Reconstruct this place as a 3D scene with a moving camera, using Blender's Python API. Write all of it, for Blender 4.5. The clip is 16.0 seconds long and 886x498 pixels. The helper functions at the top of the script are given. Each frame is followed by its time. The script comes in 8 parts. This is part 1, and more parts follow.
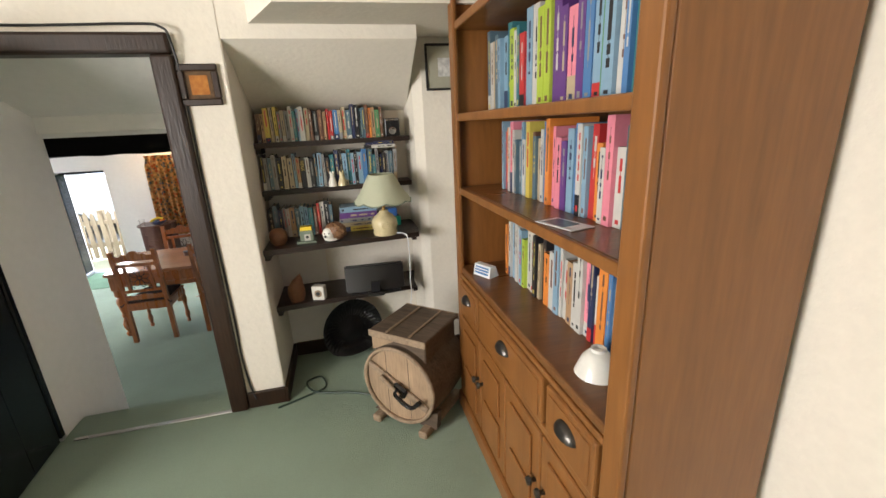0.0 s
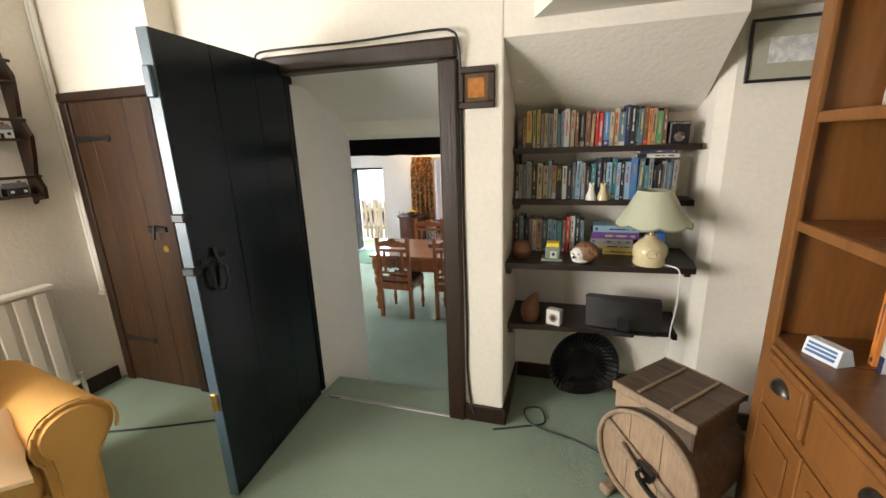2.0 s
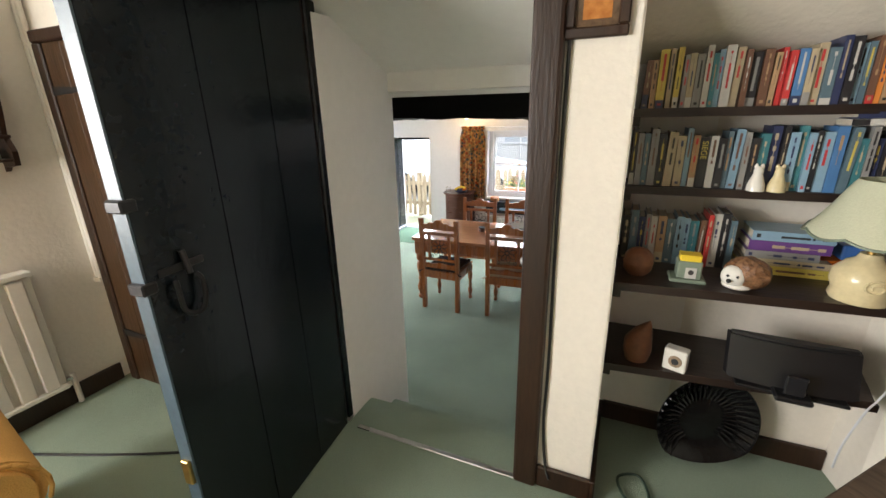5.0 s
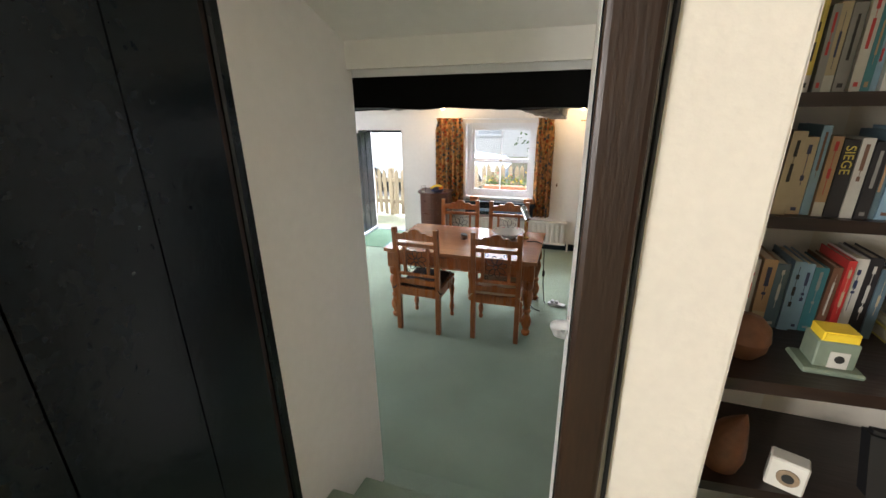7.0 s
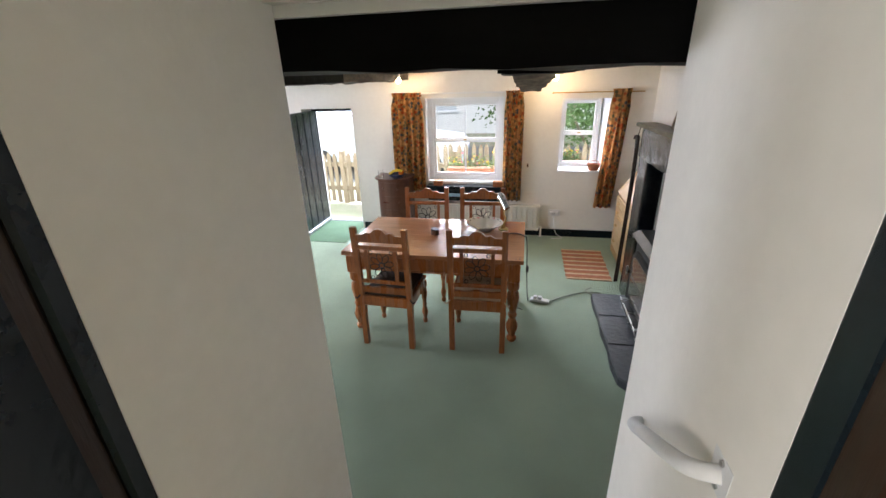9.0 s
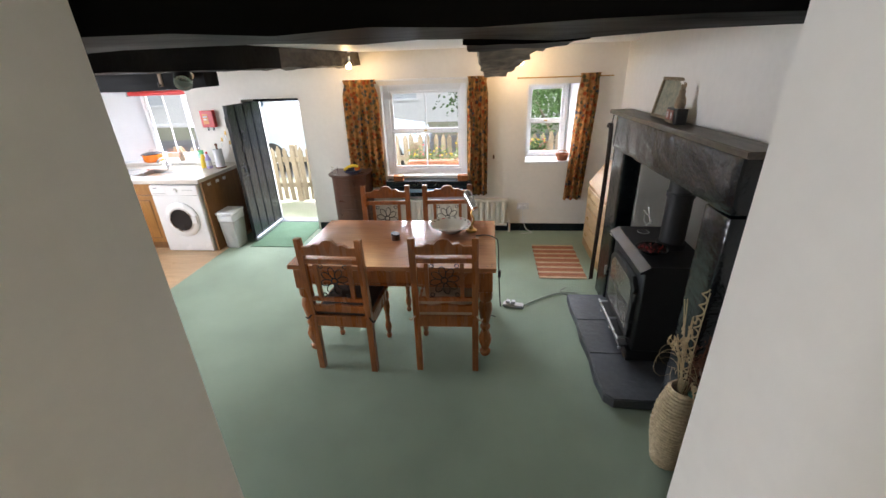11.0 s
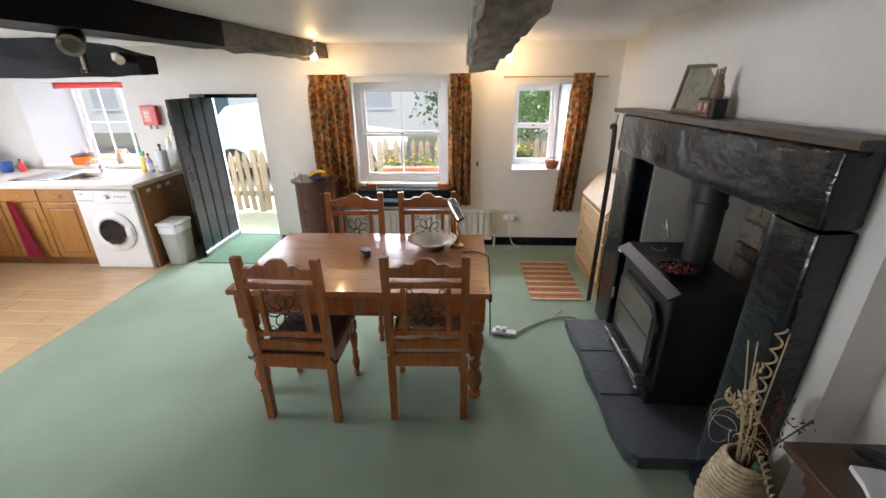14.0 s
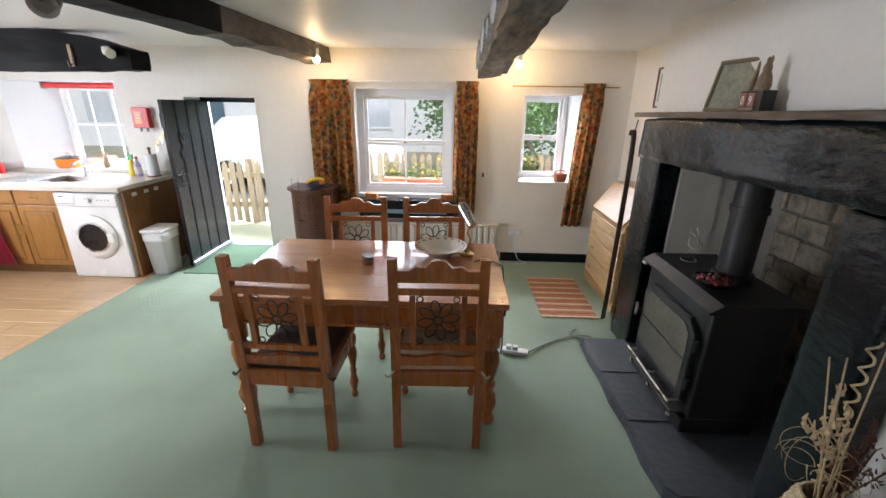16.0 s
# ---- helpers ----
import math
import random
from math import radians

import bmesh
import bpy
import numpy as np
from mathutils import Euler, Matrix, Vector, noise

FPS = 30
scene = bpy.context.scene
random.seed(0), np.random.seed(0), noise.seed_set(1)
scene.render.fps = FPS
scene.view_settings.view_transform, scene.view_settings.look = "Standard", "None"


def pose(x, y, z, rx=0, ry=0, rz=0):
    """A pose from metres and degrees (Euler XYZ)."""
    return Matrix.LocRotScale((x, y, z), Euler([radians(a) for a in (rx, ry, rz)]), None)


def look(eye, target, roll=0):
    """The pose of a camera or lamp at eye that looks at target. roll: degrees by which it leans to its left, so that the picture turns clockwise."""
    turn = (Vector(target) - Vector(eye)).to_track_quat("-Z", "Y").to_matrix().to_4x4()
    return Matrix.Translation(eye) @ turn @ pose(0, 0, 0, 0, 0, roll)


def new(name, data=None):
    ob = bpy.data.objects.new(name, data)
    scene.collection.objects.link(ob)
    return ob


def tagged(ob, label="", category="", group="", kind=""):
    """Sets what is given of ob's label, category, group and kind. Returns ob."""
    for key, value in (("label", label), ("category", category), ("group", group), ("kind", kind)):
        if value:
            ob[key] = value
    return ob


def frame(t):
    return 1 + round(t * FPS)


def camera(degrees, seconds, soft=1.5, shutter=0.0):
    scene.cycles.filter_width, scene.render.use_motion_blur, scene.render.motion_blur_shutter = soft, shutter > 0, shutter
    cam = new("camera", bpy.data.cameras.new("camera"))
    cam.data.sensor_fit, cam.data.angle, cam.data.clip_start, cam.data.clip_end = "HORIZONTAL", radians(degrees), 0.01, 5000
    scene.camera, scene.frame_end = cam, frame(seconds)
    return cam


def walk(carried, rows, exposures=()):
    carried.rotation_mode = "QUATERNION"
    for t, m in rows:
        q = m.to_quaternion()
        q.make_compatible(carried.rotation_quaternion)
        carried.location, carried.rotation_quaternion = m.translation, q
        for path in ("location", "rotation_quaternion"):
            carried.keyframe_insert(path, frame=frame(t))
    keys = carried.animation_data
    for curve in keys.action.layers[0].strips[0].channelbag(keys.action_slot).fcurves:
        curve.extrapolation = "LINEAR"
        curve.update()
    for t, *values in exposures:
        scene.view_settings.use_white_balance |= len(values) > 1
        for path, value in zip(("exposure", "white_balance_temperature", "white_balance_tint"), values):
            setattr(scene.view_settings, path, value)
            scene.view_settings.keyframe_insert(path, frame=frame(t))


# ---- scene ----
cam = camera(94.6, 16.0)
PATH = [
    (0, (0.117, -0.188, 2.148), (0.593, 1.665, 1.563), -2.7),
    (0.5, (0.065, -0.132, 2.15), (0.263, 1.778, 1.59), -2.6),
    (1, (0.014, -0.062, 2.153), (-0.071, 1.862, 1.614), -2.4),
    (1.5, (-0.022, 0.042, 2.145), (-0.363, 1.944, 1.629), -2.2),
    (2, (-0.054, 0.139, 2.139), (-0.596, 1.996, 1.63), -2.0),
    (2.5, (-0.099, 0.22, 2.137), (-0.778, 2.028, 1.619), -1.9),
    (3, (-0.175, 0.296, 2.131), (-0.925, 2.07, 1.593), -1.9),
    (3.5, (-0.271, 0.41, 2.122), (-1.045, 2.167, 1.561), -1.7),
    (6, (-0.48, 1.074, 2.069), (-1.137, 2.845, 1.411), -0.7),
    (6.5, (-0.584, 1.243, 2.077), (-1.209, 3.023, 1.414), -0.7),
    (7, (-0.669, 1.357, 2.071), (-1.258, 3.148, 1.403), -0.8),
    (7.5, (-0.724, 1.504, 2.052), (-1.279, 3.303, 1.377), -1.1),
    (8, (-0.814, 1.653, 2.045), (-1.313, 3.46, 1.349), -1.4),
    (8.5, (-0.876, 1.777, 2.045), (-1.318, 3.589, 1.321), -1.5),
    (9, (-0.946, 1.901, 2.038), (-1.324, 3.708, 1.268), -1.7),
    (11.5, (-1.015, 2.409, 2.009), (-1.177, 4.22, 1.176), -2.0),
    (12, (-1.075, 2.519, 2.002), (-1.174, 4.328, 1.155), -1.7),
    (12.5, (-1.105, 2.578, 1.977), (-1.173, 4.387, 1.125), -1.2),
    (13, (-1.116, 2.637, 1.916), (-1.185, 4.448, 1.072), -0.7),
    (13.5, (-1.098, 2.724, 1.866), (-1.185, 4.548, 1.051), -0.3),
    (14, (-1.079, 2.802, 1.831), (-1.174, 4.646, 1.062), -0.5),
    (14.5, (-1.062, 2.85, 1.79), (-1.156, 4.714, 1.073), -0.6),
    (15, (-1.083, 2.88, 1.732), (-1.161, 4.758, 1.05), -0.2),
    (15.5, (-1.132, 2.94, 1.676), (-1.187, 4.825, 1.01), 0.5),
    (16, (-1.19, 2.977, 1.658), (-1.253, 4.862, 0.993), 0.9),
]
walk(cam, [(t, look(eye, target, roll)) for t, eye, target, roll in PATH], [(0.0, 0.0, 6150, 10), (3.7, 0.1, 6150, 10), (6.0, 0.0, 6200, 10), (9.0, -0.05, 6150, 10), (11.2, -0.2, 6300, 10), (16.0, -0.15, 6250, 10)])

# ---- light ----
LF = 0.64      # level of the sitting room floor in that room's own frame
SITTING = pose(-0.1036, -0.4879, -0.1902, 0, 0, -1.313) @ Matrix.Scale(1.109, 4)      # sets the sitting room in the house
LANDING = 0.52      # level of the sitting room floor in the house
HEARTH = Matrix(((1, 0, 0, -0.06), (0, 0.903, 0, 0.26), (0, 0, 1, 0), (0, 0, 0, 1)))      # sets the chimney in the house
FW = 7.35      # inner face of the front wall
CEIL = 2.17    # dining room ceiling

world = bpy.data.worlds.new("sky")
scene.world = world
world.use_nodes = True
wn = world.node_tree.nodes
sky = wn.new("ShaderNodeTexSky")
sky.sky_type, sky.sun_disc = "NISHITA", False
sky.sun_elevation, sky.sun_rotation = radians(55), radians(204)
wn["Background"].inputs["Strength"].default_value = 0.15
world.node_tree.links.new(sky.outputs[0], wn["Background"].inputs["Color"])


def lamp(name, kind, energy, colour, m, **more):
    data = bpy.data.lights.new(name, kind)
    data.energy, data.color = energy, colour
    ob = new(name, data)
    ob.matrix_world = m
    if "size" in more:
        data.shape, data.size, data.size_y = "RECTANGLE", more["size"][0], more["size"][1]
    if "radius" in more:
        data.shadow_soft_size = more["radius"]
    if "angle" in more:
        data.angle = radians(more["angle"])
    return ob


lamp("sun", "SUN", 3.2, (1.0, 0.96, 0.9), look((0, 0, 10), (2.2, 5.0, 2)), angle=6)
DAY = (0.92, 0.93, 1.0)
# an added lamp panel stands in for the bright open sky above the lane, as it reaches the windows and the front door
lamp("sky_daylight", "AREA", 5800, DAY, look((-3.0, 12.0, 4.1), (-3.0, 6.0, 2.2)), size=(11, 3.3))
lamp("side_window_daylight", "AREA", 150, DAY, look((-6.9, 4.6, 1.45), (0.0, 4.7, 1.15)), size=(1.3, 0.85))
lamp("sitting_window_daylight", "AREA", 215, (1.0, 0.93, 0.85), look((-3.2, -0.53, 2.03), (-0.7, 1.9, 1.5)), size=(1.8, 1.3))


# ---- materials ----
def mat(name, colour, rough=0.6, metal=0.0, vary=0.12, scale=6.0, bump=0.1, fine=60.0, stretch=(1, 1, 1), second=None, per_piece=0.0, spec=0.5, coat=0.0):
    m = bpy.data.materials.new(name)
    m.use_nodes = True
    n, link = m.node_tree.nodes, m.node_tree.links.new
    b = n["Principled BSDF"]
    b.inputs["Roughness"].default_value = rough
    b.inputs["Metallic"].default_value = metal
    b.inputs["Specular IOR Level"].default_value = spec
    b.inputs["Coat Weight"].default_value = coat
    co = n.new("ShaderNodeTexCoord")
    mp = n.new("ShaderNodeMapping")
    mp.inputs["Scale"].default_value = stretch
    link(co.outputs["Object"], mp.inputs["Vector"])
    big = n.new("ShaderNodeTexNoise")
    big.inputs["Scale"].default_value, big.inputs["Detail"].default_value = scale, 4
    small = n.new("ShaderNodeTexNoise")
    small.inputs["Scale"].default_value, small.inputs["Detail"].default_value = fine, 3
    link(mp.outputs[0], big.inputs["Vector"])
    link(mp.outputs[0], small.inputs["Vector"])
    add = n.new("ShaderNodeMath")
    add.operation = "ADD"
    link(big.outputs["Fac"], add.inputs[0])
    link(small.outputs["Fac"], add.inputs[1])
    rng = n.new("ShaderNodeMapRange")
    rng.inputs["From Min"].default_value, rng.inputs["From Max"].default_value = 0.65, 1.35
    link(add.outputs[0], rng.inputs["Value"])
    mix = n.new("ShaderNodeMix")
    mix.data_type = "RGBA"
    c2 = second or tuple(max(0.0, c * (1 - 2 * vary)) for c in colour)
    mix.inputs["A"].default_value = (*colour, 1)
    mix.inputs["B"].default_value = (*c2, 1)
    link(rng.outputs[0], mix.inputs["Factor"])
    out = mix.outputs["Result"]
    if per_piece:
        info = n.new("ShaderNodeObjectInfo")
        hsv = n.new("ShaderNodeHueSaturation")
        pr = n.new("ShaderNodeMapRange")
        pr.inputs["To Min"].default_value, pr.inputs["To Max"].default_value = 1 - per_piece, 1 + per_piece
        link(info.outputs["Random"], pr.inputs["Value"])
        link(pr.outputs[0], hsv.inputs["Value"])
        link(out, hsv.inputs["Color"])
        out = hsv.outputs[0]
    link(out, b.inputs["Base Color"])
    rr = n.new("ShaderNodeMapRange")
    rr.inputs["To Min"].default_value, rr.inputs["To Max"].default_value = max(0.02, rough - 0.08), min(1, rough + 0.08)
    link(big.outputs["Fac"], rr.inputs["Value"])
    link(rr.outputs[0], b.inputs["Roughness"])
    if bump:
        bp = n.new("ShaderNodeBump")
        bp.inputs["Strength"].default_value, bp.inputs["Distance"].default_value = bump, 0.01
        link(add.outputs[0], bp.inputs["Height"])
        link(bp.outputs[0], b.inputs["Normal"])
    return m


def emitter(name, colour, strength):
    m = bpy.data.materials.new(name)
    m.use_nodes = True
    b = m.node_tree.nodes["Principled BSDF"]
    b.inputs["Base Color"].default_value = (*colour, 1)
    b.inputs["Emission Color"].default_value = (*colour, 1)
    b.inputs["Emission Strength"].default_value = strength
    return m


def clear(name, tint=(1, 1, 1), rough=0.0):
    m = bpy.data.materials.new(name)
    m.use_nodes = True
    b = m.node_tree.nodes["Principled BSDF"]
    b.inputs["Base Color"].default_value = (*tint, 1)
    b.inputs["Roughness"].default_value = rough
    b.inputs["Transmission Weight"].default_value = 1.0
    b.inputs["IOR"].default_value = 1.45
    return m


M = {}
M["wall"] = mat("rough white plaster", (0.81, 0.79, 0.75), 0.9, vary=0.03, scale=2.5, bump=0.12, fine=22)
M["cream"] = mat("cream painted plaster", (0.76, 0.71, 0.62), 0.9, vary=0.04, scale=2.5, bump=0.2, fine=45)
M["ceiling"] = mat("satin white ceiling", (0.77, 0.77, 0.76), 0.5, vary=0.02, scale=3, bump=0.02, fine=14)
M["reveal"] = mat("white gloss reveal", (0.8, 0.82, 0.84), 0.5, vary=0.02, bump=0.05)
M["carpet"] = mat("green carpet", (0.365, 0.455, 0.35), 0.98, vary=0.15, scale=1.6, bump=0.9, fine=320, spec=0.1)
M["mat_green"] = mat("bright green matting", (0.12, 0.2, 0.13), 0.95, vary=0.1, scale=5, bump=0.6, fine=300, spec=0.1)
M["plank"] = mat("oak laminate", (0.6, 0.4, 0.22), 0.35, vary=0.14, scale=3, fine=30, stretch=(1, 9, 1), bump=0.03, per_piece=0.1)
M["black"] = mat("black gloss paint", (0.007, 0.012, 0.016), 0.22, vary=0.2, scale=5, bump=0.08, fine=40, spec=0.3)
M["blackbeam"] = mat("black painted old timber", (0.004, 0.004, 0.004), 0.5, vary=0.3, scale=5, bump=0.4, fine=16, spec=0.06, stretch=(0.35, 1, 1))
M["lintel"] = mat("black gloss painted rough stone", (0.006, 0.01, 0.014), 0.17, vary=0.2, scale=6, bump=0.55, fine=20, stretch=(1, 0.6, 1.6))
M["slate"] = mat("dark slate", (0.075, 0.085, 0.1), 0.45, vary=0.2, scale=5, bump=0.4, fine=24)
M["bark"] = mat("bare worn timber", (0.3, 0.245, 0.18), 0.75, vary=0.4, scale=5, bump=0.9, fine=20, stretch=(1, 0.3, 1))
M["wornbeam"] = mat("black paint worn to grey timber", (0.17, 0.135, 0.1), 0.7, vary=0.4, scale=7, bump=0.9, fine=24, stretch=(1, 0.4, 1), second=(0.012, 0.011, 0.01))
M["flake"] = mat("flaking whitewash", (0.6, 0.62, 0.63), 0.8, vary=0.3, scale=9, bump=0.5, fine=40)
M["darkwood"] = mat("dark brown stained wood", (0.034, 0.014, 0.006), 0.4, vary=0.28, scale=4, bump=0.15, fine=26, stretch=(4, 4, 0.5))
M["shelfwood"] = mat("near-black stained shelf", (0.028, 0.016, 0.012), 0.4, vary=0.25, scale=4, bump=0.12, fine=24, stretch=(0.5, 4, 4))
M["browndoor"] = mat("varnished brown planks", (0.062, 0.028, 0.009), 0.42, vary=0.3, scale=4, bump=0.2, fine=24, stretch=(5, 5, 0.5))
M["pine"] = mat("waxed honey pine", (0.26, 0.104, 0.026), 0.36, vary=0.16, scale=2.6, bump=0.04, fine=16, stretch=(4, 4, 0.45))
M["pinetop"] = mat("darker waxed pine", (0.2, 0.083, 0.026), 0.3, vary=0.18, scale=3, bump=0.04, fine=18, stretch=(5, 0.5, 5))
M["chairwood"] = mat("red-brown polished hardwood", (0.42, 0.145, 0.044), 0.28, vary=0.24, scale=4, bump=0.05, fine=20, stretch=(4, 4, 0.6))
M["tablewood"] = mat("polished sheesham tabletop", (0.47, 0.2, 0.09), 0.22, vary=0.2, scale=3, bump=0.03, fine=18, stretch=(0.5, 5, 5), coat=0.3)
M["oakdoor"] = mat("golden oak kitchen front", (0.42, 0.2, 0.055), 0.35, vary=0.16, scale=4, bump=0.05, fine=22, stretch=(4, 4, 0.5))
M["oakdark"] = mat("oak end panel", (0.27, 0.13, 0.045), 0.4, vary=0.2, scale=4, bump=0.05, fine=22, stretch=(4, 4, 0.5))
M["worktop"] = mat("cream laminate worktop", (0.66, 0.62, 0.55), 0.3, vary=0.07, scale=40, bump=0.0, fine=200)
M["white"] = mat("white enamel", (0.8, 0.8, 0.8), 0.25, vary=0.02, bump=0.0)
M["whitepaint"] = mat("white painted wood", (0.8, 0.81, 0.82), 0.4, vary=0.03, bump=0.04)
M["rad"] = mat("cream radiator paint", (0.72, 0.69, 0.62), 0.4, vary=0.03, bump=0.02)
M["steel"] = mat("brushed steel", (0.6, 0.6, 0.6), 0.28, metal=1.0, vary=0.08, bump=0.03, fine=90)
M["iron"] = mat("black wrought iron", (0.02, 0.02, 0.022), 0.45, metal=0.3, vary=0.2, bump=0.1)
M["brass"] = mat("worn brass", (0.55, 0.36, 0.12), 0.35, metal=1.0, vary=0.15, bump=0.05)
M["pewter"] = mat("dark pewter cup handle", (0.12, 0.11, 0.1), 0.35, metal=0.9, vary=0.2, bump=0.05)
M["stove"] = mat("matt black stove steel", (0.011, 0.012, 0.014), 0.48, vary=0.2, scale=6, bump=0.06, fine=120)
M["stoveglass"] = mat("sooty stove glass", (0.14, 0.13, 0.11), 0.08, vary=0.25, scale=3, bump=0.0)
M["darkglass"] = mat("dark porthole glass", (0.02, 0.02, 0.022), 0.05, vary=0.1, bump=0.0)
M["plastic"] = mat("black plastic", (0.012, 0.012, 0.013), 0.35, vary=0.1, bump=0.02)
M["greyplastic"] = mat("grey bin plastic", (0.42, 0.43, 0.42), 0.45, vary=0.05, bump=0.03)
M["red"] = mat("red box", (0.62, 0.03, 0.025), 0.4, vary=0.1, bump=0.02)
M["orange"] = mat("orange enamel", (0.8, 0.2, 0.02), 0.25, vary=0.08, bump=0.0)
M["yellow"] = mat("yellow plastic", (0.82, 0.6, 0.04), 0.35, vary=0.05, bump=0.0)
M["purple"] = mat("lilac label plastic", (0.5, 0.42, 0.7), 0.4, vary=0.06, bump=0.0)
M["blue"] = mat("blue plastic", (0.04, 0.13, 0.4), 0.4, vary=0.06, bump=0.0)
M["green"] = mat("green plastic", (0.03, 0.35, 0.24), 0.45, vary=0.06, bump=0.0)
M["armchair"] = mat("mustard upholstery", (0.66, 0.37, 0.11), 0.9, vary=0.12, scale=4, bump=0.35, fine=240, spec=0.2)
M["cushion"] = mat("peach cushion cloth", (0.76, 0.53, 0.31), 0.9, vary=0.06, scale=5, bump=0.25, fine=260, spec=0.2)
M["seatpad"] = mat("cream chair pad", (0.55, 0.42, 0.3), 0.9, vary=0.12, bump=0.3, fine=200)
M["darkpad"] = mat("dark chair pad", (0.05, 0.03, 0.025), 0.8, vary=0.2, bump=0.3, fine=160)
M["towel"] = mat("crimson towel", (0.5, 0.04, 0.09), 0.95, vary=0.12, bump=0.4, fine=200)
M["caskhead"] = mat("pale cask head wood", (0.42, 0.29, 0.18), 0.7, vary=0.2, scale=4, bump=0.2, fine=24, stretch=(4, 1, 0.6))
M["caskbody"] = mat("weathered brown cask wood", (0.13, 0.09, 0.06), 0.65, vary=0.3, scale=4, bump=0.35, fine=22, stretch=(0.6, 3, 3))
M["casttan"] = mat("worn cask edging", (0.36, 0.26, 0.17), 0.7, vary=0.25, bump=0.2)
M["cast"] = mat("black cast iron", (0.018, 0.017, 0.017), 0.24, metal=0.4, vary=0.2, bump=0.25, fine=30)
M["shade"] = mat("pale green lampshade", (0.5, 0.52, 0.38), 0.85, vary=0.06, bump=0.15, fine=200)
M["ceramic"] = mat("cream glazed ceramic", (0.7, 0.6, 0.36), 0.2, vary=0.1, bump=0.0)
M["porcelain"] = mat("white glazed china", (0.76, 0.74, 0.68), 0.15, vary=0.05, bump=0.0)
M["terra"] = mat("terracotta", (0.45, 0.17, 0.08), 0.8, vary=0.15, bump=0.2)
M["wicker"] = mat("woven pale wicker", (0.62, 0.5, 0.32), 0.75, vary=0.25, scale=30, bump=0.6, fine=90)
M["straw"] = mat("dried pale stems", (0.55, 0.42, 0.24), 0.8, vary=0.25, bump=0.2)
M["seedhead"] = mat("dried russet seedheads", (0.16, 0.06, 0.03), 0.9, vary=0.3, bump=0.3)
M["rug"] = mat("rust rag weave", (0.5, 0.2, 0.1), 0.95, vary=0.3, scale=14, bump=0.6, fine=70, stretch=(1, 5, 1))
M["rugpale"] = mat("pale rag weave", (0.66, 0.48, 0.3), 0.95, vary=0.2, scale=14, bump=0.6, fine=70)
M["cable"] = mat("black flex", (0.012, 0.012, 0.012), 0.5, vary=0.0, bump=0.0)
M["flexgrey"] = mat("grey-green flex", (0.2, 0.23, 0.19), 0.5, vary=0.05, bump=0.0)
M["cablegreen"] = mat("dark green flex", (0.02, 0.045, 0.03), 0.5, vary=0.0, bump=0.0)
M["paper"] = mat("white paper", (0.74, 0.75, 0.77), 0.7, vary=0.04, bump=0.05)
M["ink"] = mat("printed ink", (0.02, 0.02, 0.02), 0.6, vary=0.0, bump=0.0)
M["stonewall"] = mat("sooty rubble stone", (0.32, 0.27, 0.2), 0.9, vary=0.35, scale=6, bump=0.5, fine=22, per_piece=0.25)
M["mortar"] = mat("sooty mortar", (0.2, 0.18, 0.15), 0.95, vary=0.25, bump=0.4, fine=40)
M["woodfig"] = mat("carved red-brown wood", (0.2, 0.08, 0.035), 0.5, vary=0.2, bump=0.1)
M["fence"] = mat("weathered pale fence timber", (0.25, 0.2, 0.125), 0.85, vary=0.2, scale=6, bump=0.3, fine=40, stretch=(3, 3, 0.5), per_piece=0.12)
M["gravel"] = mat("pale gravel and grass", (0.3, 0.28, 0.22), 0.95, vary=0.25, scale=2, bump=0.6, fine=60, second=(0.2, 0.23, 0.13))
M["asphalt"] = mat("worn asphalt", (0.2, 0.2, 0.2), 0.9, vary=0.15, scale=3, bump=0.4, fine=90)
M["render"] = mat("white house render", (0.8, 0.8, 0.79), 0.9, vary=0.05, bump=0.2)
# pale base colour stands in for bright sky mirrored in house and car panes
M["skypane"] = mat("pane painted pale as sky reflection", (0.6, 0.64, 0.67), 0.1, vary=0.1, bump=0.0)
M["slateroof"] = mat("grey slate roof", (0.2, 0.2, 0.22), 0.7, vary=0.2, bump=0.4)
M["foliage"] = mat("green foliage", (0.1, 0.2, 0.04), 0.7, vary=0.3, scale=9, bump=0.2, per_piece=0.2)
M["flower_y"] = mat("yellow petals", (0.8, 0.55, 0.03), 0.7, vary=0.1, bump=0.0)
M["flower_r"] = mat("red petals", (0.6, 0.05, 0.08), 0.7, vary=0.1, bump=0.0)
M["carblue"] = mat("pale blue car paint", (0.45, 0.52, 0.58), 0.2, vary=0.03, bump=0.0, coat=0.5)
M["glass"] = clear("window glass")
M["bulb"] = emitter("warm bulb", (1.0, 0.72, 0.36), 40)


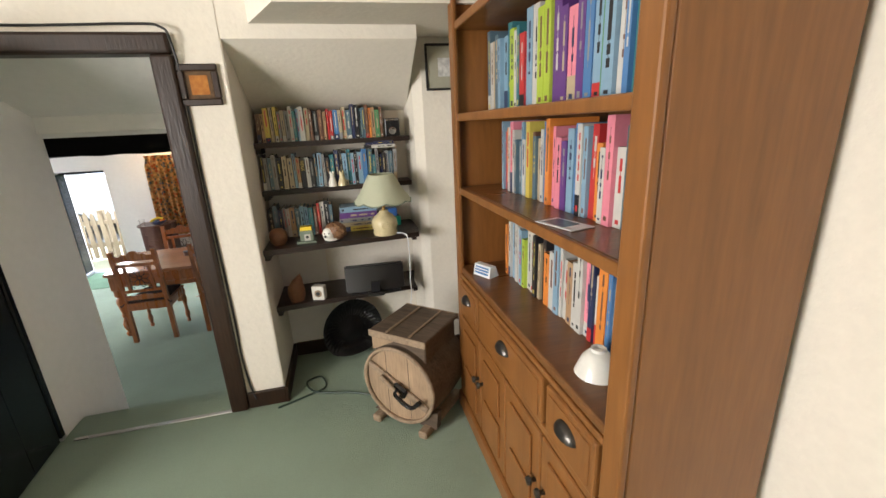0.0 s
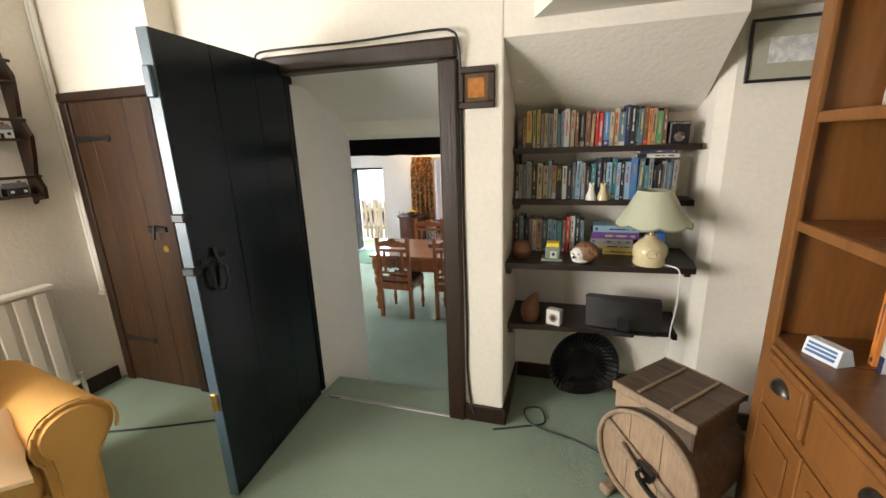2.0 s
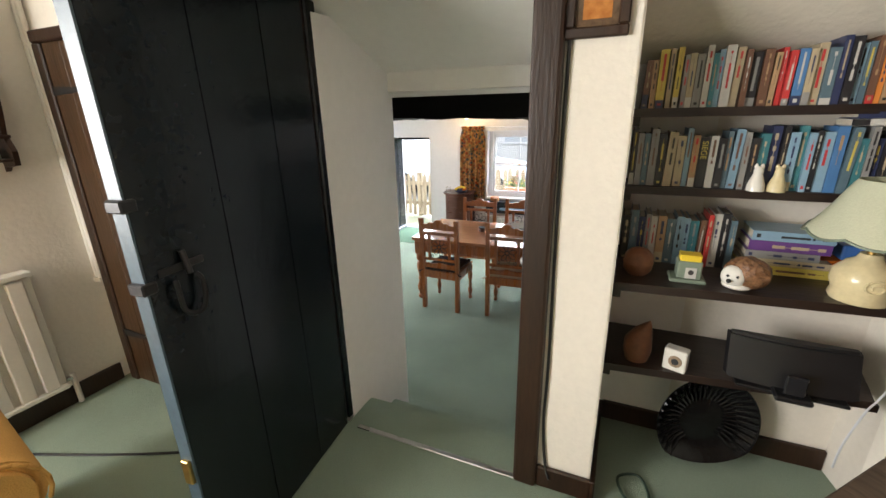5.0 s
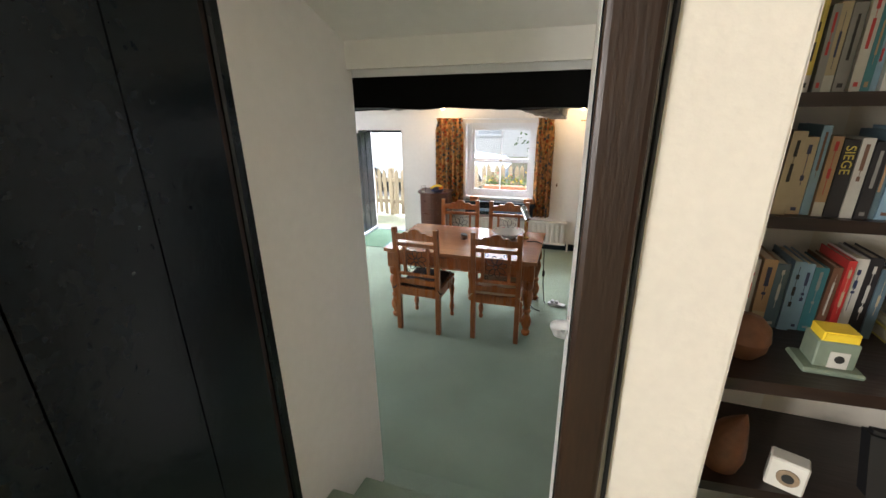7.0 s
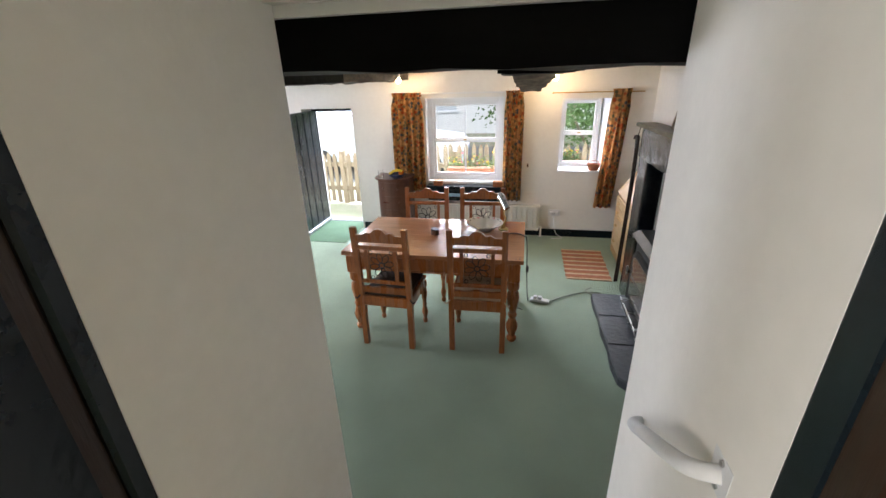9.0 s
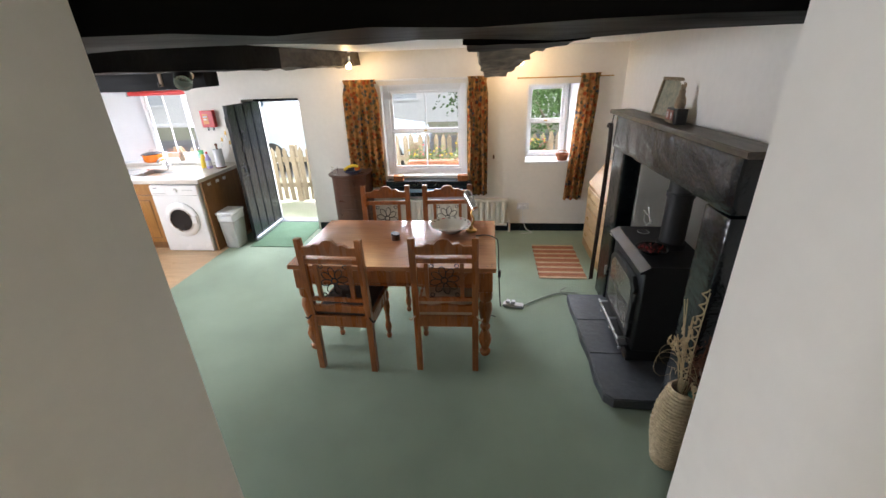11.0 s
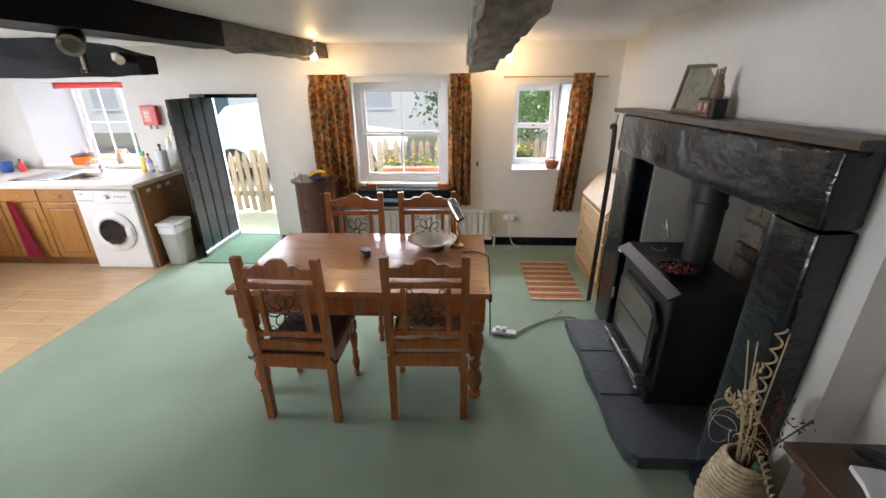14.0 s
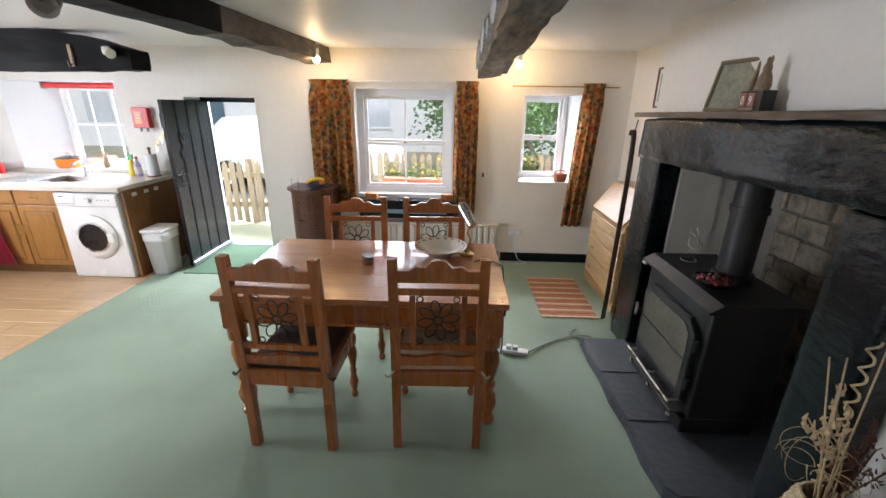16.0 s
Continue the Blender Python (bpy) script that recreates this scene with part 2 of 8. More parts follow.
def curtain_material():
    m = mat("floral curtain cloth", (0.58, 0.35, 0.15), 0.9, vary=0.2, scale=30, bump=0.25, fine=200, second=(0.38, 0.19, 0.07), spec=0.2)
    n, link = m.node_tree.nodes, m.node_tree.links.new
    b = n["Principled BSDF"]
    old = b.inputs["Base Color"].links[0].from_socket
    co = n.new("ShaderNodeTexCoord")
    v = n.new("ShaderNodeTexVoronoi")
    v.inputs["Scale"].default_value = 24
    link(co.outputs["Object"], v.inputs["Vector"])
    ramp = n.new("ShaderNodeValToRGB")
    ramp.color_ramp.elements[0].color, ramp.color_ramp.elements[0].position = (1, 1, 1, 1), 0.4
    ramp.color_ramp.elements[1].color, ramp.color_ramp.elements[1].position = (0, 0, 0, 1), 0.62
    link(v.outputs["Distance"], ramp.inputs[0])
    pick = n.new("ShaderNodeValToRGB")
    pick.color_ramp.interpolation = "CONSTANT"
    pick.color_ramp.elements[0].color = (0.16, 0.15, 0.08, 1)
    pick.color_ramp.elements[1].color, pick.color_ramp.elements[1].position = (0.7, 0.42, 0.17, 1), 0.3
    e = pick.color_ramp.elements.new(0.62)
    e.color = (0.42, 0.1, 0.035, 1)
    e = pick.color_ramp.elements.new(0.8)
    e.color = (0.1, 0.12, 0.14, 1)
    sep = n.new("ShaderNodeSeparateColor")
    link(v.outputs["Color"], sep.inputs[0])
    link(sep.outputs[0], pick.inputs[0])
    mx = n.new("ShaderNodeMix")
    mx.data_type = "RGBA"
    link(ramp.outputs[0], mx.inputs["Factor"])
    link(old, mx.inputs["A"])
    link(pick.outputs[0], mx.inputs["B"])
    link(mx.outputs["Result"], b.inputs["Base Color"])
    # daylight glows through the cloth
    glow = n.new("ShaderNodeBsdfTranslucent")
    link(mx.outputs["Result"], glow.inputs["Color"])
    both = n.new("ShaderNodeMixShader")
    both.inputs["Fac"].default_value = 0.35
    link(b.outputs[0], both.inputs[1])
    link(glow.outputs[0], both.inputs[2])
    link(both.outputs[0], n["Material Output"].inputs["Surface"])
    return m


M["curtain"] = curtain_material()


# ---- building helpers ----
def box(lo, hi, bevel=0.0, seg=1, bm=None):
    bm = bm or bmesh.new()
    made = bmesh.ops.create_cube(bm, size=1.0)["verts"]
    c = [(a + b) / 2 for a, b in zip(lo, hi)]
    s = [abs(b - a) for a, b in zip(lo, hi)]
    for v in made:
        v.co = Vector((c[0] + v.co.x * s[0], c[1] + v.co.y * s[1], c[2] + v.co.z * s[2]))
    if bevel:
        edges = {e for v in made for e in v.link_edges}
        bmesh.ops.bevel(bm, geom=list(edges), offset=min(bevel, min(s) * 0.45), segments=seg, affect="EDGES", profile=0.5)
    return bm


def cyl(a, b, r, r2=None, seg=16, bm=None):
    """A rod or cone from a to b."""
    bm = bm or bmesh.new()
    a, b = Vector(a), Vector(b)
    turn = (b - a).to_track_quat("Z", "Y").to_matrix().to_4x4()
    bmesh.ops.create_cone(bm, cap_ends=True, segments=seg, radius1=r, radius2=r if r2 is None else r2, depth=(b - a).length, matrix=Matrix.Translation((a + b) / 2) @ turn)
    return bm


def ball(c, r, squash=(1, 1, 1), seg=14, bm=None):
    bm = bm or bmesh.new()
    bmesh.ops.create_uvsphere(bm, u_segments=seg, v_segments=max(6, seg // 2 + 2), radius=1, matrix=Matrix.Translation(c) @ Matrix.Diagonal((r * squash[0], r * squash[1], r * squash[2], 1)))
    return bm


def lathe(profile, seg=24, bm=None, at=(0, 0, 0), wave=None):
    """A turned shape about z: profile of (radius, height)."""
    bm = bm or bmesh.new()
    rings = []
    for r, z in profile:
        ring = []
        for i in range(seg):
            a = 2 * math.pi * i / seg
            dr, dz = wave(a, z) if wave else (0, 0)
            ring.append(bm.verts.new((at[0] + (r + dr) * math.cos(a), at[1] + (r + dr) * math.sin(a), at[2] + z + dz)))
        rings.append(ring)
    for lo, hi in zip(rings, rings[1:]):
        for i in range(seg):
            bm.faces.new((lo[i], lo[(i + 1) % seg], hi[(i + 1) % seg], hi[i]))
    if profile[0][0] > 0.0005 and not wave:
        bm.faces.new(list(reversed(rings[0])))
    if profile[-1][0] > 0.0005 and not wave:
        bm.faces.new(rings[-1])
    return bm


def slab(outline, depth, axis="y", at=0.0, bevel=0.0, bm=None):
    """A flat outline of (u, v) given thickness along an axis, from at to at + depth."""
    bm = bm or bmesh.new()

    def p(u, v, w):
        return {"y": (u, w, v), "x": (w, u, v), "z": (u, v, w)}[axis]
    a = [bm.verts.new(p(u, v, at)) for u, v in outline]
    b = [bm.verts.new(p(u, v, at + depth)) for u, v in outline]
    faces = [bm.faces.new(a), bm.faces.new(list(reversed(b)))]
    k = len(a)
    for i in range(k):
        faces.append(bm.faces.new((a[i], b[i], b[(i + 1) % k], a[(i + 1) % k])))
    bmesh.ops.recalc_face_normals(bm, faces=faces)
    if bevel:
        bmesh.ops.bevel(bm, geom=[e for f in faces[:2] for e in f.edges], offset=bevel, segments=2, affect="EDGES")
    return bm


def tube(points, r, seg=8, bm=None, closed=False, taper=1.0):
    """A round bar along points."""
    bm = bm or bmesh.new()
    pts = [Vector(p) for p in points]
    rings, k = [], len(pts)
    for i, p in enumerate(pts):
        if closed:
            d = pts[(i + 1) % k] - pts[i - 1]
        else:
            d = pts[min(i + 1, k - 1)] - pts[max(i - 1, 0)]
        q = d.to_track_quat("Z", "Y") if d.length > 1e-9 else Vector((0, 0, 1)).to_track_quat("Z", "Y")
        rr = r * (1 + (taper - 1) * i / max(1, k - 1))
        rings.append([bm.verts.new(p + q @ Vector((rr * math.cos(2 * math.pi * j / seg), rr * math.sin(2 * math.pi * j / seg), 0))) for j in range(seg)])
    pairs = list(zip(rings, rings[1:])) + ([(rings[-1], rings[0])] if closed else [])
    for lo, hi in pairs:
        off = min(range(seg), key=lambda o: (lo[0].co - hi[o].co).length)
        for j in range(seg):
            bm.faces.new((lo[j], lo[(j + 1) % seg], hi[(j + 1 + off) % seg], hi[(j + off) % seg]))
    if not closed:
        bm.faces.new(list(reversed(rings[0])))
        bm.faces.new(rings[-1])
    return bm


def smooth_path(points, n=8):
    """Catmull-Rom points through the given ones."""
    p = [Vector(q) for q in points]
    p = [p[0] * 2 - p[1]] + p + [p[-1] * 2 - p[-2]]
    out = []
    for i in range(1, len(p) - 2):
        for j in range(n):
            t = j / n
            a, b, c, d = p[i - 1], p[i], p[i + 1], p[i + 2]
            out.append(0.5 * ((2 * b) + (c - a) * t + (2 * a - 5 * b + 4 * c - d) * t * t + (3 * b - a - 3 * c + d) * t ** 3))
    out.append(p[-2])
    return out


def roughen(bm, amount, scale=4.0, cuts=0):
    if cuts:
        bmesh.ops.subdivide_edges(bm, edges=list(bm.edges), cuts=cuts, use_grid_fill=True)
    for v in bm.verts:
        v.co += noise.noise_vector(v.co * scale) * amount
    return bm


def mesh_of(name, bm, material, smooth=False):
    data = bpy.data.meshes.new(name)
    bmesh.ops.recalc_face_normals(bm, faces=list(bm.faces))
    bm.to_mesh(data)
    bm.free()
    if smooth:
        for p in data.polygons:
            p.use_smooth = True
        try:
            data.set_sharp_from_angle(angle=radians(40))
        except AttributeError:
            pass
    if material:
        data.materials.append(M[material])
    return data


def part(name, bm, material, parent, label="", smooth=False):
    ob = new(name, mesh_of(name, bm, material, smooth))
    ob.parent = parent
    if label:
        ob["label"] = label
    return ob


def thing(name, label, category, m=None, group=""):
    ob = new(name)
    ob.empty_display_size = 0.05
    if m is not None:
        ob.matrix_world = m
    return tagged(ob, label, category, group)


def solo(name, bm, material, label, category, m=None, smooth=False, group="", kind=""):
    ob = new(name, mesh_of(name, bm, material, smooth))
    if m is not None:
        ob.matrix_world = m
    return tagged(ob, label, category, group, kind)


def structure(name, bm, material, label, category="", smooth=False):
    ob = new(name, mesh_of(name, bm, material, smooth))
    return tagged(ob, label, category or name.split("_")[0], "", "structure")


def settle(m, before):
    """Sets every top-level thing made since then in the house by m."""
    for ob in bpy.data.objects:
        if ob.name not in before and ob.parent is None:
            ob.matrix_basis = m @ ob.matrix_basis


def made():
    return {ob.name for ob in bpy.data.objects}


def wall_with_holes(name, axis, lo, hi, u0, u1, z0, z1, holes, material, label):
    """A wall along an axis between lo and hi in thickness, pierced by (u0, u1, z0, z1) holes."""
    us = sorted({u0, u1, *[h[0] for h in holes], *[h[1] for h in holes]})
    zs = sorted({z0, z1, *[h[2] for h in holes], *[h[3] for h in holes]})
    bm = bmesh.new()
    solid = {}
    for i in range(len(us) - 1):
        for j in range(len(zs) - 1):
            cu, cz = (us[i] + us[i + 1]) / 2, (zs[j] + zs[j + 1]) / 2
            solid[i, j] = not any(h[0] < cu < h[1] and h[2] < cz < h[3] for h in holes)

    def p(u, z, w):
        return (u, w, z) if axis == "x" else (w, u, z)

    def quad(*c):
        bm.faces.new([bm.verts.new(q) for q in c])
    for (i, j), s in solid.items():
        if not s:
            continue
        a, b, c, d = us[i], us[i + 1], zs[j], zs[j + 1]
        quad(p(a, c, lo), p(b, c, lo), p(b, d, lo), p(a, d, lo))
        quad(p(a, c, hi), p(b, c, hi), p(b, d, hi), p(a, d, hi))
        for di, dj, q in ((-1, 0, ((a, c), (a, d))), (1, 0, ((b, c), (b, d))), (0, -1, ((a, c), (b, c))), (0, 1, ((a, d), (b, d)))):
            if not solid.get((i + di, j + dj), False):
                (ua, za), (ub, zb) = q
                quad(p(ua, za, lo), p(ub, zb, lo), p(ub, zb, hi), p(ua, za, hi))
    bmesh.ops.remove_doubles(bm, verts=list(bm.verts), dist=1e-5)
    return structure(name, bm, material, label, "wall")


# ---- structure ----
structure("floor_dining", box((-4.22, 2.8, -0.2), (1.1, FW + 0.45, 0.0)), "carpet", "sage green fitted carpet across the dining room", "floor")
structure("floor_kitchen", box((-6.9, 2.8, -0.2), (-4.22, FW + 0.45, -0.012)), "mortar", "sub-floor under the kitchen boards", "floor")
structure("ceiling_dining", box((-6.9, 2.836, CEIL), (0.6, FW + 0.5, CEIL + 0.15)), "ceiling", "satin white painted ceiling between beams", "ceiling")

DOOR = (-4.03, -3.28, -0.02, 1.70)
W1 = (-2.27, -1.25, 0.72, 1.81)
W2 = (-0.55, 0.06, 0.88, 1.775)
KW = (-5.97, -4.73, 0.92, 1.84)
wall_with_holes("wall_front", "x", FW, FW + 0.45, -6.9, 0.9, -0.2, CEIL + 0.1, [DOOR, W1, W2, KW], "wall", "thick white plastered front wall with windows")
wall_with_holes("wall_kitchen_side", "y", -7.0, -6.85, 2.7, FW + 0.45, -0.2, CEIL + 0.1, [(3.9, 5.3, 1.0, 1.9)], "wall", "white plastered kitchen side wall")
# the wall between the rooms, with the stepped passage
wall_with_holes("wall_middle_right", "x", 2.76, 2.83, -0.6, 0.9, -0.2, 3.0, [], "wall", "white plastered wall beside the stair passage")
wall_with_holes("wall_middle_left", "x", 2.5, 2.83, -6.9, -1.7, -0.2, 3.0, [], "wall", "white plastered wall beside the stair passage")
structure("wall_passage_left", slab([(-2.0, 2.29), (-1.555, 2.29), (-1.505, 2.834), (-2.0, 2.834)], 2.68, "z", -0.2), "wall", "white plastered side of the stair passage", "wall")
structure("wall_passage_right", slab([(-0.652, 2.29), (-0.4, 2.29), (-0.4, 2.834), (-0.655, 2.834)], 2.68, "z", -0.2), "wall", "white plastered side of the stair passage", "wall")
structure("ceiling_passage", slab([(2.29, 2.53), (2.83, 2.275), (2.83, 2.7), (2.29, 2.7)], 1.4, "x", -1.8), "wall", "white plastered soffit over the passage", "ceiling")
structure("trim_header", box((-1.62, 2.8, 2.195), (-0.6, 2.837, 2.42)), "wall", "white plaster strip over the passage mouth", "trim")
# the sitting room, with its alcove
start = made()
structure("floor_sitting", box((-3.0, -2.1, LF - 0.2), (1.3, 2.43, LF)), "carpet", "sage green fitted carpet in the sitting room", "floor")
structure("ceiling_sitting", box((-3.0, -2.2, 3.0), (1.4, 3.1, 3.15)), "cream", "cream sitting room ceiling", "ceiling")
wall_with_holes("wall_sitting_door", "x", 2.43, 2.5, -2.02, -0.267, LF - 0.2, 3.0, [(-1.41, -0.53, LF - 0.2, 2.50)], "cream", "cream plastered wall round the doorway")
wall_with_holes("wall_sitting_cupboard", "x", 2.28, 2.43, -3.0, -2.0, LF - 0.2, 3.0, [], "cream", "cream plastered wall round the cupboard door")
wall_with_holes("wall_sitting_left", "y", -2.95, -2.8, -2.2, 2.28, LF - 0.2, 3.0, [(-0.95, 0.75, 1.35, 2.6)], "cream", "cream plastered wall with radiator")
wall_with_holes("wall_sitting_back", "x", -2.2, -2.0, -3.0, 1.3, LF - 0.2, 3.0, [], "cream", "cream plastered back wall of the sitting room")
wall_with_holes("wall_sitting_right", "y", 1.12, 1.25, -2.2, 2.99, LF - 0.2, 3.0, [], "cream", "cream plastered wall behind the bookcase")
structure("wall_alcove_left", box((-0.3, 2.434, LF - 0.2), (-0.262, 2.99, 2.52)), "cream", "cream plastered side of the alcove", "wall")
structure("wall_alcove_back", box((-0.3, 2.93, LF - 0.2), (1.0, 2.99, 3.0)), "cream", "cream plastered back of the alcove", "wall")
structure("floor_alcove", box((-0.3, 2.43, LF - 0.2), (1.2, 2.99, LF)), "carpet", "sage green carpet inside the alcove", "floor")
structure("trim_threshold", box((-1.3, 2.405, LF), (-0.545, 2.43, LF + 0.006), 0.003), "steel", "worn metal threshold strip", "trim")
bm = slab([(0.6, 2.935), (0.63, 2.76), (0.68, 2.71), (1.13, 2.69), (1.13, 2.96), (0.6, 2.96)], 2.6, "z", LF - 0.2)
structure("wall_alcove_right", bm, "cream", "cream plastered wall beside the alcove", "wall")
bm = slab([(2.434, 2.51), (2.935, 2.2), (2.98, 2.2), (2.98, 3.0), (2.434, 3.0)], 0.88, "x", -0.267)
structure("ceiling_alcove", bm, "cream", "cream sloping plaster over the alcove", "ceiling")
bm = slab([(-0.14, 2.432), (0.006, 2.09), (1.13, 2.05), (1.13, 2.8), (0.612, 2.8), (0.612, 2.432)], 0.45, "z", 2.57)
structure("ceiling_bulkhead", bm, "cream", "cream boxed bulkhead above the alcove", "ceiling")
settle(SITTING, start)
# chimney side
wall_with_holes("wall_hearth_recess", "y", 0.5, 0.62, 6.02, FW, -0.2, CEIL + 0.1, [], "wall", "white plastered recess wall beside the fireplace")
wall_with_holes("wall_setback", "y", 0.34, 0.62, 2.83, 3.99, -0.2, CEIL + 0.1, [], "wall", "white plastered wall beside the chimney breast")
start = made()
wall_with_holes("wall_chimney", "y", 0.24, 0.5, 4.12, 6.4, -0.2, CEIL + 0.1, [(4.46, 5.86, -0.1, 1.45)], "wall", "white plastered chimney breast")
structure("wall_hearth_back", box((0.9, 4.2, -0.2), (1.05, 6.1, 2.0)), "mortar", "sooty back of the fireplace", "wall")
structure("wall_hearth_far", box((0.46, 5.864, -0.2), (0.95, 5.98, 2.0)), "wall", "white plastered cheek of the fireplace", "wall")
structure("wall_hearth_near", box((0.46, 4.34, -0.2), (0.95, 4.456, 2.0)), "wall", "white plastered cheek of the fireplace", "wall")
structure("ceiling_hearth", box((0.46, 4.28, 1.75), (1.0, 5.98, 1.85)), "mortar", "sooty flue closure above the stove", "ceiling")
settle(HEARTH, start)
# stairs: three risers, carpeted with rounded nosings
for i, (y0, y1, z) in enumerate(((2.2, 2.462, LANDING + 0.002), (2.4, 2.69, LANDING - 0.173), (2.6, 2.93, LANDING - 0.347))):
    structure("step_%d" % (i + 1), box((-1.555, y0, -0.1), (-0.64, y1, z), 0.02, 3), "carpet", "green carpeted step with a rounded nosing", "step", smooth=True)
# ground outside
structure("ground", box((-80, FW + 0.44, -0.4), (80, 160, -0.06)), "gravel", "pale gravel and grass outside", "ground")

# ---- timber ----
def beam(name, points, half, material, label, rough=0.012):
    """A hewn timber along points (x, y, bottom, top)."""
    bm = bmesh.new()
    rings = []
    for (x, y, lo, hi), (dx, dy) in points:
        rings.append([bm.verts.new(c) for c in ((x - dx * half, y - dy * half, lo), (x + dx * half, y + dy * half, lo + 0.005), (x + dx * half, y + dy * half, hi), (x - dx * half, y - dy * half, hi))])
    for a, b in zip(rings, rings[1:]):
        for i in range(4):
            bm.faces.new((a[i], a[(i + 1) % 4], b[(i + 1) % 4], b[i]))
    bm.faces.new(rings[0])
    bm.faces.new(list(reversed(rings[-1])))
    bmesh.ops.subdivide_edges(bm, edges=list(bm.edges), cuts=5, use_grid_fill=True)
    for v in bm.verts:
        v.co += noise.noise_vector(v.co * 5) * rough + noise.noise_vector(v.co * 17) * rough * 0.4
    return structure(name, bm, material, label, "beam", smooth=True)


beam("beam_cross", [((x, 3.05, 2.056 + 0.003 * math.sin(x * 3), 2.36), (0, 1)) for x in (-6.9, -4.5, -2.6, -1.4, -0.6, 0.52)], 0.19, "blackbeam", "black painted ceiling beam over the passage mouth")
beam("beam_kitchen", [((x, 6.5, lo, hi), (0, 1)) for x, lo, hi in ((-6.88, 1.88, 2.2), (-5.6, 1.87, 2.2), (-4.6, 1.865, 2.18), (-4.1, 1.87, 2.12), (-3.78, 1.885, 2.03))], 0.1, "blackbeam", "black painted kitchen ceiling beam with a tapered end")
beam("beam_left", [((x, y, 2.02, 2.2), (1, 0)) for x, y in ((-2.72, 3.2), (-2.7, 4.5), (-2.65, 5.55))], 0.1, "blackbeam", "dark hewn ceiling beam with worn patches")
beam("beam_left_end", [((x, y, 2.022, 2.2), (1, 0)) for x, y in ((-2.65, 5.54), (-2.61, 6.4), (-2.57, FW + 0.01))], 0.1, "wornbeam", "hewn end of the ceiling beam with its black paint worn away", 0.02)
beam("beam_right_end", [((x, y, lo, 2.22), (1, 0)) for x, y, lo in ((-0.92, 3.2, 2.05), (-0.92, 3.45, 2.04), (-0.92, 3.7, 2.06))], 0.12, "blackbeam", "black painted stub of the crooked beam")
beam("beam_right", [((x, y, lo, 2.2), (1, 0)) for x, y, lo in ((-0.92, 3.68, 2.05), (-0.92, 4.2, 2.02), (-0.93, 4.6, 2.0), (-0.93, 5.3, 1.96), (-0.94, 6.2, 1.91), (-0.94, 6.8, 1.885))], 0.1, "bark", "crooked bare timber beam with flaking whitewash", 0.02)


def flakes():
    holder = thing("whitewash", "flaking whitewash patches on the crooked beam", "paint")
    for y0, y1, z0, z1 in ((3.75, 4.1, 2.06, 2.16), (4.05, 4.5, 2.04, 2.15), (4.5, 4.85, 2.02, 2.16), (4.8, 5.3, 2.0, 2.15), (5.3, 5.6, 1.98, 2.12), (5.6, 6.15, 1.96, 2.15), (6.12, 6.45, 1.93, 2.1), (6.45, 6.8, 1.91, 2.12)):
        bm = bmesh.new()
        k = 14
        mid = ((y0 + y1) / 2, (z0 + z1) / 2)
        ring = []
        for i in range(k):
            a = 2 * math.pi * i / k
            r = 0.8 + 0.35 * noise.noise(Vector((y0 * 7 + math.cos(a), math.sin(a), 1)))
            ring.append((mid[0] + math.cos(a) * r * (y1 - y0) / 2, mid[1] + math.sin(a) * r * (z1 - z0) / 2))
        slab(ring, 0.04, "x", -1.044 - (mid[0] - 3.7) * 0.007, bm=bm)
        part("flake", bm, "flake", holder)


flakes()


# ---- trims ----
def trims():
    structure("baseboard_front", box((-3.26, FW - 0.018, 0), (0.5, FW - 0.001, 0.1), 0.004), "black", "black painted skirting board", "skirting")
    structure("baseboard_setback", box((0.32, 2.831, 0), (0.339, 3.97, 0.1), 0.004), "black", "black painted skirting board", "skirting")
    start = made()
    structure("baseboard_pier", box((-0.458, 2.41, LF), (-0.258, 2.429, LF + 0.095), 0.004), "darkwood", "dark brown skirting board", "skirting")
    structure("baseboard_alcove_side", box((-0.26, 2.41, LF), (-0.243, 2.92, LF + 0.095), 0.004), "darkwood", "dark brown skirting board", "skirting")
    structure("baseboard_alcove", box((-0.243, 2.91, LF), (0.6, 2.929, LF + 0.095), 0.004), "darkwood", "dark brown skirting board", "skirting")
    structure("baseboard_alcove_right", box((0.69, 2.672, LF), (1.11, 2.689, LF + 0.095), 0.004), "darkwood", "dark brown skirting board", "skirting")
    structure("baseboard_left", box((-2.799, -2.0, LF), (-2.78, 2.24, LF + 0.1), 0.004), "darkwood", "dark brown skirting board", "skirting")
    settle(SITTING, start)


trims()

# ---- doorway of the sitting room ----
in_sitting = made()


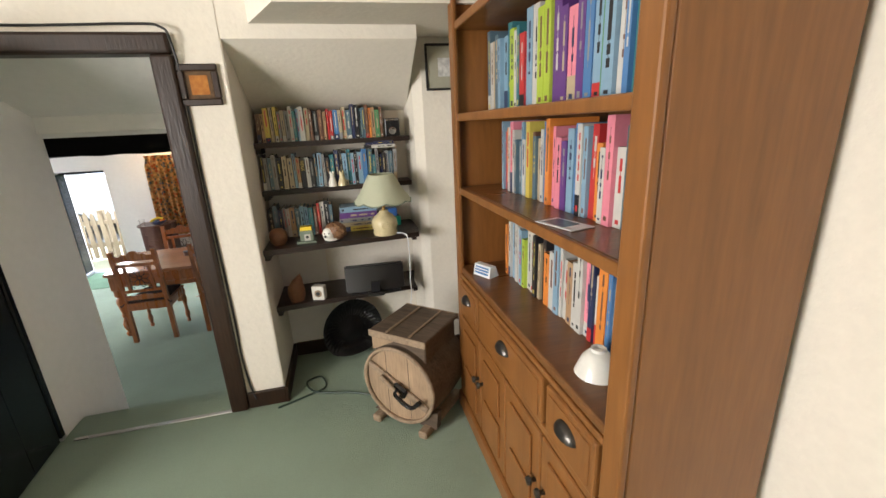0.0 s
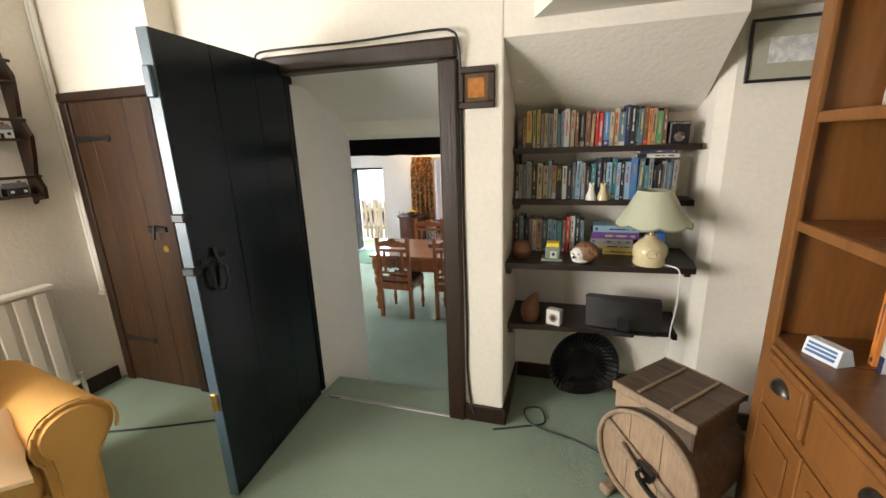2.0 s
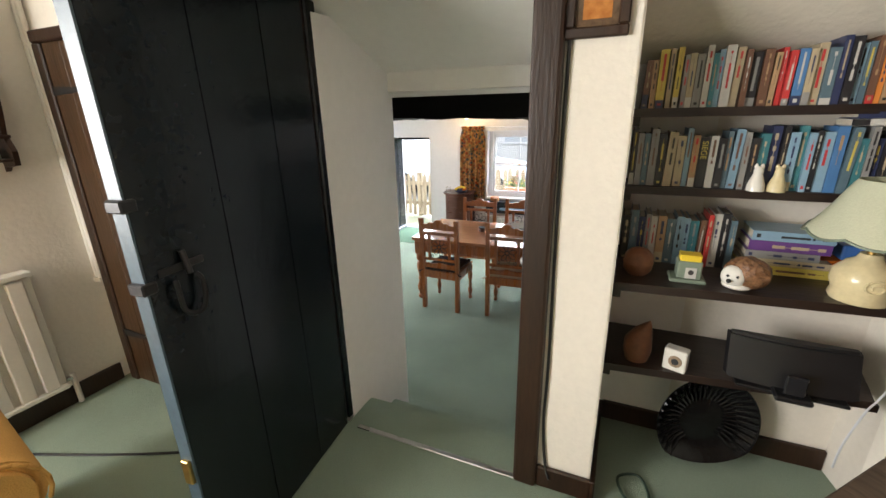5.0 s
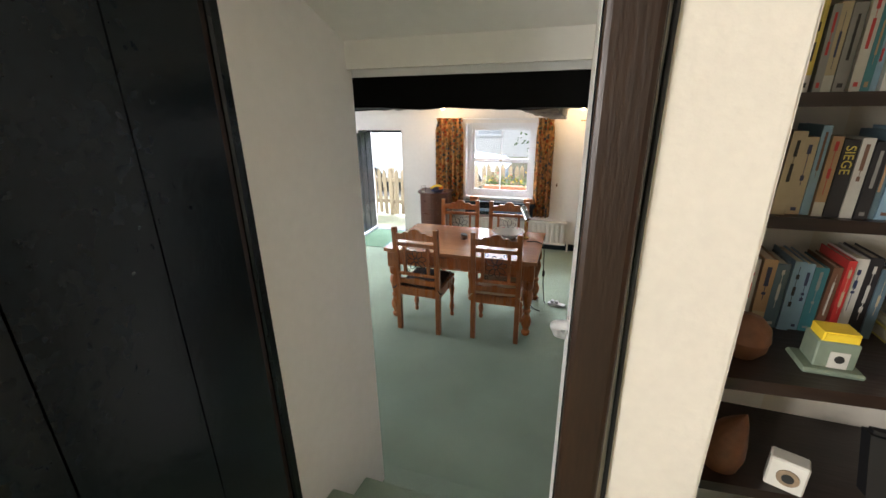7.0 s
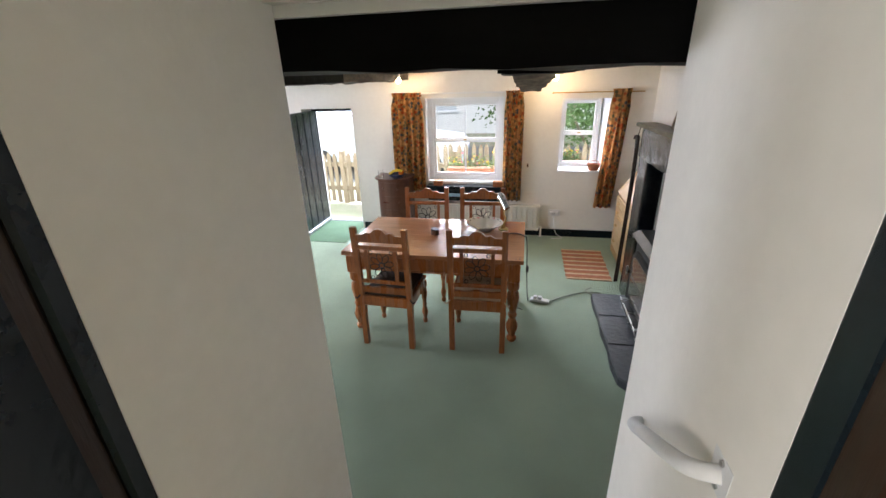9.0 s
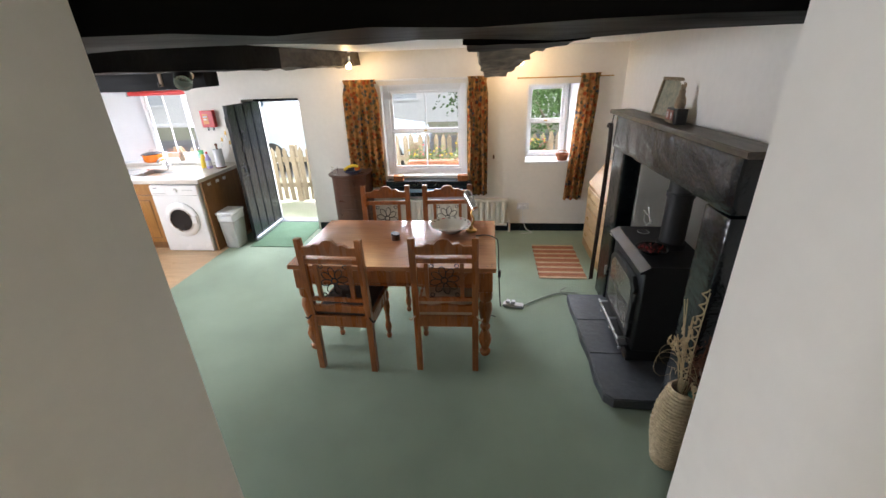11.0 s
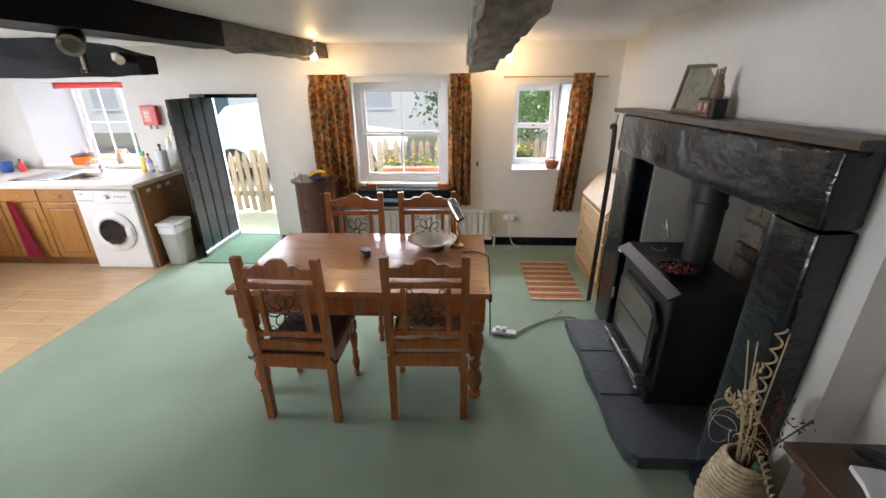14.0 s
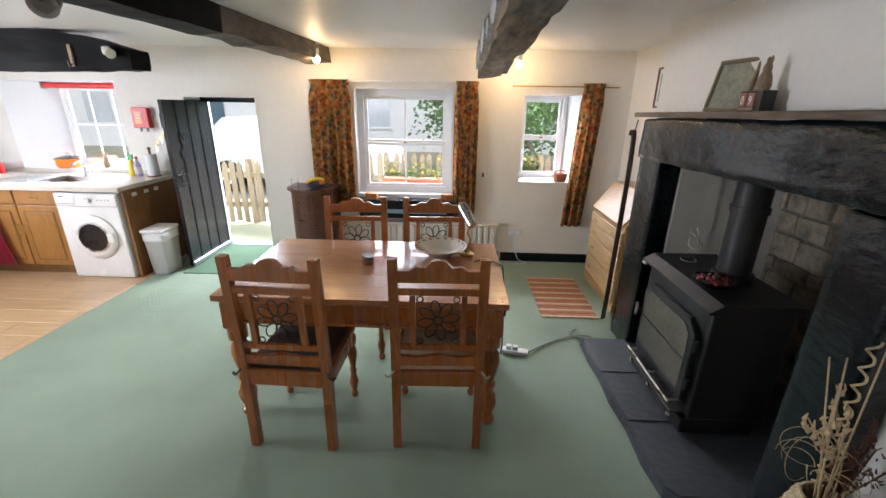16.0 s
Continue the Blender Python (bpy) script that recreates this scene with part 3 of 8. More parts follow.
def doorway():
    f = tagged(new("door_1"), "dark brown moulded timber door frame", "door frame", "", "structure")
    for x0, x1 in ((-1.475, -1.38), (-0.548, -0.458)):
        part("jamb", box((x0, 2.395, LF), (x1, 2.499, 2.445), 0.012, 2), "darkwood", f)
        part("stop", box((x0 + 0.03 if x0 < -1 else x0 - 0.003, 2.445, LF + 0.001), (x1 + 0.012 if x0 < -1 else x1 - 0.03, 2.505, 2.45), 0.006), "black", f)
    part("head", box((-1.462, 2.39, 2.446), (-0.458, 2.5, 2.53), 0.014, 2), "darkwood", f)
    # leaf, ledged planks
    hinge, end = Vector((-1.372, 2.405)), Vector((-1.3, 1.668))
    d = (end - hinge)
    ang = math.degrees(math.atan2(d.y, d.x))
    leaf = thing("ledged_door", "tall black painted plank door standing open", "door", pose(hinge.x, hinge.y, LF + 0.012, 0, 0, ang))
    w = d.length
    cuts = (0.0, 0.22, 0.48, w)
    for a, b in zip(cuts, cuts[1:]):
        part("plank", box((a + 0.002, -0.02, 0), (b - 0.002, 0.02, 1.835)), "black", leaf)
    part("edge_strip", box((w, -0.021, 0), (w + 0.006, 0.021, 1.835)), "edgepaint", leaf, "blue-grey painted door edge")
    part("backing", box((0.01, -0.026, 0.01), (w - 0.01, -0.0155, 1.83)), "black", leaf)
    for z in (0.25, 1.45):
        part("ledge", box((0.06, -0.05, z), (w - 0.06, -0.0265, z + 0.12), 0.006), "black", leaf)
    lk = part("latch_plate", box((w - 0.16, 0.02, 1.03), (w - 0.03, 0.026, 1.05), 0.002), "iron", leaf)
    part("thumb_piece", cyl((w - 0.1, 0.026, 1.08), (w - 0.1, 0.04, 1.02), 0.008), "iron", leaf)
    part("drop_handle", tube(smooth_path([(w - 0.125, 0.028, 1.01), (w - 0.13, 0.04, 0.99), (w - 0.125, 0.042, 0.93), (w - 0.1, 0.042, 0.91), (w - 0.065, 0.04, 0.93), (w - 0.06, 0.038, 0.99), (w - 0.065, 0.028, 1.01)], 5), 0.007), "iron", leaf, "", True)
    for z in (1.2, 1.0):
        part("bolt", box((w - 0.02, -0.02, z), (w + 0.02, 0.03, z + 0.03), 0.004), "iron", leaf)
    part("catch", box((w - 0.004, -0.014, 0.42), (w + 0.016, 0.014, 0.5), 0.003), "brass", leaf)
    part("hinge_block", box((w + 0.002, -0.018, 1.62), (w + 0.02, 0.014, 1.72), 0.004), "edgepaint", leaf)
    # flex over the frame
    pts = smooth_path([(-1.475, 2.385, 2.5), (-1.46, 2.383, 2.545), (-1.3, 2.383, 2.552), (-0.95, 2.383, 2.548), (-0.56, 2.383, 2.556), (-0.475, 2.383, 2.545), (-0.45, 2.39, 2.5), (-0.446, 2.42, 2.3), (-0.448, 2.424, 1.8), (-0.442, 2.424, 1.2), (-0.445, 2.424, 0.95), (-0.43, 2.42, 0.76), (-0.41, 2.4, 0.7)], 6)
    solo("flex", tube(pts, 0.0055, 6), "cable", "black flex clipped round the door frame", "cable", None, True)


M["edgepaint"] = mat("blue-grey gloss edge", (0.06, 0.095, 0.12), 0.4, vary=0.15, bump=0.1)
doorway()


def cupboard_door():
    d = tagged(new("door_2"), "closed brown varnished plank door in a dark frame", "door", "", "structure")
    y = 2.28
    for x0, x1 in ((-2.74, -2.68), (-2.12, -2.06)):
        part("jamb", box((x0, y - 0.03, LF), (x1, y - 0.001, 2.38), 0.006), "darkwood", d)
    part("head", box((-2.74, y - 0.032, 2.38), (-2.06, y - 0.001, 2.43), 0.006), "darkwood", d)
    xs = (-2.678, -2.54, -2.4, -2.26, -2.122)
    for a, b in zip(xs, xs[1:]):
        part("plank", box((a + 0.0003, y - 0.02, LF + 0.01), (b - 0.0003, y - 0.002, 2.378), 0.003), "browndoor", d)
    for z in (2.18, 0.95):
        part("strap_hinge", slab([(-2.678, z - 0.02), (-2.678, z + 0.02), (-2.45, z + 0.008), (-2.42, z + 0.02), (-2.4, z), (-2.42, z - 0.02), (-2.45, z - 0.008)], -0.006, "y", y - 0.0205), "iron", d)
    part("latch", box((-2.25, y - 0.04, 1.66), (-2.12, y - 0.02, 1.69), 0.003), "iron", d)
    part("thumb_piece", cyl((-2.19, y - 0.045, 1.7), (-2.19, y - 0.06, 1.62), 0.007), "iron", d)
    part("keyhole_plate", cyl((-2.16, y - 0.026, 1.56), (-2.16, y - 0.02, 1.56), 0.02), "brass", d)
    p = thing("pipe_run", "cream painted pipes running down the corner", "pipe")
    for x in (-2.785, -2.755):
        part("pipe", cyl((x, 2.258, 1.25), (x, 2.258, 2.99), 0.012), "rad", p, "", True)
    part("cap", box((-2.798, 2.24, 1.235), (-2.742, 2.279, 1.26), 0.004), "rad", p)


cupboard_door()


def radiator(name, m, w, h, label, n):
    r = thing(name, label, "radiator", m)
    part("panel", box((0, 0.03, 0), (w, 0.04, h), 0.003), "rad", r)
    for i in range(n):
        x = 0.02 + (w - 0.04) * (i + 0.5) / n
        k = (w - 0.04) / n * 0.36
        part("fin", box((x - k, 0.012, 0.02), (x + k, 0.03, h - 0.03), 0.007, 2), "rad", r)
    part("top_rail", box((-0.003, 0.005, h - 0.02), (w + 0.003, 0.075, h + 0.004), 0.004), "rad", r)
    part("bottom_rail", box((0, 0.008, -0.005), (w, 0.045, 0.02), 0.006), "rad", r)
    part("back_panel", box((0.01, 0.055, 0.01), (w - 0.01, 0.068, h - 0.01), 0.003), "rad", r)
    for x in (-0.03, w + 0.03):
        part("valve", cyl((x, 0.04, -0.12), (x, 0.04, 0.05), 0.012), "rad", r)
        part("tail", box((min(x, 0.01 if x < 0 else w - 0.01), 0.03, 0.02), (max(x, 0.01 if x < 0 else w - 0.01), 0.05, 0.04), 0.004), "steel", r)
    for x in (w * 0.2, w * 0.8):
        part("bracket", box((x - 0.015, 0.066, h * 0.3), (x + 0.015, 0.1, h * 0.8)), "rad", r)
    return r


radiator("radiator", pose(-2.7, 0.88, LF + 0.14, 0, 0, 90), 1.1, 0.62, "cream panel radiator on the sitting room wall", 12)


def plate_rack():
    r = thing("wall_rack", "dark wood wall rack with small model houses", "shelf", pose(-2.8, 0, 0))
    y1 = 2.07
    y0 = 1.2
    prof = [(0, 1.84), (0.02, 1.86), (0.1, 1.87), (0.11, 1.93), (0.07, 2.0), (0.1, 2.1), (0.12, 2.2), (0.07, 2.3), (0.09, 2.42), (0.1, 2.5), (0.05, 2.58), (0.02, 2.66), (0, 2.62)]
    for y in (y0, y1 - 0.02):
        part("side", slab([(a, b) for a, b in prof], 0.02, "y", y), "darkwood", r)
    for z in (1.9, 2.19, 2.475):
        part("shelf", box((0.001, y0, z - 0.012), (0.1, y1, z), 0.003), "darkwood", r)
        part("rail", box((0.085, y0, z + 0.085), (0.097, y1, z + 0.1), 0.003), "darkwood", r)
    for zi, z in enumerate((1.9, 2.19, 2.475)):
        y = y1 - 0.06
        k = 0
        while y > y0 + 0.1:
            w, h = random.uniform(0.05, 0.1), random.uniform(0.04, 0.075)
            c = ("render", "terra", "paper", "ink", "casttan")[(k * 3 + zi * 2 + (3 if k == 0 and zi == 0 else 0)) % 5]
            house = thing("model_house", "tiny painted model cottage on the wall rack", "ornament", pose(-2.755, y - w, z), "model houses on the rack")
            part("wall", box((-0.025, 0, 0), (0.03, w, h * 0.6), 0.002), c, house)
            part("roof", slab([(-0.03, h * 0.6), (0.0025, h), (0.035, h * 0.6)], w + 0.006, "y", -0.003), ("slateroof", "terra")[k % 2], house)
            part("chimney", box((-0.006, w * 0.7, h * 0.7), (0.008, w * 0.82, h * 1.15)), "terra", house)
            part("door", box((0.03, w * 0.4, 0), (0.032, w * 0.55, h * 0.35)), "darkwood", house)
            for u in (0.12, 0.72):
                part("window", box((0.03, w * u, h * 0.22), (0.032, w * (u + 0.16), h * 0.42)), "paper" if c == "ink" else "ink", house)
            y -= w + random.uniform(0.02, 0.09)
            k += 1


plate_rack()


def armchair():
    m = pose(-1.98, 1.02, LF, 0, 0, -10)
    a = thing("armchair", "mustard upholstered armchair with scrolled arms", "armchair", m)
    part("base", box((-0.4, -0.33, 0.06), (0.24, 0.33, 0.3), 0.04, 3), "armchair", a, "", True)
    part("seat_cushion", box((-0.3, -0.3, 0.29), (0.28, 0.3, 0.45), 0.055, 4), "armchair", a, "", True)
    bm = slab([(-0.14, 0.3), (-0.07, 0.6), (-0.09, 0.9), (-0.15, 1.02), (-0.24, 1.06), (-0.34, 1.03), (-0.41, 0.88), (-0.4, 0.3)], 0.68, "y", -0.34, 0.05)
    part("backrest", bm, "armchair", a, "", True)
    for s in (-1, 1):
        prof = [(0.3, 0.06), (0.3, 0.4)] + [(0.4 - 0.125 * math.cos(math.radians(a)), 0.5 + 0.115 * math.sin(math.radians(a))) for a in range(-35, 216, 16)] + [(0.45, 0.36), (0.44, 0.06)]
        bm = slab([(s * u, v) for u, v in prof], 0.7, "x", -0.4, 0.025)
        part("arm", bm, "armchair", a, "", True)
        part("piping", tube([(0.301, s * u, v) for u, v in prof[2:-2]], 0.006, 6), "armchair", a, "", True)
    for x in (-0.36, 0.22):
        for y in (-0.36, 0.36):
            part("foot", cyl((x, y, 0), (x, y, 0.07), 0.02, 0.028), "darkwood", a)

    def cushion(name, mm, w, h, t):
        bm = box((-w / 2, -t / 2, -h / 2), (w / 2, t / 2, h / 2))
        bmesh.ops.subdivide_edges(bm, edges=list(bm.edges), cuts=7, use_grid_fill=True)
        for v in bm.verts:
            u, q = abs(v.co.x) / (w / 2), abs(v.co.z) / (h / 2)
            puff = max(0.0, (1 - u ** 3) * (1 - q ** 3)) ** 0.6
            v.co.y *= 0.12 + 1.0 * puff
            v.co.x *= 1 - 0.09 * (1 - q ** 2)
            v.co.z *= 1 - 0.09 * (1 - u ** 2)
            v.co += noise.noise_vector(v.co * 9) * 0.006
        return solo(name, bm, "cushion", "plump peach cloth cushion on the armchair", "cushion", mm, True)
    cushion("cushion", m @ pose(-0.1, 0.08, 0.63, -18, 6, 72), 0.46, 0.44, 0.16)
    cushion("cushion", m @ pose(0.13, 0.1, 0.53, -82, 4, 70), 0.46, 0.44, 0.14)


armchair()


# ---- pictures ----
def picture(name, label, m, w, h, frame_mat, inner, border=0.022, mount=0.0, art="paper"):
    p = thing(name, label, "picture", m)
    for a, b in (((0, 0, 0), (w, 0.02, border)), ((0, 0, h - border), (w, 0.02, h)), ((0, 0, border), (border, 0.02, h - border)), ((w - border, 0, border), (w, 0.02, h - border))):
        part("frame_side", box((a[0], -0.02, a[2]), (b[0], 0, b[2]), 0.004), frame_mat, p)
    part("mount", box((border, -0.008, border), (w - border, -0.001, h - border)), inner, p)
    if mount:
        part("print", box((border + mount, -0.0095, border + mount), (w - border - mount, -0.0082, h - border - mount)), art, p)
    return p


M["mountgrey"] = mat("grey-olive picture mount", (0.36, 0.35, 0.27), 0.8, vary=0.05, bump=0.02)
M["sketch"] = mat("pencil drawing", (0.66, 0.66, 0.63), 0.8, vary=0.3, scale=14, bump=0.0, second=(0.3, 0.3, 0.3))
M["land"] = mat("faded landscape print", (0.42, 0.4, 0.3), 0.25, vary=0.3, scale=9, bump=0.0, second=(0.2, 0.22, 0.2))
# warm room reflection in the small picture, put into the colour
M["orange_reflection"] = mat("painted orange reflection", (0.5, 0.21, 0.05), 0.2, vary=0.4, scale=16, bump=0.0, second=(0.3, 0.1, 0.02))
M["tile"] = mat("gloss picture tile", (0.16, 0.1, 0.06), 0.06, vary=0.3, scale=12, bump=0.0)
# its print part carries the painted orange reflection
p = picture("small_picture", "small square picture in a dark wood frame", pose(-0.462, 2.429, 2.235), 0.165, 0.172, "darkwood", "tile", 0.028, 0.018, "orange_reflection")
picture("framed_drawing", "pencil drawing with grey mount in black frame", pose(0.7, 2.688, 2.29, 0, 0, -2.5), 0.36, 0.24, "plastic", "mountgrey", 0.012, 0.06, "sketch")

# ---- books ----
COVERS = [("c_grey", (0.27, 0.27, 0.26)), ("c_black", (0.02, 0.02, 0.024)), ("c_white", (0.56, 0.55, 0.51)), ("c_cream", (0.46, 0.38, 0.25)), ("c_blue", (0.08, 0.2, 0.42)), ("c_sky", (0.24, 0.38, 0.5)), ("c_teal", (0.05, 0.19, 0.22)), ("c_red", (0.5, 0.04, 0.04)), ("c_brown", (0.16, 0.08, 0.05)), ("c_yellow", (0.62, 0.5, 0.1)), ("c_green", (0.1, 0.26, 0.12)), ("c_navy", (0.03, 0.04, 0.1)), ("c_pink", (0.75, 0.25, 0.32)), ("c_orange", (0.72, 0.25, 0.05)), ("c_purple", (0.13, 0.05, 0.22)), ("c_lime", (0.42, 0.55, 0.06)), ("c_slate", (0.1, 0.16, 0.2)), ("c_tan", (0.42, 0.27, 0.15))]
for k, c in COVERS:
    M[k] = mat("book cover " + k[2:], c, 0.38, vary=0.06, scale=14, bump=0.02)
M["pages"] = mat("book pages", (0.62, 0.56, 0.44), 0.9, vary=0.1, scale=60, bump=0.2, stretch=(8, 1, 1))
DARK = ("c_black", "c_navy", "c_brown", "c_purple", "c_slate", "c_blue", "c_teal", "c_red", "c_green")
WORDS = {"c_grey": "grey", "c_black": "black", "c_white": "white", "c_cream": "cream", "c_blue": "blue", "c_sky": "sky blue", "c_teal": "teal", "c_red": "red", "c_brown": "brown", "c_yellow": "yellow", "c_green": "green", "c_navy": "navy", "c_pink": "pink", "c_orange": "orange", "c_purple": "purple", "c_lime": "lime", "c_slate": "slate", "c_tan": "tan"}


def book(m, t, h, d, cover, where, word=""):
    """A standing book: spine at y = 0 facing -y, thickness along x, depth along +y."""
    b = thing("book", WORDS[cover] + " " + where, "book", m, where)
    c = 0.0025
    bm = box((0, 0, 0), (t, c, h))
    box((0, c, 0), (c, d, h), bm=bm)
    box((t - c, c, 0), (t, d, h), bm=bm)
    part("cover", bm, cover, b)
    part("page_block", box((c, c, 0.003), (t - c, d - 0.004, h - 0.004)), "pages", b)
    ink = random.choice(("c_white", "c_yellow", "c_cream", "c_grey", "c_tan")) if cover in DARK else random.choice(("ink", "c_navy", "c_red", "c_brown"))
    if word:
        cu = bpy.data.curves.new("lettering", "FONT")
        cu.body, cu.size, cu.extrude = word, t * 0.9, 0.0004
        cu.materials.append(M["c_yellow"])
        o = new("lettering", cu)
        o.parent = b
        o.matrix_local = Matrix(((0, 1, 0, t * 0.2), (0, 0, -1, -0.0008), (-1, 0, 0, h * 0.93), (0, 0, 0, 1)))
    else:
        # the printed title down the spine, as one uneven bar
        z, low = h * random.uniform(0.86, 0.94), h * random.uniform(0.3, 0.5)
        half, side = random.uniform(0.1, 0.17) * t, []
        while z > low:
            w, d = half * random.choice((1.0, 0.9, 0.15)), random.uniform(0.006, 0.022)
            side += [(w, z), (w, z - d)]
            z -= d
        outline = [(t * 0.52 + w, z) for w, z in side] + [(t * 0.52 - w, z) for w, z in reversed(side)]
        part("spine_title", slab(outline, 0.0006, "y", -0.0004), ink, b)
        if random.random() < 0.5:
            part("spine_mark", box((t * 0.3, -0.0006, h * 0.05), (t * 0.7, 0.0002, h * random.uniform(0.08, 0.12))), ink, b)
        if random.random() < 0.25:
            band = random.choice(("c_white", "c_black", "c_red", "c_cream", "c_navy"))
            part("spine_band", box((0.0002, -0.0003, h * 0.0), (t - 0.0002, 0.0003, h * random.uniform(0.12, 0.3))), band if band != cover else "c_grey", b)
    return b


def row_of_books(m, length, covers, heights, depth, thick, where, words={}, gap_at=()):
    x, i = 0.0, 0
    while x < length - 0.012:
        t = random.uniform(*thick)
        h = random.uniform(*heights)
        d = depth * random.uniform(0.86, 1.0)
        lean = random.choice((0, 0, 0, 0, 2.5)) * random.random()
        cover = covers[i % len(covers)]
        book(m @ pose(x, random.uniform(0, 0.018), 0, 0, lean, 0), t, h, d, cover, where, words.get(i, ""))
        x += t + 0.0015 + (0.004 if lean else 0)
        i += 1


# ---- alcove shelves ----
def alcove():
    dy = {1: 2.74, 2: 2.74, 3: 2.47, 4: 2.56}
    sh = {1: 2.052, 2: 1.79, 3: 1.512, 4: 1.148}
    right = {1: 0.6, 2: 0.595, 3: 0.6, 4: 0.565}
    for k in (1, 2, 3, 4):
        s = thing("alcove_shelf", "near-black stained wooden shelf fixed in the alcove", "shelf", None, "alcove shelves")
        if k == 3:
            out = [(-0.26, dy[k] + 0.02), (0.585, dy[k] + 0.09), (0.6, dy[k] + 0.2), (0.598, 2.928), (-0.26, 2.928)]
        elif k == 4:
            out = [(-0.26, dy[k] + 0.02), (0.545, dy[k] + 0.1), (0.565, dy[k] + 0.19), (0.598, 2.928), (-0.26, 2.928)]
        else:
            out = [(-0.26, dy[k]), (right[k], dy[k] + 0.02), (0.598, 2.928), (-0.26, 2.928)]
        part("board", slab(out, 0.028, "z", sh[k] - 0.028), "shelfwood", s)
        part("batten", box((-0.26, dy[k] + 0.04, sh[k] - 0.06), (-0.235, 2.92, sh[k] - 0.029)), "shelfwood", s)
        if k > 2:
            part("bracket", box((0.55, dy[k] + 0.13, sh[k] - 0.055), (0.575, 2.9, sh[k] - 0.029)), "shelfwood", s)
    c1 = ["c_brown", "c_tan", "c_yellow", "c_cream", "c_yellow", "c_grey", "c_cream", "c_grey", "c_white", "c_teal", "c_sky", "c_white", "c_cream", "c_brown", "c_black", "c_brown", "c_tan", "c_red", "c_red", "c_blue", "c_cream", "c_cream", "c_slate", "c_navy", "c_black", "c_sky", "c_slate", "c_brown", "c_orange", "c_tan", "c_green"]
    row_of_books(pose(-0.24, 2.76, sh[1]), 0.7, c1, (0.15, 0.19), 0.13, (0.013, 0.027), "paperback novel on the alcove shelf")
    c2 = ["c_black", "c_grey", "c_slate", "c_grey", "c_black", "c_cream", "c_cream", "c_sky", "c_tan", "c_black", "c_white", "c_black", "c_slate", "c_sky", "c_grey", "c_black", "c_teal", "c_navy", "c_black", "c_sky", "c_teal", "c_sky", "c_black", "c_sky", "c_blue", "c_slate", "c_teal", "c_grey", "c_navy"]
    row_of_books(pose(-0.25, 2.76, sh[2]), 0.76, c2, (0.16, 0.205), 0.13, (0.014, 0.028), "paperback thriller on the alcove shelf", {9: "SIEGE"})
    c3 = ["c_black", "c_slate", "c_navy", "c_grey", "c_white", "c_tan", "c_slate", "c_sky", "c_sky", "c_teal", "c_brown", "c_red", "c_white"]
    row_of_books(pose(-0.25, 2.74, sh[3]), 0.36, c3, (0.16, 0.2), 0.13, (0.014, 0.028), "hardback on the wide alcove shelf")
    z = sh[3]
    for i, (c, t, l) in enumerate((("c_yellow", 0.03, 0.25), ("c_cream", 0.022, 0.24), ("c_grey", 0.026, 0.2), ("c_purple", 0.034, 0.22), ("c_sky", 0.032, 0.22))):
        book(pose(0.13 + 0.005 * i, 2.74, z + t, 0, 90, 0), t, l, 0.14, c, "book lying flat in a pile on the alcove shelf")
        z += t + 0.001
    for i, c in enumerate(("c_white", "c_navy")):
        book(pose(0.33 + 0.01 * i, 2.755, sh[2] + 0.202 + 0.02 * i + 0.018, 0, 90, 0), 0.018, 0.18 - 0.02 * i, 0.12, c, "book lying flat on top of the row")
    for i, (x, c) in enumerate(((0.38, "orange"), (0.47, "green"), (0.45, "blue"))):
        solo("toy_box", box((x - 0.045, 2.78, sh[3] + (0.06 if c == "blue" else 0)), (x + 0.045, 2.86, sh[3] + (0.11 if c == "blue" else 0.055)), 0.006, 2), c, c + " plastic box on the alcove shelf", "box")
    # radio
    r = thing("radio", "small black and silver radio on the top shelf", "radio", pose(0.5, 2.78, sh[1]) @ Matrix.Scale(0.82, 4))
    part("case", box((-0.05, -0.02, 0), (0.055, 0.06, 0.125), 0.008, 2), "plastic", r)
    part("trim", box((-0.046, -0.022, 0.108), (0.05, -0.015, 0.12), 0.002), "steel", r)
    part("speaker_ring", lathe([(0.018, 0), (0.026, 0.0), (0.026, 0.006), (0.018, 0.006), (0.018, 0)], 24), "steel", r, "", True).matrix_local = pose(0.002, -0.021, 0.04, 90)
    part("speaker_cone", cyl((0.002, -0.022, 0.04), (0.002, -0.026, 0.04), 0.008), "steel", r)
    part("dial", cyl((0.002, -0.02, 0.085), (0.002, -0.027, 0.085), 0.014), "plastic", r)
    # figures
    for x, mt in ((0.13, "porcelain"), (0.185, "ceramic")):
        bm = lathe([(0.0, 0), (0.026, 0), (0.025, 0.02), (0.016, 0.045), (0.013, 0.055), (0.014, 0.066), (0.008, 0.078), (0.0, 0.08)], 14)
        ball((-0.008, 0, 0.078), 0.006, (1, 1, 1.6), 8, bm)
        ball((0.008, 0, 0.078), 0.006, (1, 1, 1.6), 8, bm)
        solo("cat_figure", bm, mt, "small glazed cat figure before the books", "ornament", pose(x, 2.75, sh[2]), True)
    # lamp
    l = thing("table_lamp", "cream ceramic lamp with pale green scalloped shade", "lamp", pose(0.395, 2.6, sh[3]))
    part("base", lathe([(0.0, 0), (0.065, 0), (0.07, 0.01), (0.066, 0.03), (0.075, 0.055), (0.072, 0.085), (0.05, 0.112), (0.03, 0.125), (0.024, 0.14), (0.0, 0.14)], 28), "ceramic", l, "", True)
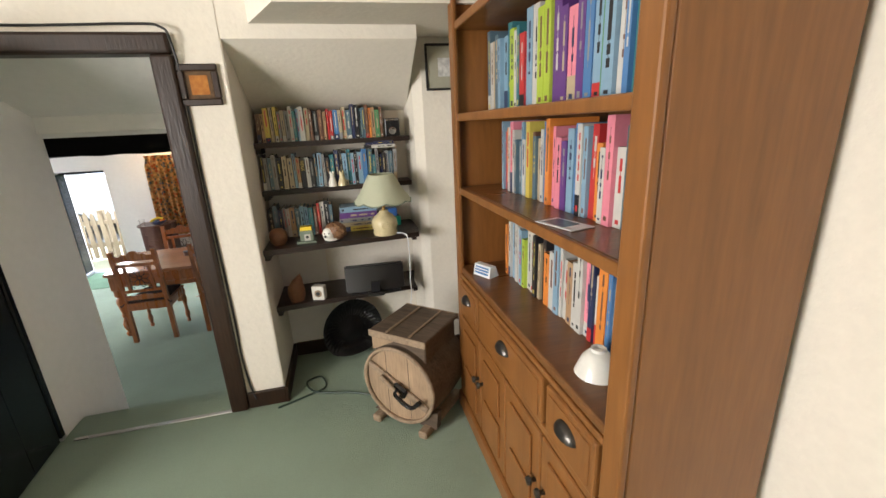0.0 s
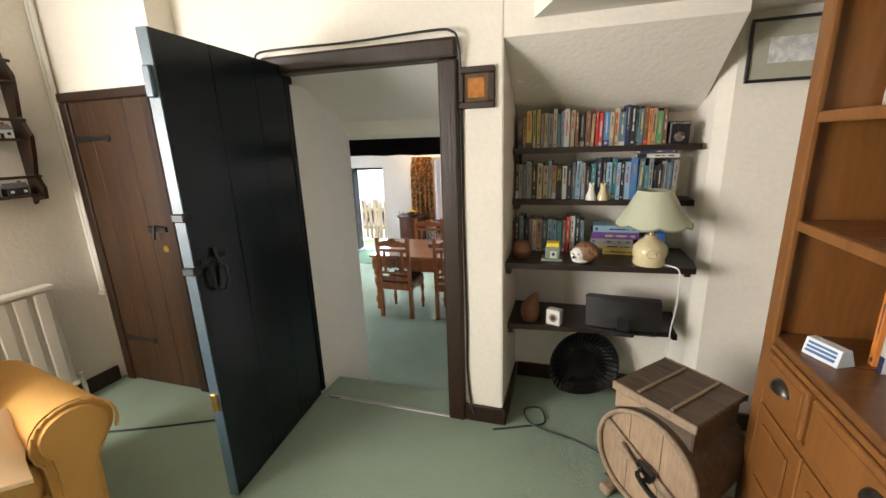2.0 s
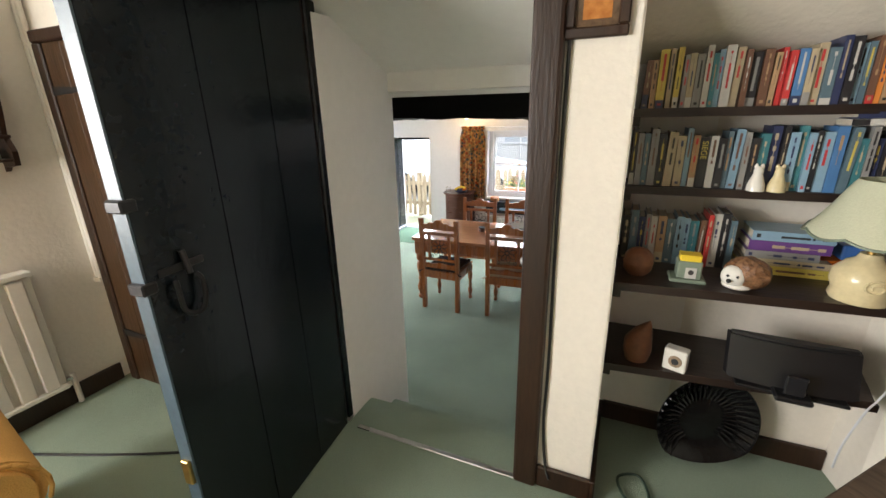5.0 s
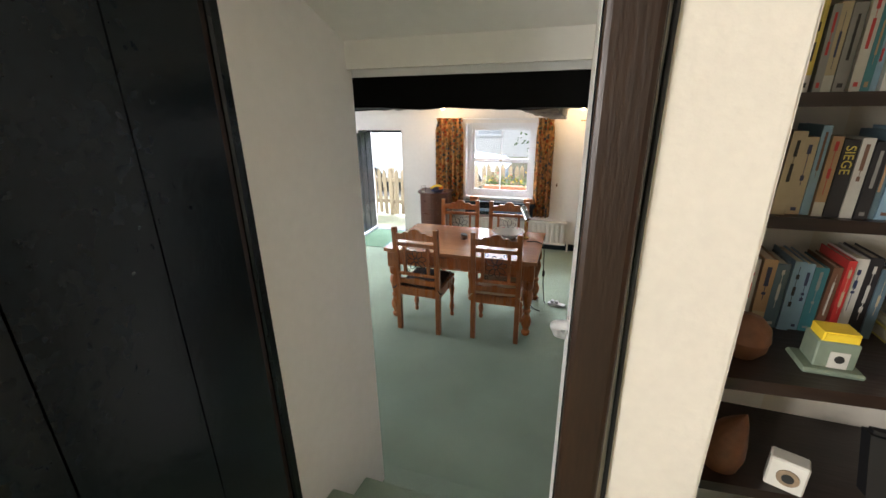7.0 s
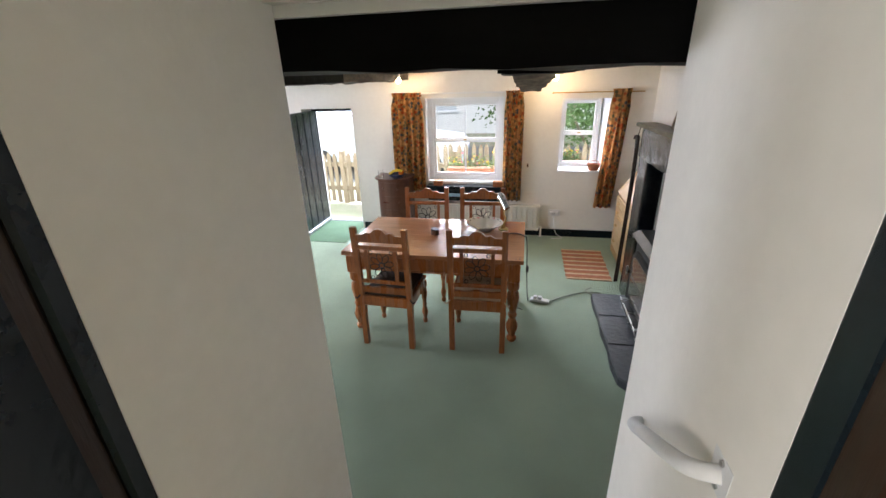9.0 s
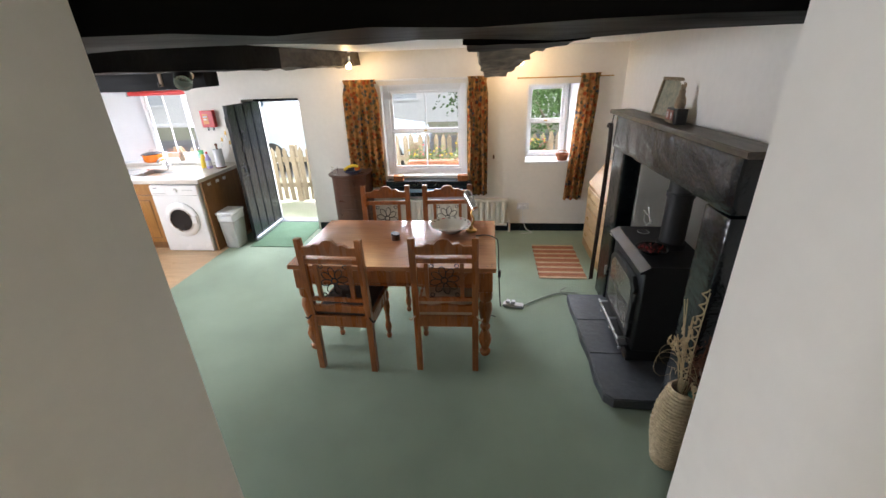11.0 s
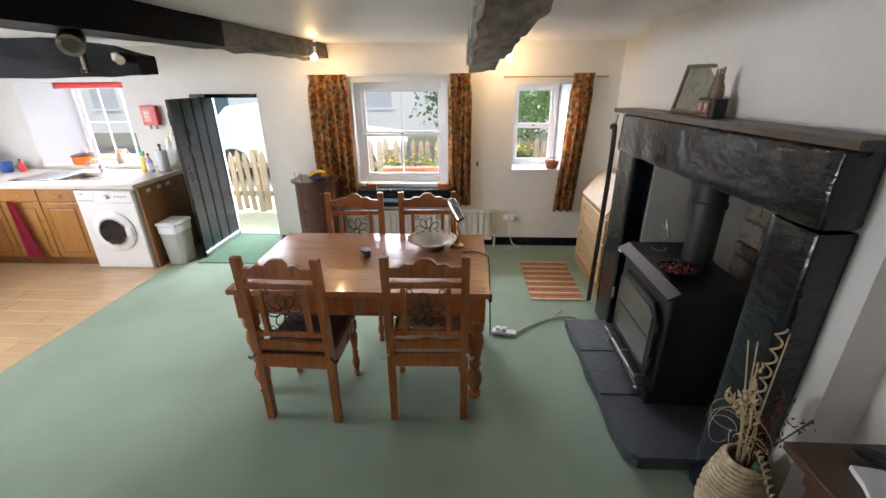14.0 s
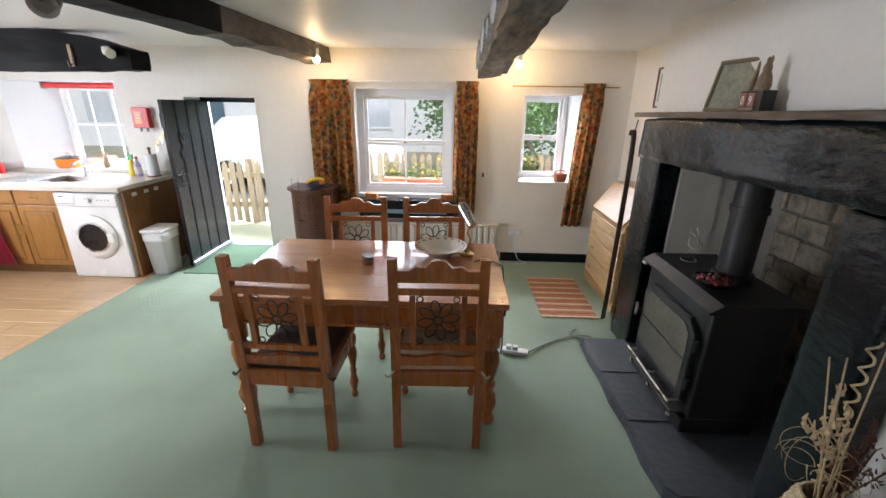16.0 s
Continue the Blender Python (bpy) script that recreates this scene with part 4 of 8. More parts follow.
    part("swirl", tube([(0.03 * math.cos(a) * (1 - a / 14), -0.07 - 0.003, 0.06 + 0.024 * math.sin(a) * (1 - a / 14)) for a in [i * 0.4 for i in range(26)]], 0.003, 6), "ceramic", l, "", True)
    part("stem", cyl((0, 0, 0.14), (0, 0, 0.2), 0.01), "brass", l)
    part("shade", lathe([(0.07, 0.345), (0.085, 0.32), (0.115, 0.26), (0.16, 0.2), (0.158, 0.196), (0.112, 0.256), (0.08, 0.318), (0.066, 0.343)], 64, wave=lambda a, zz: (0, -0.014 * abs(math.sin(a * 4)) if zz < 0.21 else 0)), "shade", l, "", True)
    part("shade_trim", tube([(0.16 * math.cos(a), 0.16 * math.sin(a), 0.2 - 0.014 * abs(math.sin(a * 4))) for a in [2 * math.pi * i / 64 for i in range(64)]], 0.004, 5, closed=True), "green2", l, "grey-green trim", True)
    solo("lamp_flex", tube(smooth_path([(0.45, 2.58, sh[3] + 0.006), (0.5, 2.535, sh[3] + 0.004), (0.51, 2.51, sh[3] - 0.03), (0.515, 2.53, 1.35), (0.52, 2.6, 1.2), (0.53, 2.66, 1.1), (0.515, 2.68, 0.95), (0.53, 2.72, 0.82)], 6), 0.0035, 6), "paper", "white lamp flex hanging below the shelf", "cable", None, True)
    # hedgehog, round box, small house camera
    bm = ball((0, 0, 0.05), 0.055, (1.15, 0.9, 0.95), 18)
    roughen(bm, 0.006, 60)
    h = thing("hedgehog_money_box", "brown glazed hedgehog money box with cream face", "ornament", pose(0.115, 2.58, sh[3], 0, 0, -15))
    part("body", bm, "hedge", h)
    part("face", ball((-0.03, -0.028, 0.042), 0.036, (1, 0.9, 1), 14), "porcelain", h, "", True)
    part("base", ball((-0.02, -0.02, 0.012), 0.035, (1.2, 1.0, 0.35), 12), "porcelain", h, "", True)
    for x in (-0.045, -0.02):
        part("eye", ball((x, -0.059, 0.05), 0.004, seg=8), "ink", h)
    part("snout", ball((-0.04, -0.066, 0.036), 0.007, seg=8), "ink", h)
    bx = thing("round_wooden_box", "round turned wooden box with lid", "box", pose(-0.19, 2.6, sh[3]))
    part("body", lathe([(0, 0), (0.03, 0), (0.045, 0.02), (0.047, 0.042), (0, 0.042)], 24), "woodfig", bx, "", True)
    part("lid", lathe([(0.049, 0.0425), (0.044, 0.07), (0.028, 0.088), (0, 0.094)], 24), "woodfig", bx, "", True)
    mh = thing("model_cottage", "small green and yellow model cottage", "ornament", pose(-0.04, 2.6, sh[3]))
    part("base", box((-0.055, -0.045, 0), (0.05, 0.04, 0.012), 0.004), "green2", mh)
    part("wall", box((-0.035, -0.03, 0.012), (0.035, 0.03, 0.07), 0.003), "green2", mh)
    part("front", box((-0.012, -0.0325, 0.014), (0.02, -0.0305, 0.05)), "c_white", mh)
    part("roof", slab([(-0.03, 0.07), (-0.03, 0.09), (0.03, 0.09), (0.03, 0.07)], 0.055, "y", -0.03, 0.003), "yellow", mh)
    part("window", cyl((0.004, -0.0325, 0.035), (0.004, -0.035, 0.035), 0.008), "ink", mh)
    # lower shelf
    bm = lathe([(0.0, 0), (0.04, 0), (0.05, 0.04), (0.048, 0.08), (0.03, 0.125), (0.02, 0.14), (0.0, 0.165)], 18)
    for v in bm.verts:
        if v.co.z > 0.1:
            v.co.x += (v.co.z - 0.1) * 0.5
    solo("carved_penguin", bm, "woodfig", "carved red-brown wooden penguin figure", "ornament", pose(-0.15, 2.66, sh[4]), True)
    ck = thing("desk_clock", "small cream block clock with round face", "clock", pose(-0.02, 2.63, sh[4], 0, 0, -20))
    part("case", box((-0.04, -0.02, 0), (0.035, 0.025, 0.085), 0.004), "porcelain", ck)
    part("face", cyl((0, -0.0205, 0.042), (0, -0.024, 0.042), 0.022, seg=24), "casttan", ck)
    part("dial", cyl((0, -0.024, 0.042), (0, -0.0255, 0.042), 0.012, seg=20), "ink", ck)
    sp = thing("speaker_dock", "long black speaker dock with bowed front", "speaker", pose(0.31, 2.64, sh[4], 0, 0, -3))
    out = [(-0.18, 0.03), (-0.175, 0.0), (-0.09, -0.014), (0, -0.02), (0.09, -0.014), (0.175, 0.0), (0.18, 0.03)]
    bm = slab(out, 0.145, "z", 0.012, 0.008)
    for v in bm.verts:
        v.co.y += (v.co.z - 0.06) * 0.45
    part("body", bm, "plastic", sp, "", True)
    part("dock", box((-0.05, -0.09, 0), (0.05, 0.0, 0.02), 0.006), "plastic", sp)
    part("foot", box((-0.15, -0.05, 0), (0.15, 0.05, 0.011), 0.003), "plastic", sp)
    part("player", box((-0.028, -0.075, 0.021), (0.028, -0.06, 0.09), 0.004), "darkglass", sp)


M["green2"] = mat("grey green glaze", (0.2, 0.25, 0.19), 0.5, vary=0.1, bump=0.02)
M["hedge"] = mat("brown hedgehog glaze", (0.3, 0.15, 0.07), 0.4, vary=0.4, scale=40, bump=0.5, fine=120)
alcove()


def tractor_seat():
    """A pressed iron seat pan, slotted round the rim, leaning on the wall."""
    s = thing("cast_iron_seat", "black cast iron implement seat leaning on the wall", "seat", pose(0.13, 2.8, LF + 0.205, 80, 0, 20))
    k = 48
    bm = bmesh.new()
    rings = []
    for fr, z in ((0.2, 0.012), (0.45, 0.006), (0.62, 0.004), (0.8, 0.02), (0.95, 0.05), (1.0, 0.055), (0.97, 0.045), (0.8, 0.012), (0.6, -0.006), (0.2, 0.0)):
        ring = []
        for i in range(k):
            a = 2 * math.pi * i / k
            r = 0.2 * (1 - 0.2 * max(0, math.cos(a + math.pi / 2) - 0.6) * 2.2)
            ring.append(bm.verts.new((r * fr * math.cos(a), r * fr * math.sin(a), z)))
        rings.append(ring)
    for a, b in zip(rings, rings[1:]):
        for i in range(k):
            bm.faces.new((a[i], a[(i + 1) % k], b[(i + 1) % k], b[i]))
    bm.faces.new(rings[0])
    bm.faces.new(list(reversed(rings[-1])))
    part("pan", bm, "cast", s, "", True)
    for i in range(40):
        a = 2 * math.pi * i / 40
        if math.sin(a) < -0.75:
            continue
        u, v = Vector((math.cos(a), math.sin(a), 0)), Vector((-math.sin(a), math.cos(a), 0))
        bm = tube([u * 0.09 + Vector((0, 0, 0.014)), u * 0.13 + Vector((0, 0, 0.018)), u * 0.165 + Vector((0, 0, 0.034)), u * 0.19 + Vector((0, 0, 0.056))], 0.0055, 6)
        part("rib", bm, "cast", s, "", True)


tractor_seat()


def churn():
    n = Vector((-0.68, -0.73, 0)).normalized()
    c = Vector((0.34, 2.02, LF))
    ang = math.degrees(math.atan2(n.y, n.x)) + 90
    b = thing("butter_churn", "old wooden barrel butter churn with boxed hopper", "churn", pose(c.x, c.y, LF, 0, 0, ang))
    r, zc, L = 0.2, 0.245, 0.34
    bm = bmesh.new()
    seg = 28
    rings = []
    for y, rr in ((0.0, r), (0.005, r + 0.006), (0.1, r + 0.012), (0.2, r + 0.014), (L, r + 0.004)):
        rings.append([bm.verts.new((rr * math.cos(2 * math.pi * i / seg), y, zc + rr * math.sin(2 * math.pi * i / seg))) for i in range(seg)])
    for p, q in zip(rings, rings[1:]):
        for i in range(seg):
            bm.faces.new((p[i], p[(i + 1) % seg], q[(i + 1) % seg], q[i]))
    bm.faces.new(rings[-1])
    part("barrel", bm, "caskbody", b, "", True)
    part("rim", tube([(r * math.cos(a), -0.002, zc + r * math.sin(a)) for a in [2 * math.pi * i / 40 for i in range(40)]], 0.01, 8, closed=True), "casttan", b, "", True)
    part("head", cyl((0, 0.018, zc), (0, 0.008, zc), r - 0.006, seg=40), "caskhead", b)
    for x in (-0.07, 0.06):
        bm = box((x - 0.001, 0.0065, zc - 0.18), (x + 0.001, 0.009, zc + 0.18))
        part("head_joint", bm, "caskbody", b)
    part("crossbar", box((-0.19, -0.012, -0.018), (0.19, 0.008, 0.018), 0.006), "casttan", b).matrix_local = pose(0, 0, zc, 0, 28, 0)
    part("hub", box((-0.04, -0.03, -0.03), (0.04, -0.005, 0.03), 0.01), "cast", b).matrix_local = pose(0.02, 0, zc - 0.01, 0, 25, 0)
    part("crank", tube(smooth_path([(0.01, -0.03, zc), (0.02, -0.05, zc - 0.02), (0.1, -0.05, zc - 0.06), (0.15, -0.04, zc - 0.02)], 5), 0.011, 8), "cast", b, "", True)
    part("crank_grip", cyl((-0.08, -0.03, zc + 0.05), (0.03, -0.04, zc - 0.02), 0.013, 0.009), "casttan", b)
    part("hopper", box((-0.15, 0.03, zc + 0.1), (0.15, 0.33, zc + 0.245), 0.006), "caskbody", b)
    part("lid", box((-0.165, 0.015, zc + 0.246), (0.165, 0.345, zc + 0.268), 0.005), "caskbody", b)
    for x in (-0.06, 0.07):
        part("lid_batten", box((x - 0.007, 0.02, zc + 0.268), (x + 0.007, 0.34, zc + 0.276), 0.003), "casttan", b)
    for a, bb in (((-0.165, 0.008), (0.165, 0.016)), ((-0.165, 0.344), (0.165, 0.352))):
        part("lid_edge", box((a[0], a[1], zc + 0.235), (bb[0], bb[1], zc + 0.27), 0.003), "casttan", b)
    part("wedge", slab([(-0.15, zc + 0.16), (-0.15, zc + 0.23), (-0.02, zc + 0.23)], -0.012, "y", 0.028), "caskhead", b)
    for x in (-0.14, 0.14):
        part("runner", box((x - 0.025, -0.03, 0), (x + 0.025, L + 0.02, 0.04), 0.008), "casttan", b)
        part("cradle", slab([(x - 0.05, 0.03), (x + 0.05, 0.03), (x + 0.06 * (1 if x > 0 else -0.6), 0.13), (x - 0.06 * (0.6 if x > 0 else -1), 0.1)], 0.04, "y", 0.03), "caskbody", b)


churn()
solo("floor_flex", tube(smooth_path([(-0.3, 2.36, LF + 0.008), (-0.16, 2.42, LF + 0.007), (-0.05, 2.48, LF + 0.007), (-0.08, 2.6, LF + 0.007), (-0.16, 2.56, LF + 0.008), (-0.1, 2.44, LF + 0.012), (0.1, 2.38, LF + 0.007), (0.25, 2.3, LF + 0.007)], 8), 0.0055, 6), "cablegreen", "dark green flex looped on the carpet", "cable", None, True)
solo("door_flex", tube(smooth_path([(-2.6, 1.7, LF + 0.006), (-2.2, 1.86, LF + 0.006), (-1.9, 2.0, LF + 0.006), (-1.5, 2.2, LF + 0.006), (-1.42, 2.33, LF + 0.006)], 6), 0.0055, 6), "cable", "black flex lying across the carpet", "cable", None, True)


# ---- tall bookcase ----
def bookcase():
    X, Y0, Y1 = 0.706, 0.86, 2.11
    W, D = Y1 - Y0, 0.385
    m = pose(X, Y1, LF, 0, 0, -90)      # local x along the front, y into the case
    b = thing("bookcase", "tall waxed pine bookcase with drawers and cupboards", "bookcase", m)
    H = 2.2
    for x in (0, W - 0.028):
        part("side_panel", box((x, 0.002, 0.06), (x + 0.028, D, H), 0.004), "pine", b)
    for x in (0, W - 0.06):
        part("stile", box((x - 0.002, -0.02, 0.06), (x + 0.062, 0.001, H), 0.006, 2), "pine", b)
    part("back_panel", box((0.03, D - 0.012, 0.1), (W - 0.03, D - 0.002, H)), "pinetop", b)
    part("plinth", box((-0.012, -0.035, 0), (W + 0.012, D, 0.09), 0.012, 2), "pine", b)
    led = 1.45 - LF
    part("ledge", box((0.03, -0.012, led - 0.03), (W - 0.03, D - 0.014, led), 0.006, 2), "pinetop", b)
    for z, mt in ((1.83 - LF, "pinetop"), (2.146 - LF, "pine"), (2.5 - LF, "pine")):
        part("shelf", box((0.03, 0.004, z - 0.025), (W - 0.03, D - 0.014, z), 0.004), mt, b)
        part("shelf_edge", box((0.06, -0.012, z - 0.03), (W - 0.06, 0.003, z + 0.001), 0.005, 2), "pine", b)
    part("cornice", box((-0.03, -0.05, H), (W + 0.03, D, H + 0.06), 0.02, 2), "pine", b)
    part("drawer_rail", box((0.06, -0.018, led - 0.05), (W - 0.06, 0.0, led - 0.031), 0.003), "pine", b)
    part("mid_rail", box((0.06, -0.018, led - 0.245), (W - 0.06, 0.0, led - 0.215), 0.003), "pine", b)
    xs = (0.06, 0.325, 0.925, W - 0.06)
    for a, c in zip(xs, xs[1:]):
        dr = part("drawer", box((a + 0.012, -0.026, led - 0.212), (c - 0.012, 0.02, led - 0.053), 0.008, 2), "pine", b)
        part("drawer_field", box((a + 0.032, -0.029, led - 0.193), (c - 0.032, -0.0255, led - 0.072), 0.002), "pine", dr)
        mid = (a + c) / 2
        bm = bmesh.new()
        for i in range(9):
            u = math.pi * i / 8
            for j in range(5):
                w = math.pi / 2 * j / 4
                bm.verts.new((mid + 0.048 * math.cos(u), -0.029 - 0.026 * math.sin(u) * math.sin(w), led - 0.125 + 0.034 * math.sin(u) * math.cos(w)))
        bm.verts.ensure_lookup_table()
        for i in range(8):
            for j in range(4):
                bm.faces.new((bm.verts[i * 5 + j], bm.verts[(i + 1) * 5 + j], bm.verts[(i + 1) * 5 + j + 1], bm.verts[i * 5 + j + 1]))
        bmesh.ops.remove_doubles(bm, verts=list(bm.verts), dist=1e-5)
        part("cup_handle", bm, "pewter", dr, "dark pewter cup handle", True)
    # four cupboard doors in pairs
    top = led - 0.25
    xs = (0.06, 0.34, 0.625, 0.91, W - 0.06)
    for i, (a, c) in enumerate(zip(xs, xs[1:])):
        d = part("cupboard_door", box((a + 0.004, -0.022, 0.1), (c - 0.004, 0.0, top), 0.004), "pine", b)
        for z0, z1 in ((0.15, 0.31), (0.35, top - 0.05)):
            part("panel", box((a + 0.055, -0.031, z0), (c - 0.055, -0.021, z1), 0.009, 2), "pine", d)
        kx = c - 0.03 if i % 2 == 0 else a + 0.03
        part("knob", lathe([(0, 0), (0.008, 0), (0.007, 0.012), (0.016, 0.02), (0.013, 0.03), (0, 0.033)], 14), "pewter", d, "", True).matrix_local = pose(kx, -0.022, top - 0.2 if i % 2 == 0 else top - 0.19, 90)
    where = "large-format book in the pine bookcase"
    up = m @ pose(0.05, 0.12, 2.147 - LF)
    cu = ["c_slate", "c_white", "c_cream", "c_slate", "c_sky", "c_sky", "c_teal", "c_lime", "c_white", "c_teal", "c_red", "c_sky", "c_white", "c_lime", "c_lime", "c_purple", "c_purple", "c_pink", "c_purple", "c_blue", "c_sky", "c_green", "c_sky", "c_white", "c_blue", "c_teal", "c_lime", "c_pink", "c_sky"]
    row_of_books(up, 1.1, cu, (0.24, 0.32), 0.2, (0.018, 0.048), where)
    cu = ["c_sky", "c_red", "c_orange", "c_white", "c_pink", "c_white", "c_slate", "c_slate", "c_sky", "c_white", "c_sky", "c_yellow", "c_brown", "c_slate", "c_cream", "c_white", "c_blue", "c_orange", "c_pink", "c_white", "c_pink", "c_purple", "c_sky", "c_blue", "c_white"]
    row_of_books(m @ pose(0.18, 0.14, 1.831 - LF), 0.95, cu, (0.2, 0.285), 0.18, (0.015, 0.035), where)
    cu = ["c_orange", "c_blue", "c_white", "c_sky", "c_white", "c_white", "c_sky", "c_lime", "c_white", "c_white", "c_black", "c_cream", "c_black", "c_orange", "c_white", "c_sky", "c_white", "c_white", "c_tan", "c_white", "c_white", "c_pink", "c_navy", "c_white"]
    row_of_books(m @ pose(0.2, 0.15, 1.451 - LF), 0.93, cu, (0.2, 0.285), 0.18, (0.016, 0.04), where)
    t = thing("name_block", "small white wedge block with blue print", "ornament", m @ pose(0.2, 0.06, 1.4515 - LF, 0, 0, 25))
    part("block", slab([(-0.03, 0), (0.03, 0), (0.01, 0.05), (-0.02, 0.05)], 0.1, "x", -0.05), "paper", t)
    for i, z in enumerate((0.012, 0.024, 0.036)):
        part("print_bar", box((-0.04, -0.0325 + i * 0.004, z), (0.04, -0.024 + i * 0.004, z + 0.006)), "c_blue", t)
    bm = lathe([(0.065, 0), (0.06, 0.012), (0.045, 0.05), (0.026, 0.07), (0.0, 0.074)], 24)
    sh = thing("glass_shade", "white glass lampshade standing upturned on the ledge", "lampshade", m @ pose(1.0, 0.09, 1.4515 - LF) @ Matrix.Scale(0.92, 4))
    part("bowl", bm, "porcelain", sh, "", True)
    part("collar", lathe([(0.022, 0.0705), (0.022, 0.08), (0.016, 0.08), (0.016, 0.072)], 18), "porcelain", sh, "", True)
    lf = thing("leaflet", "printed leaflet lying on the bookcase shelf", "leaflet", m @ pose(0.86, 0.05, 1.832 - LF, 0, 0, 14))
    part("sheet", box((-0.07, -0.035, 0), (0.07, 0.045, 0.002)), "paper", lf)
    part("print", box((-0.055, -0.025, 0.002), (0.03, 0.035, 0.0026)), "c_slate", lf)


bookcase()
settle(SITTING, in_sitting)

# ---- dining table and chairs ----
def turned_leg(h, r):
    """A turned leg profile of height h."""
    pr = [(0.55, 0), (0.75, 0.03), (0.8, 0.07), (0.5, 0.1), (0.62, 0.14), (0.85, 0.2), (0.95, 0.27), (0.62, 0.36), (0.5, 0.4), (0.7, 0.43), (0.7, 0.46), (0.5, 0.49), (0.75, 0.6), (0.98, 0.72), (0.85, 0.8), (0.6, 0.84), (0.95, 0.88), (0.95, 1.0)]
    return [(r * a, h * b) for a, b in pr]


def table():
    x0, x1, y0, y1 = -2.392, -0.926, 4.745, 5.657
    t = thing("dining_table", "red-brown hardwood dining table with turned legs", "table", pose((x0 + x1) / 2, (y0 + y1) / 2, 0))
    hx, hy = (x1 - x0) / 2, (y1 - y0) / 2
    n = 6
    for i in range(n):
        a, b = -hy + 2 * hy * i / n, -hy + 2 * hy * (i + 1) / n
        part("top_board", box((-hx, a + 0.0002, 0.728), (hx, b - 0.0002, 0.76), 0.0008), "tablewood", t)
    part("top_moulding", box((-hx + 0.02, -hy + 0.02, 0.712), (hx - 0.02, hy - 0.02, 0.7275), 0.006), "chairwood", t)
    for s in (-1, 1):
        part("apron", box((-hx + 0.09, s * (hy - 0.06) - 0.014, 0.6), (hx - 0.09, s * (hy - 0.06) + 0.014, 0.711), 0.004), "chairwood", t)
        part("apron_moulding", box((-hx + 0.07, s * (hy - 0.055) - 0.022, 0.588), (hx - 0.07, s * (hy - 0.055) + 0.022, 0.6), 0.005), "chairwood", t)
        part("apron", box((s * (hx - 0.06) - 0.014, -hy + 0.09, 0.6), (s * (hx - 0.06) + 0.014, hy - 0.09, 0.711), 0.004), "chairwood", t)
        for q in (-1, 1):
            x, y = s * (hx - 0.07), q * (hy - 0.07)
            part("leg_block", box((x - 0.048, y - 0.048, 0.56), (x + 0.048, y + 0.048, 0.7115), 0.005), "chairwood", t)
            part("leg", lathe(turned_leg(0.56, 0.052), 20, at=(x, y, 0)), "chairwood", t, "", True)
            for u, v in ((0.03, 0.03), (0.06, 0.03), (0.03, 0.06)):
                part("stud", ball((s * (hx - u), q * (hy - v), 0.76), 0.005, (1, 1, 0.5), 8), "iron", t)
    return t


table()


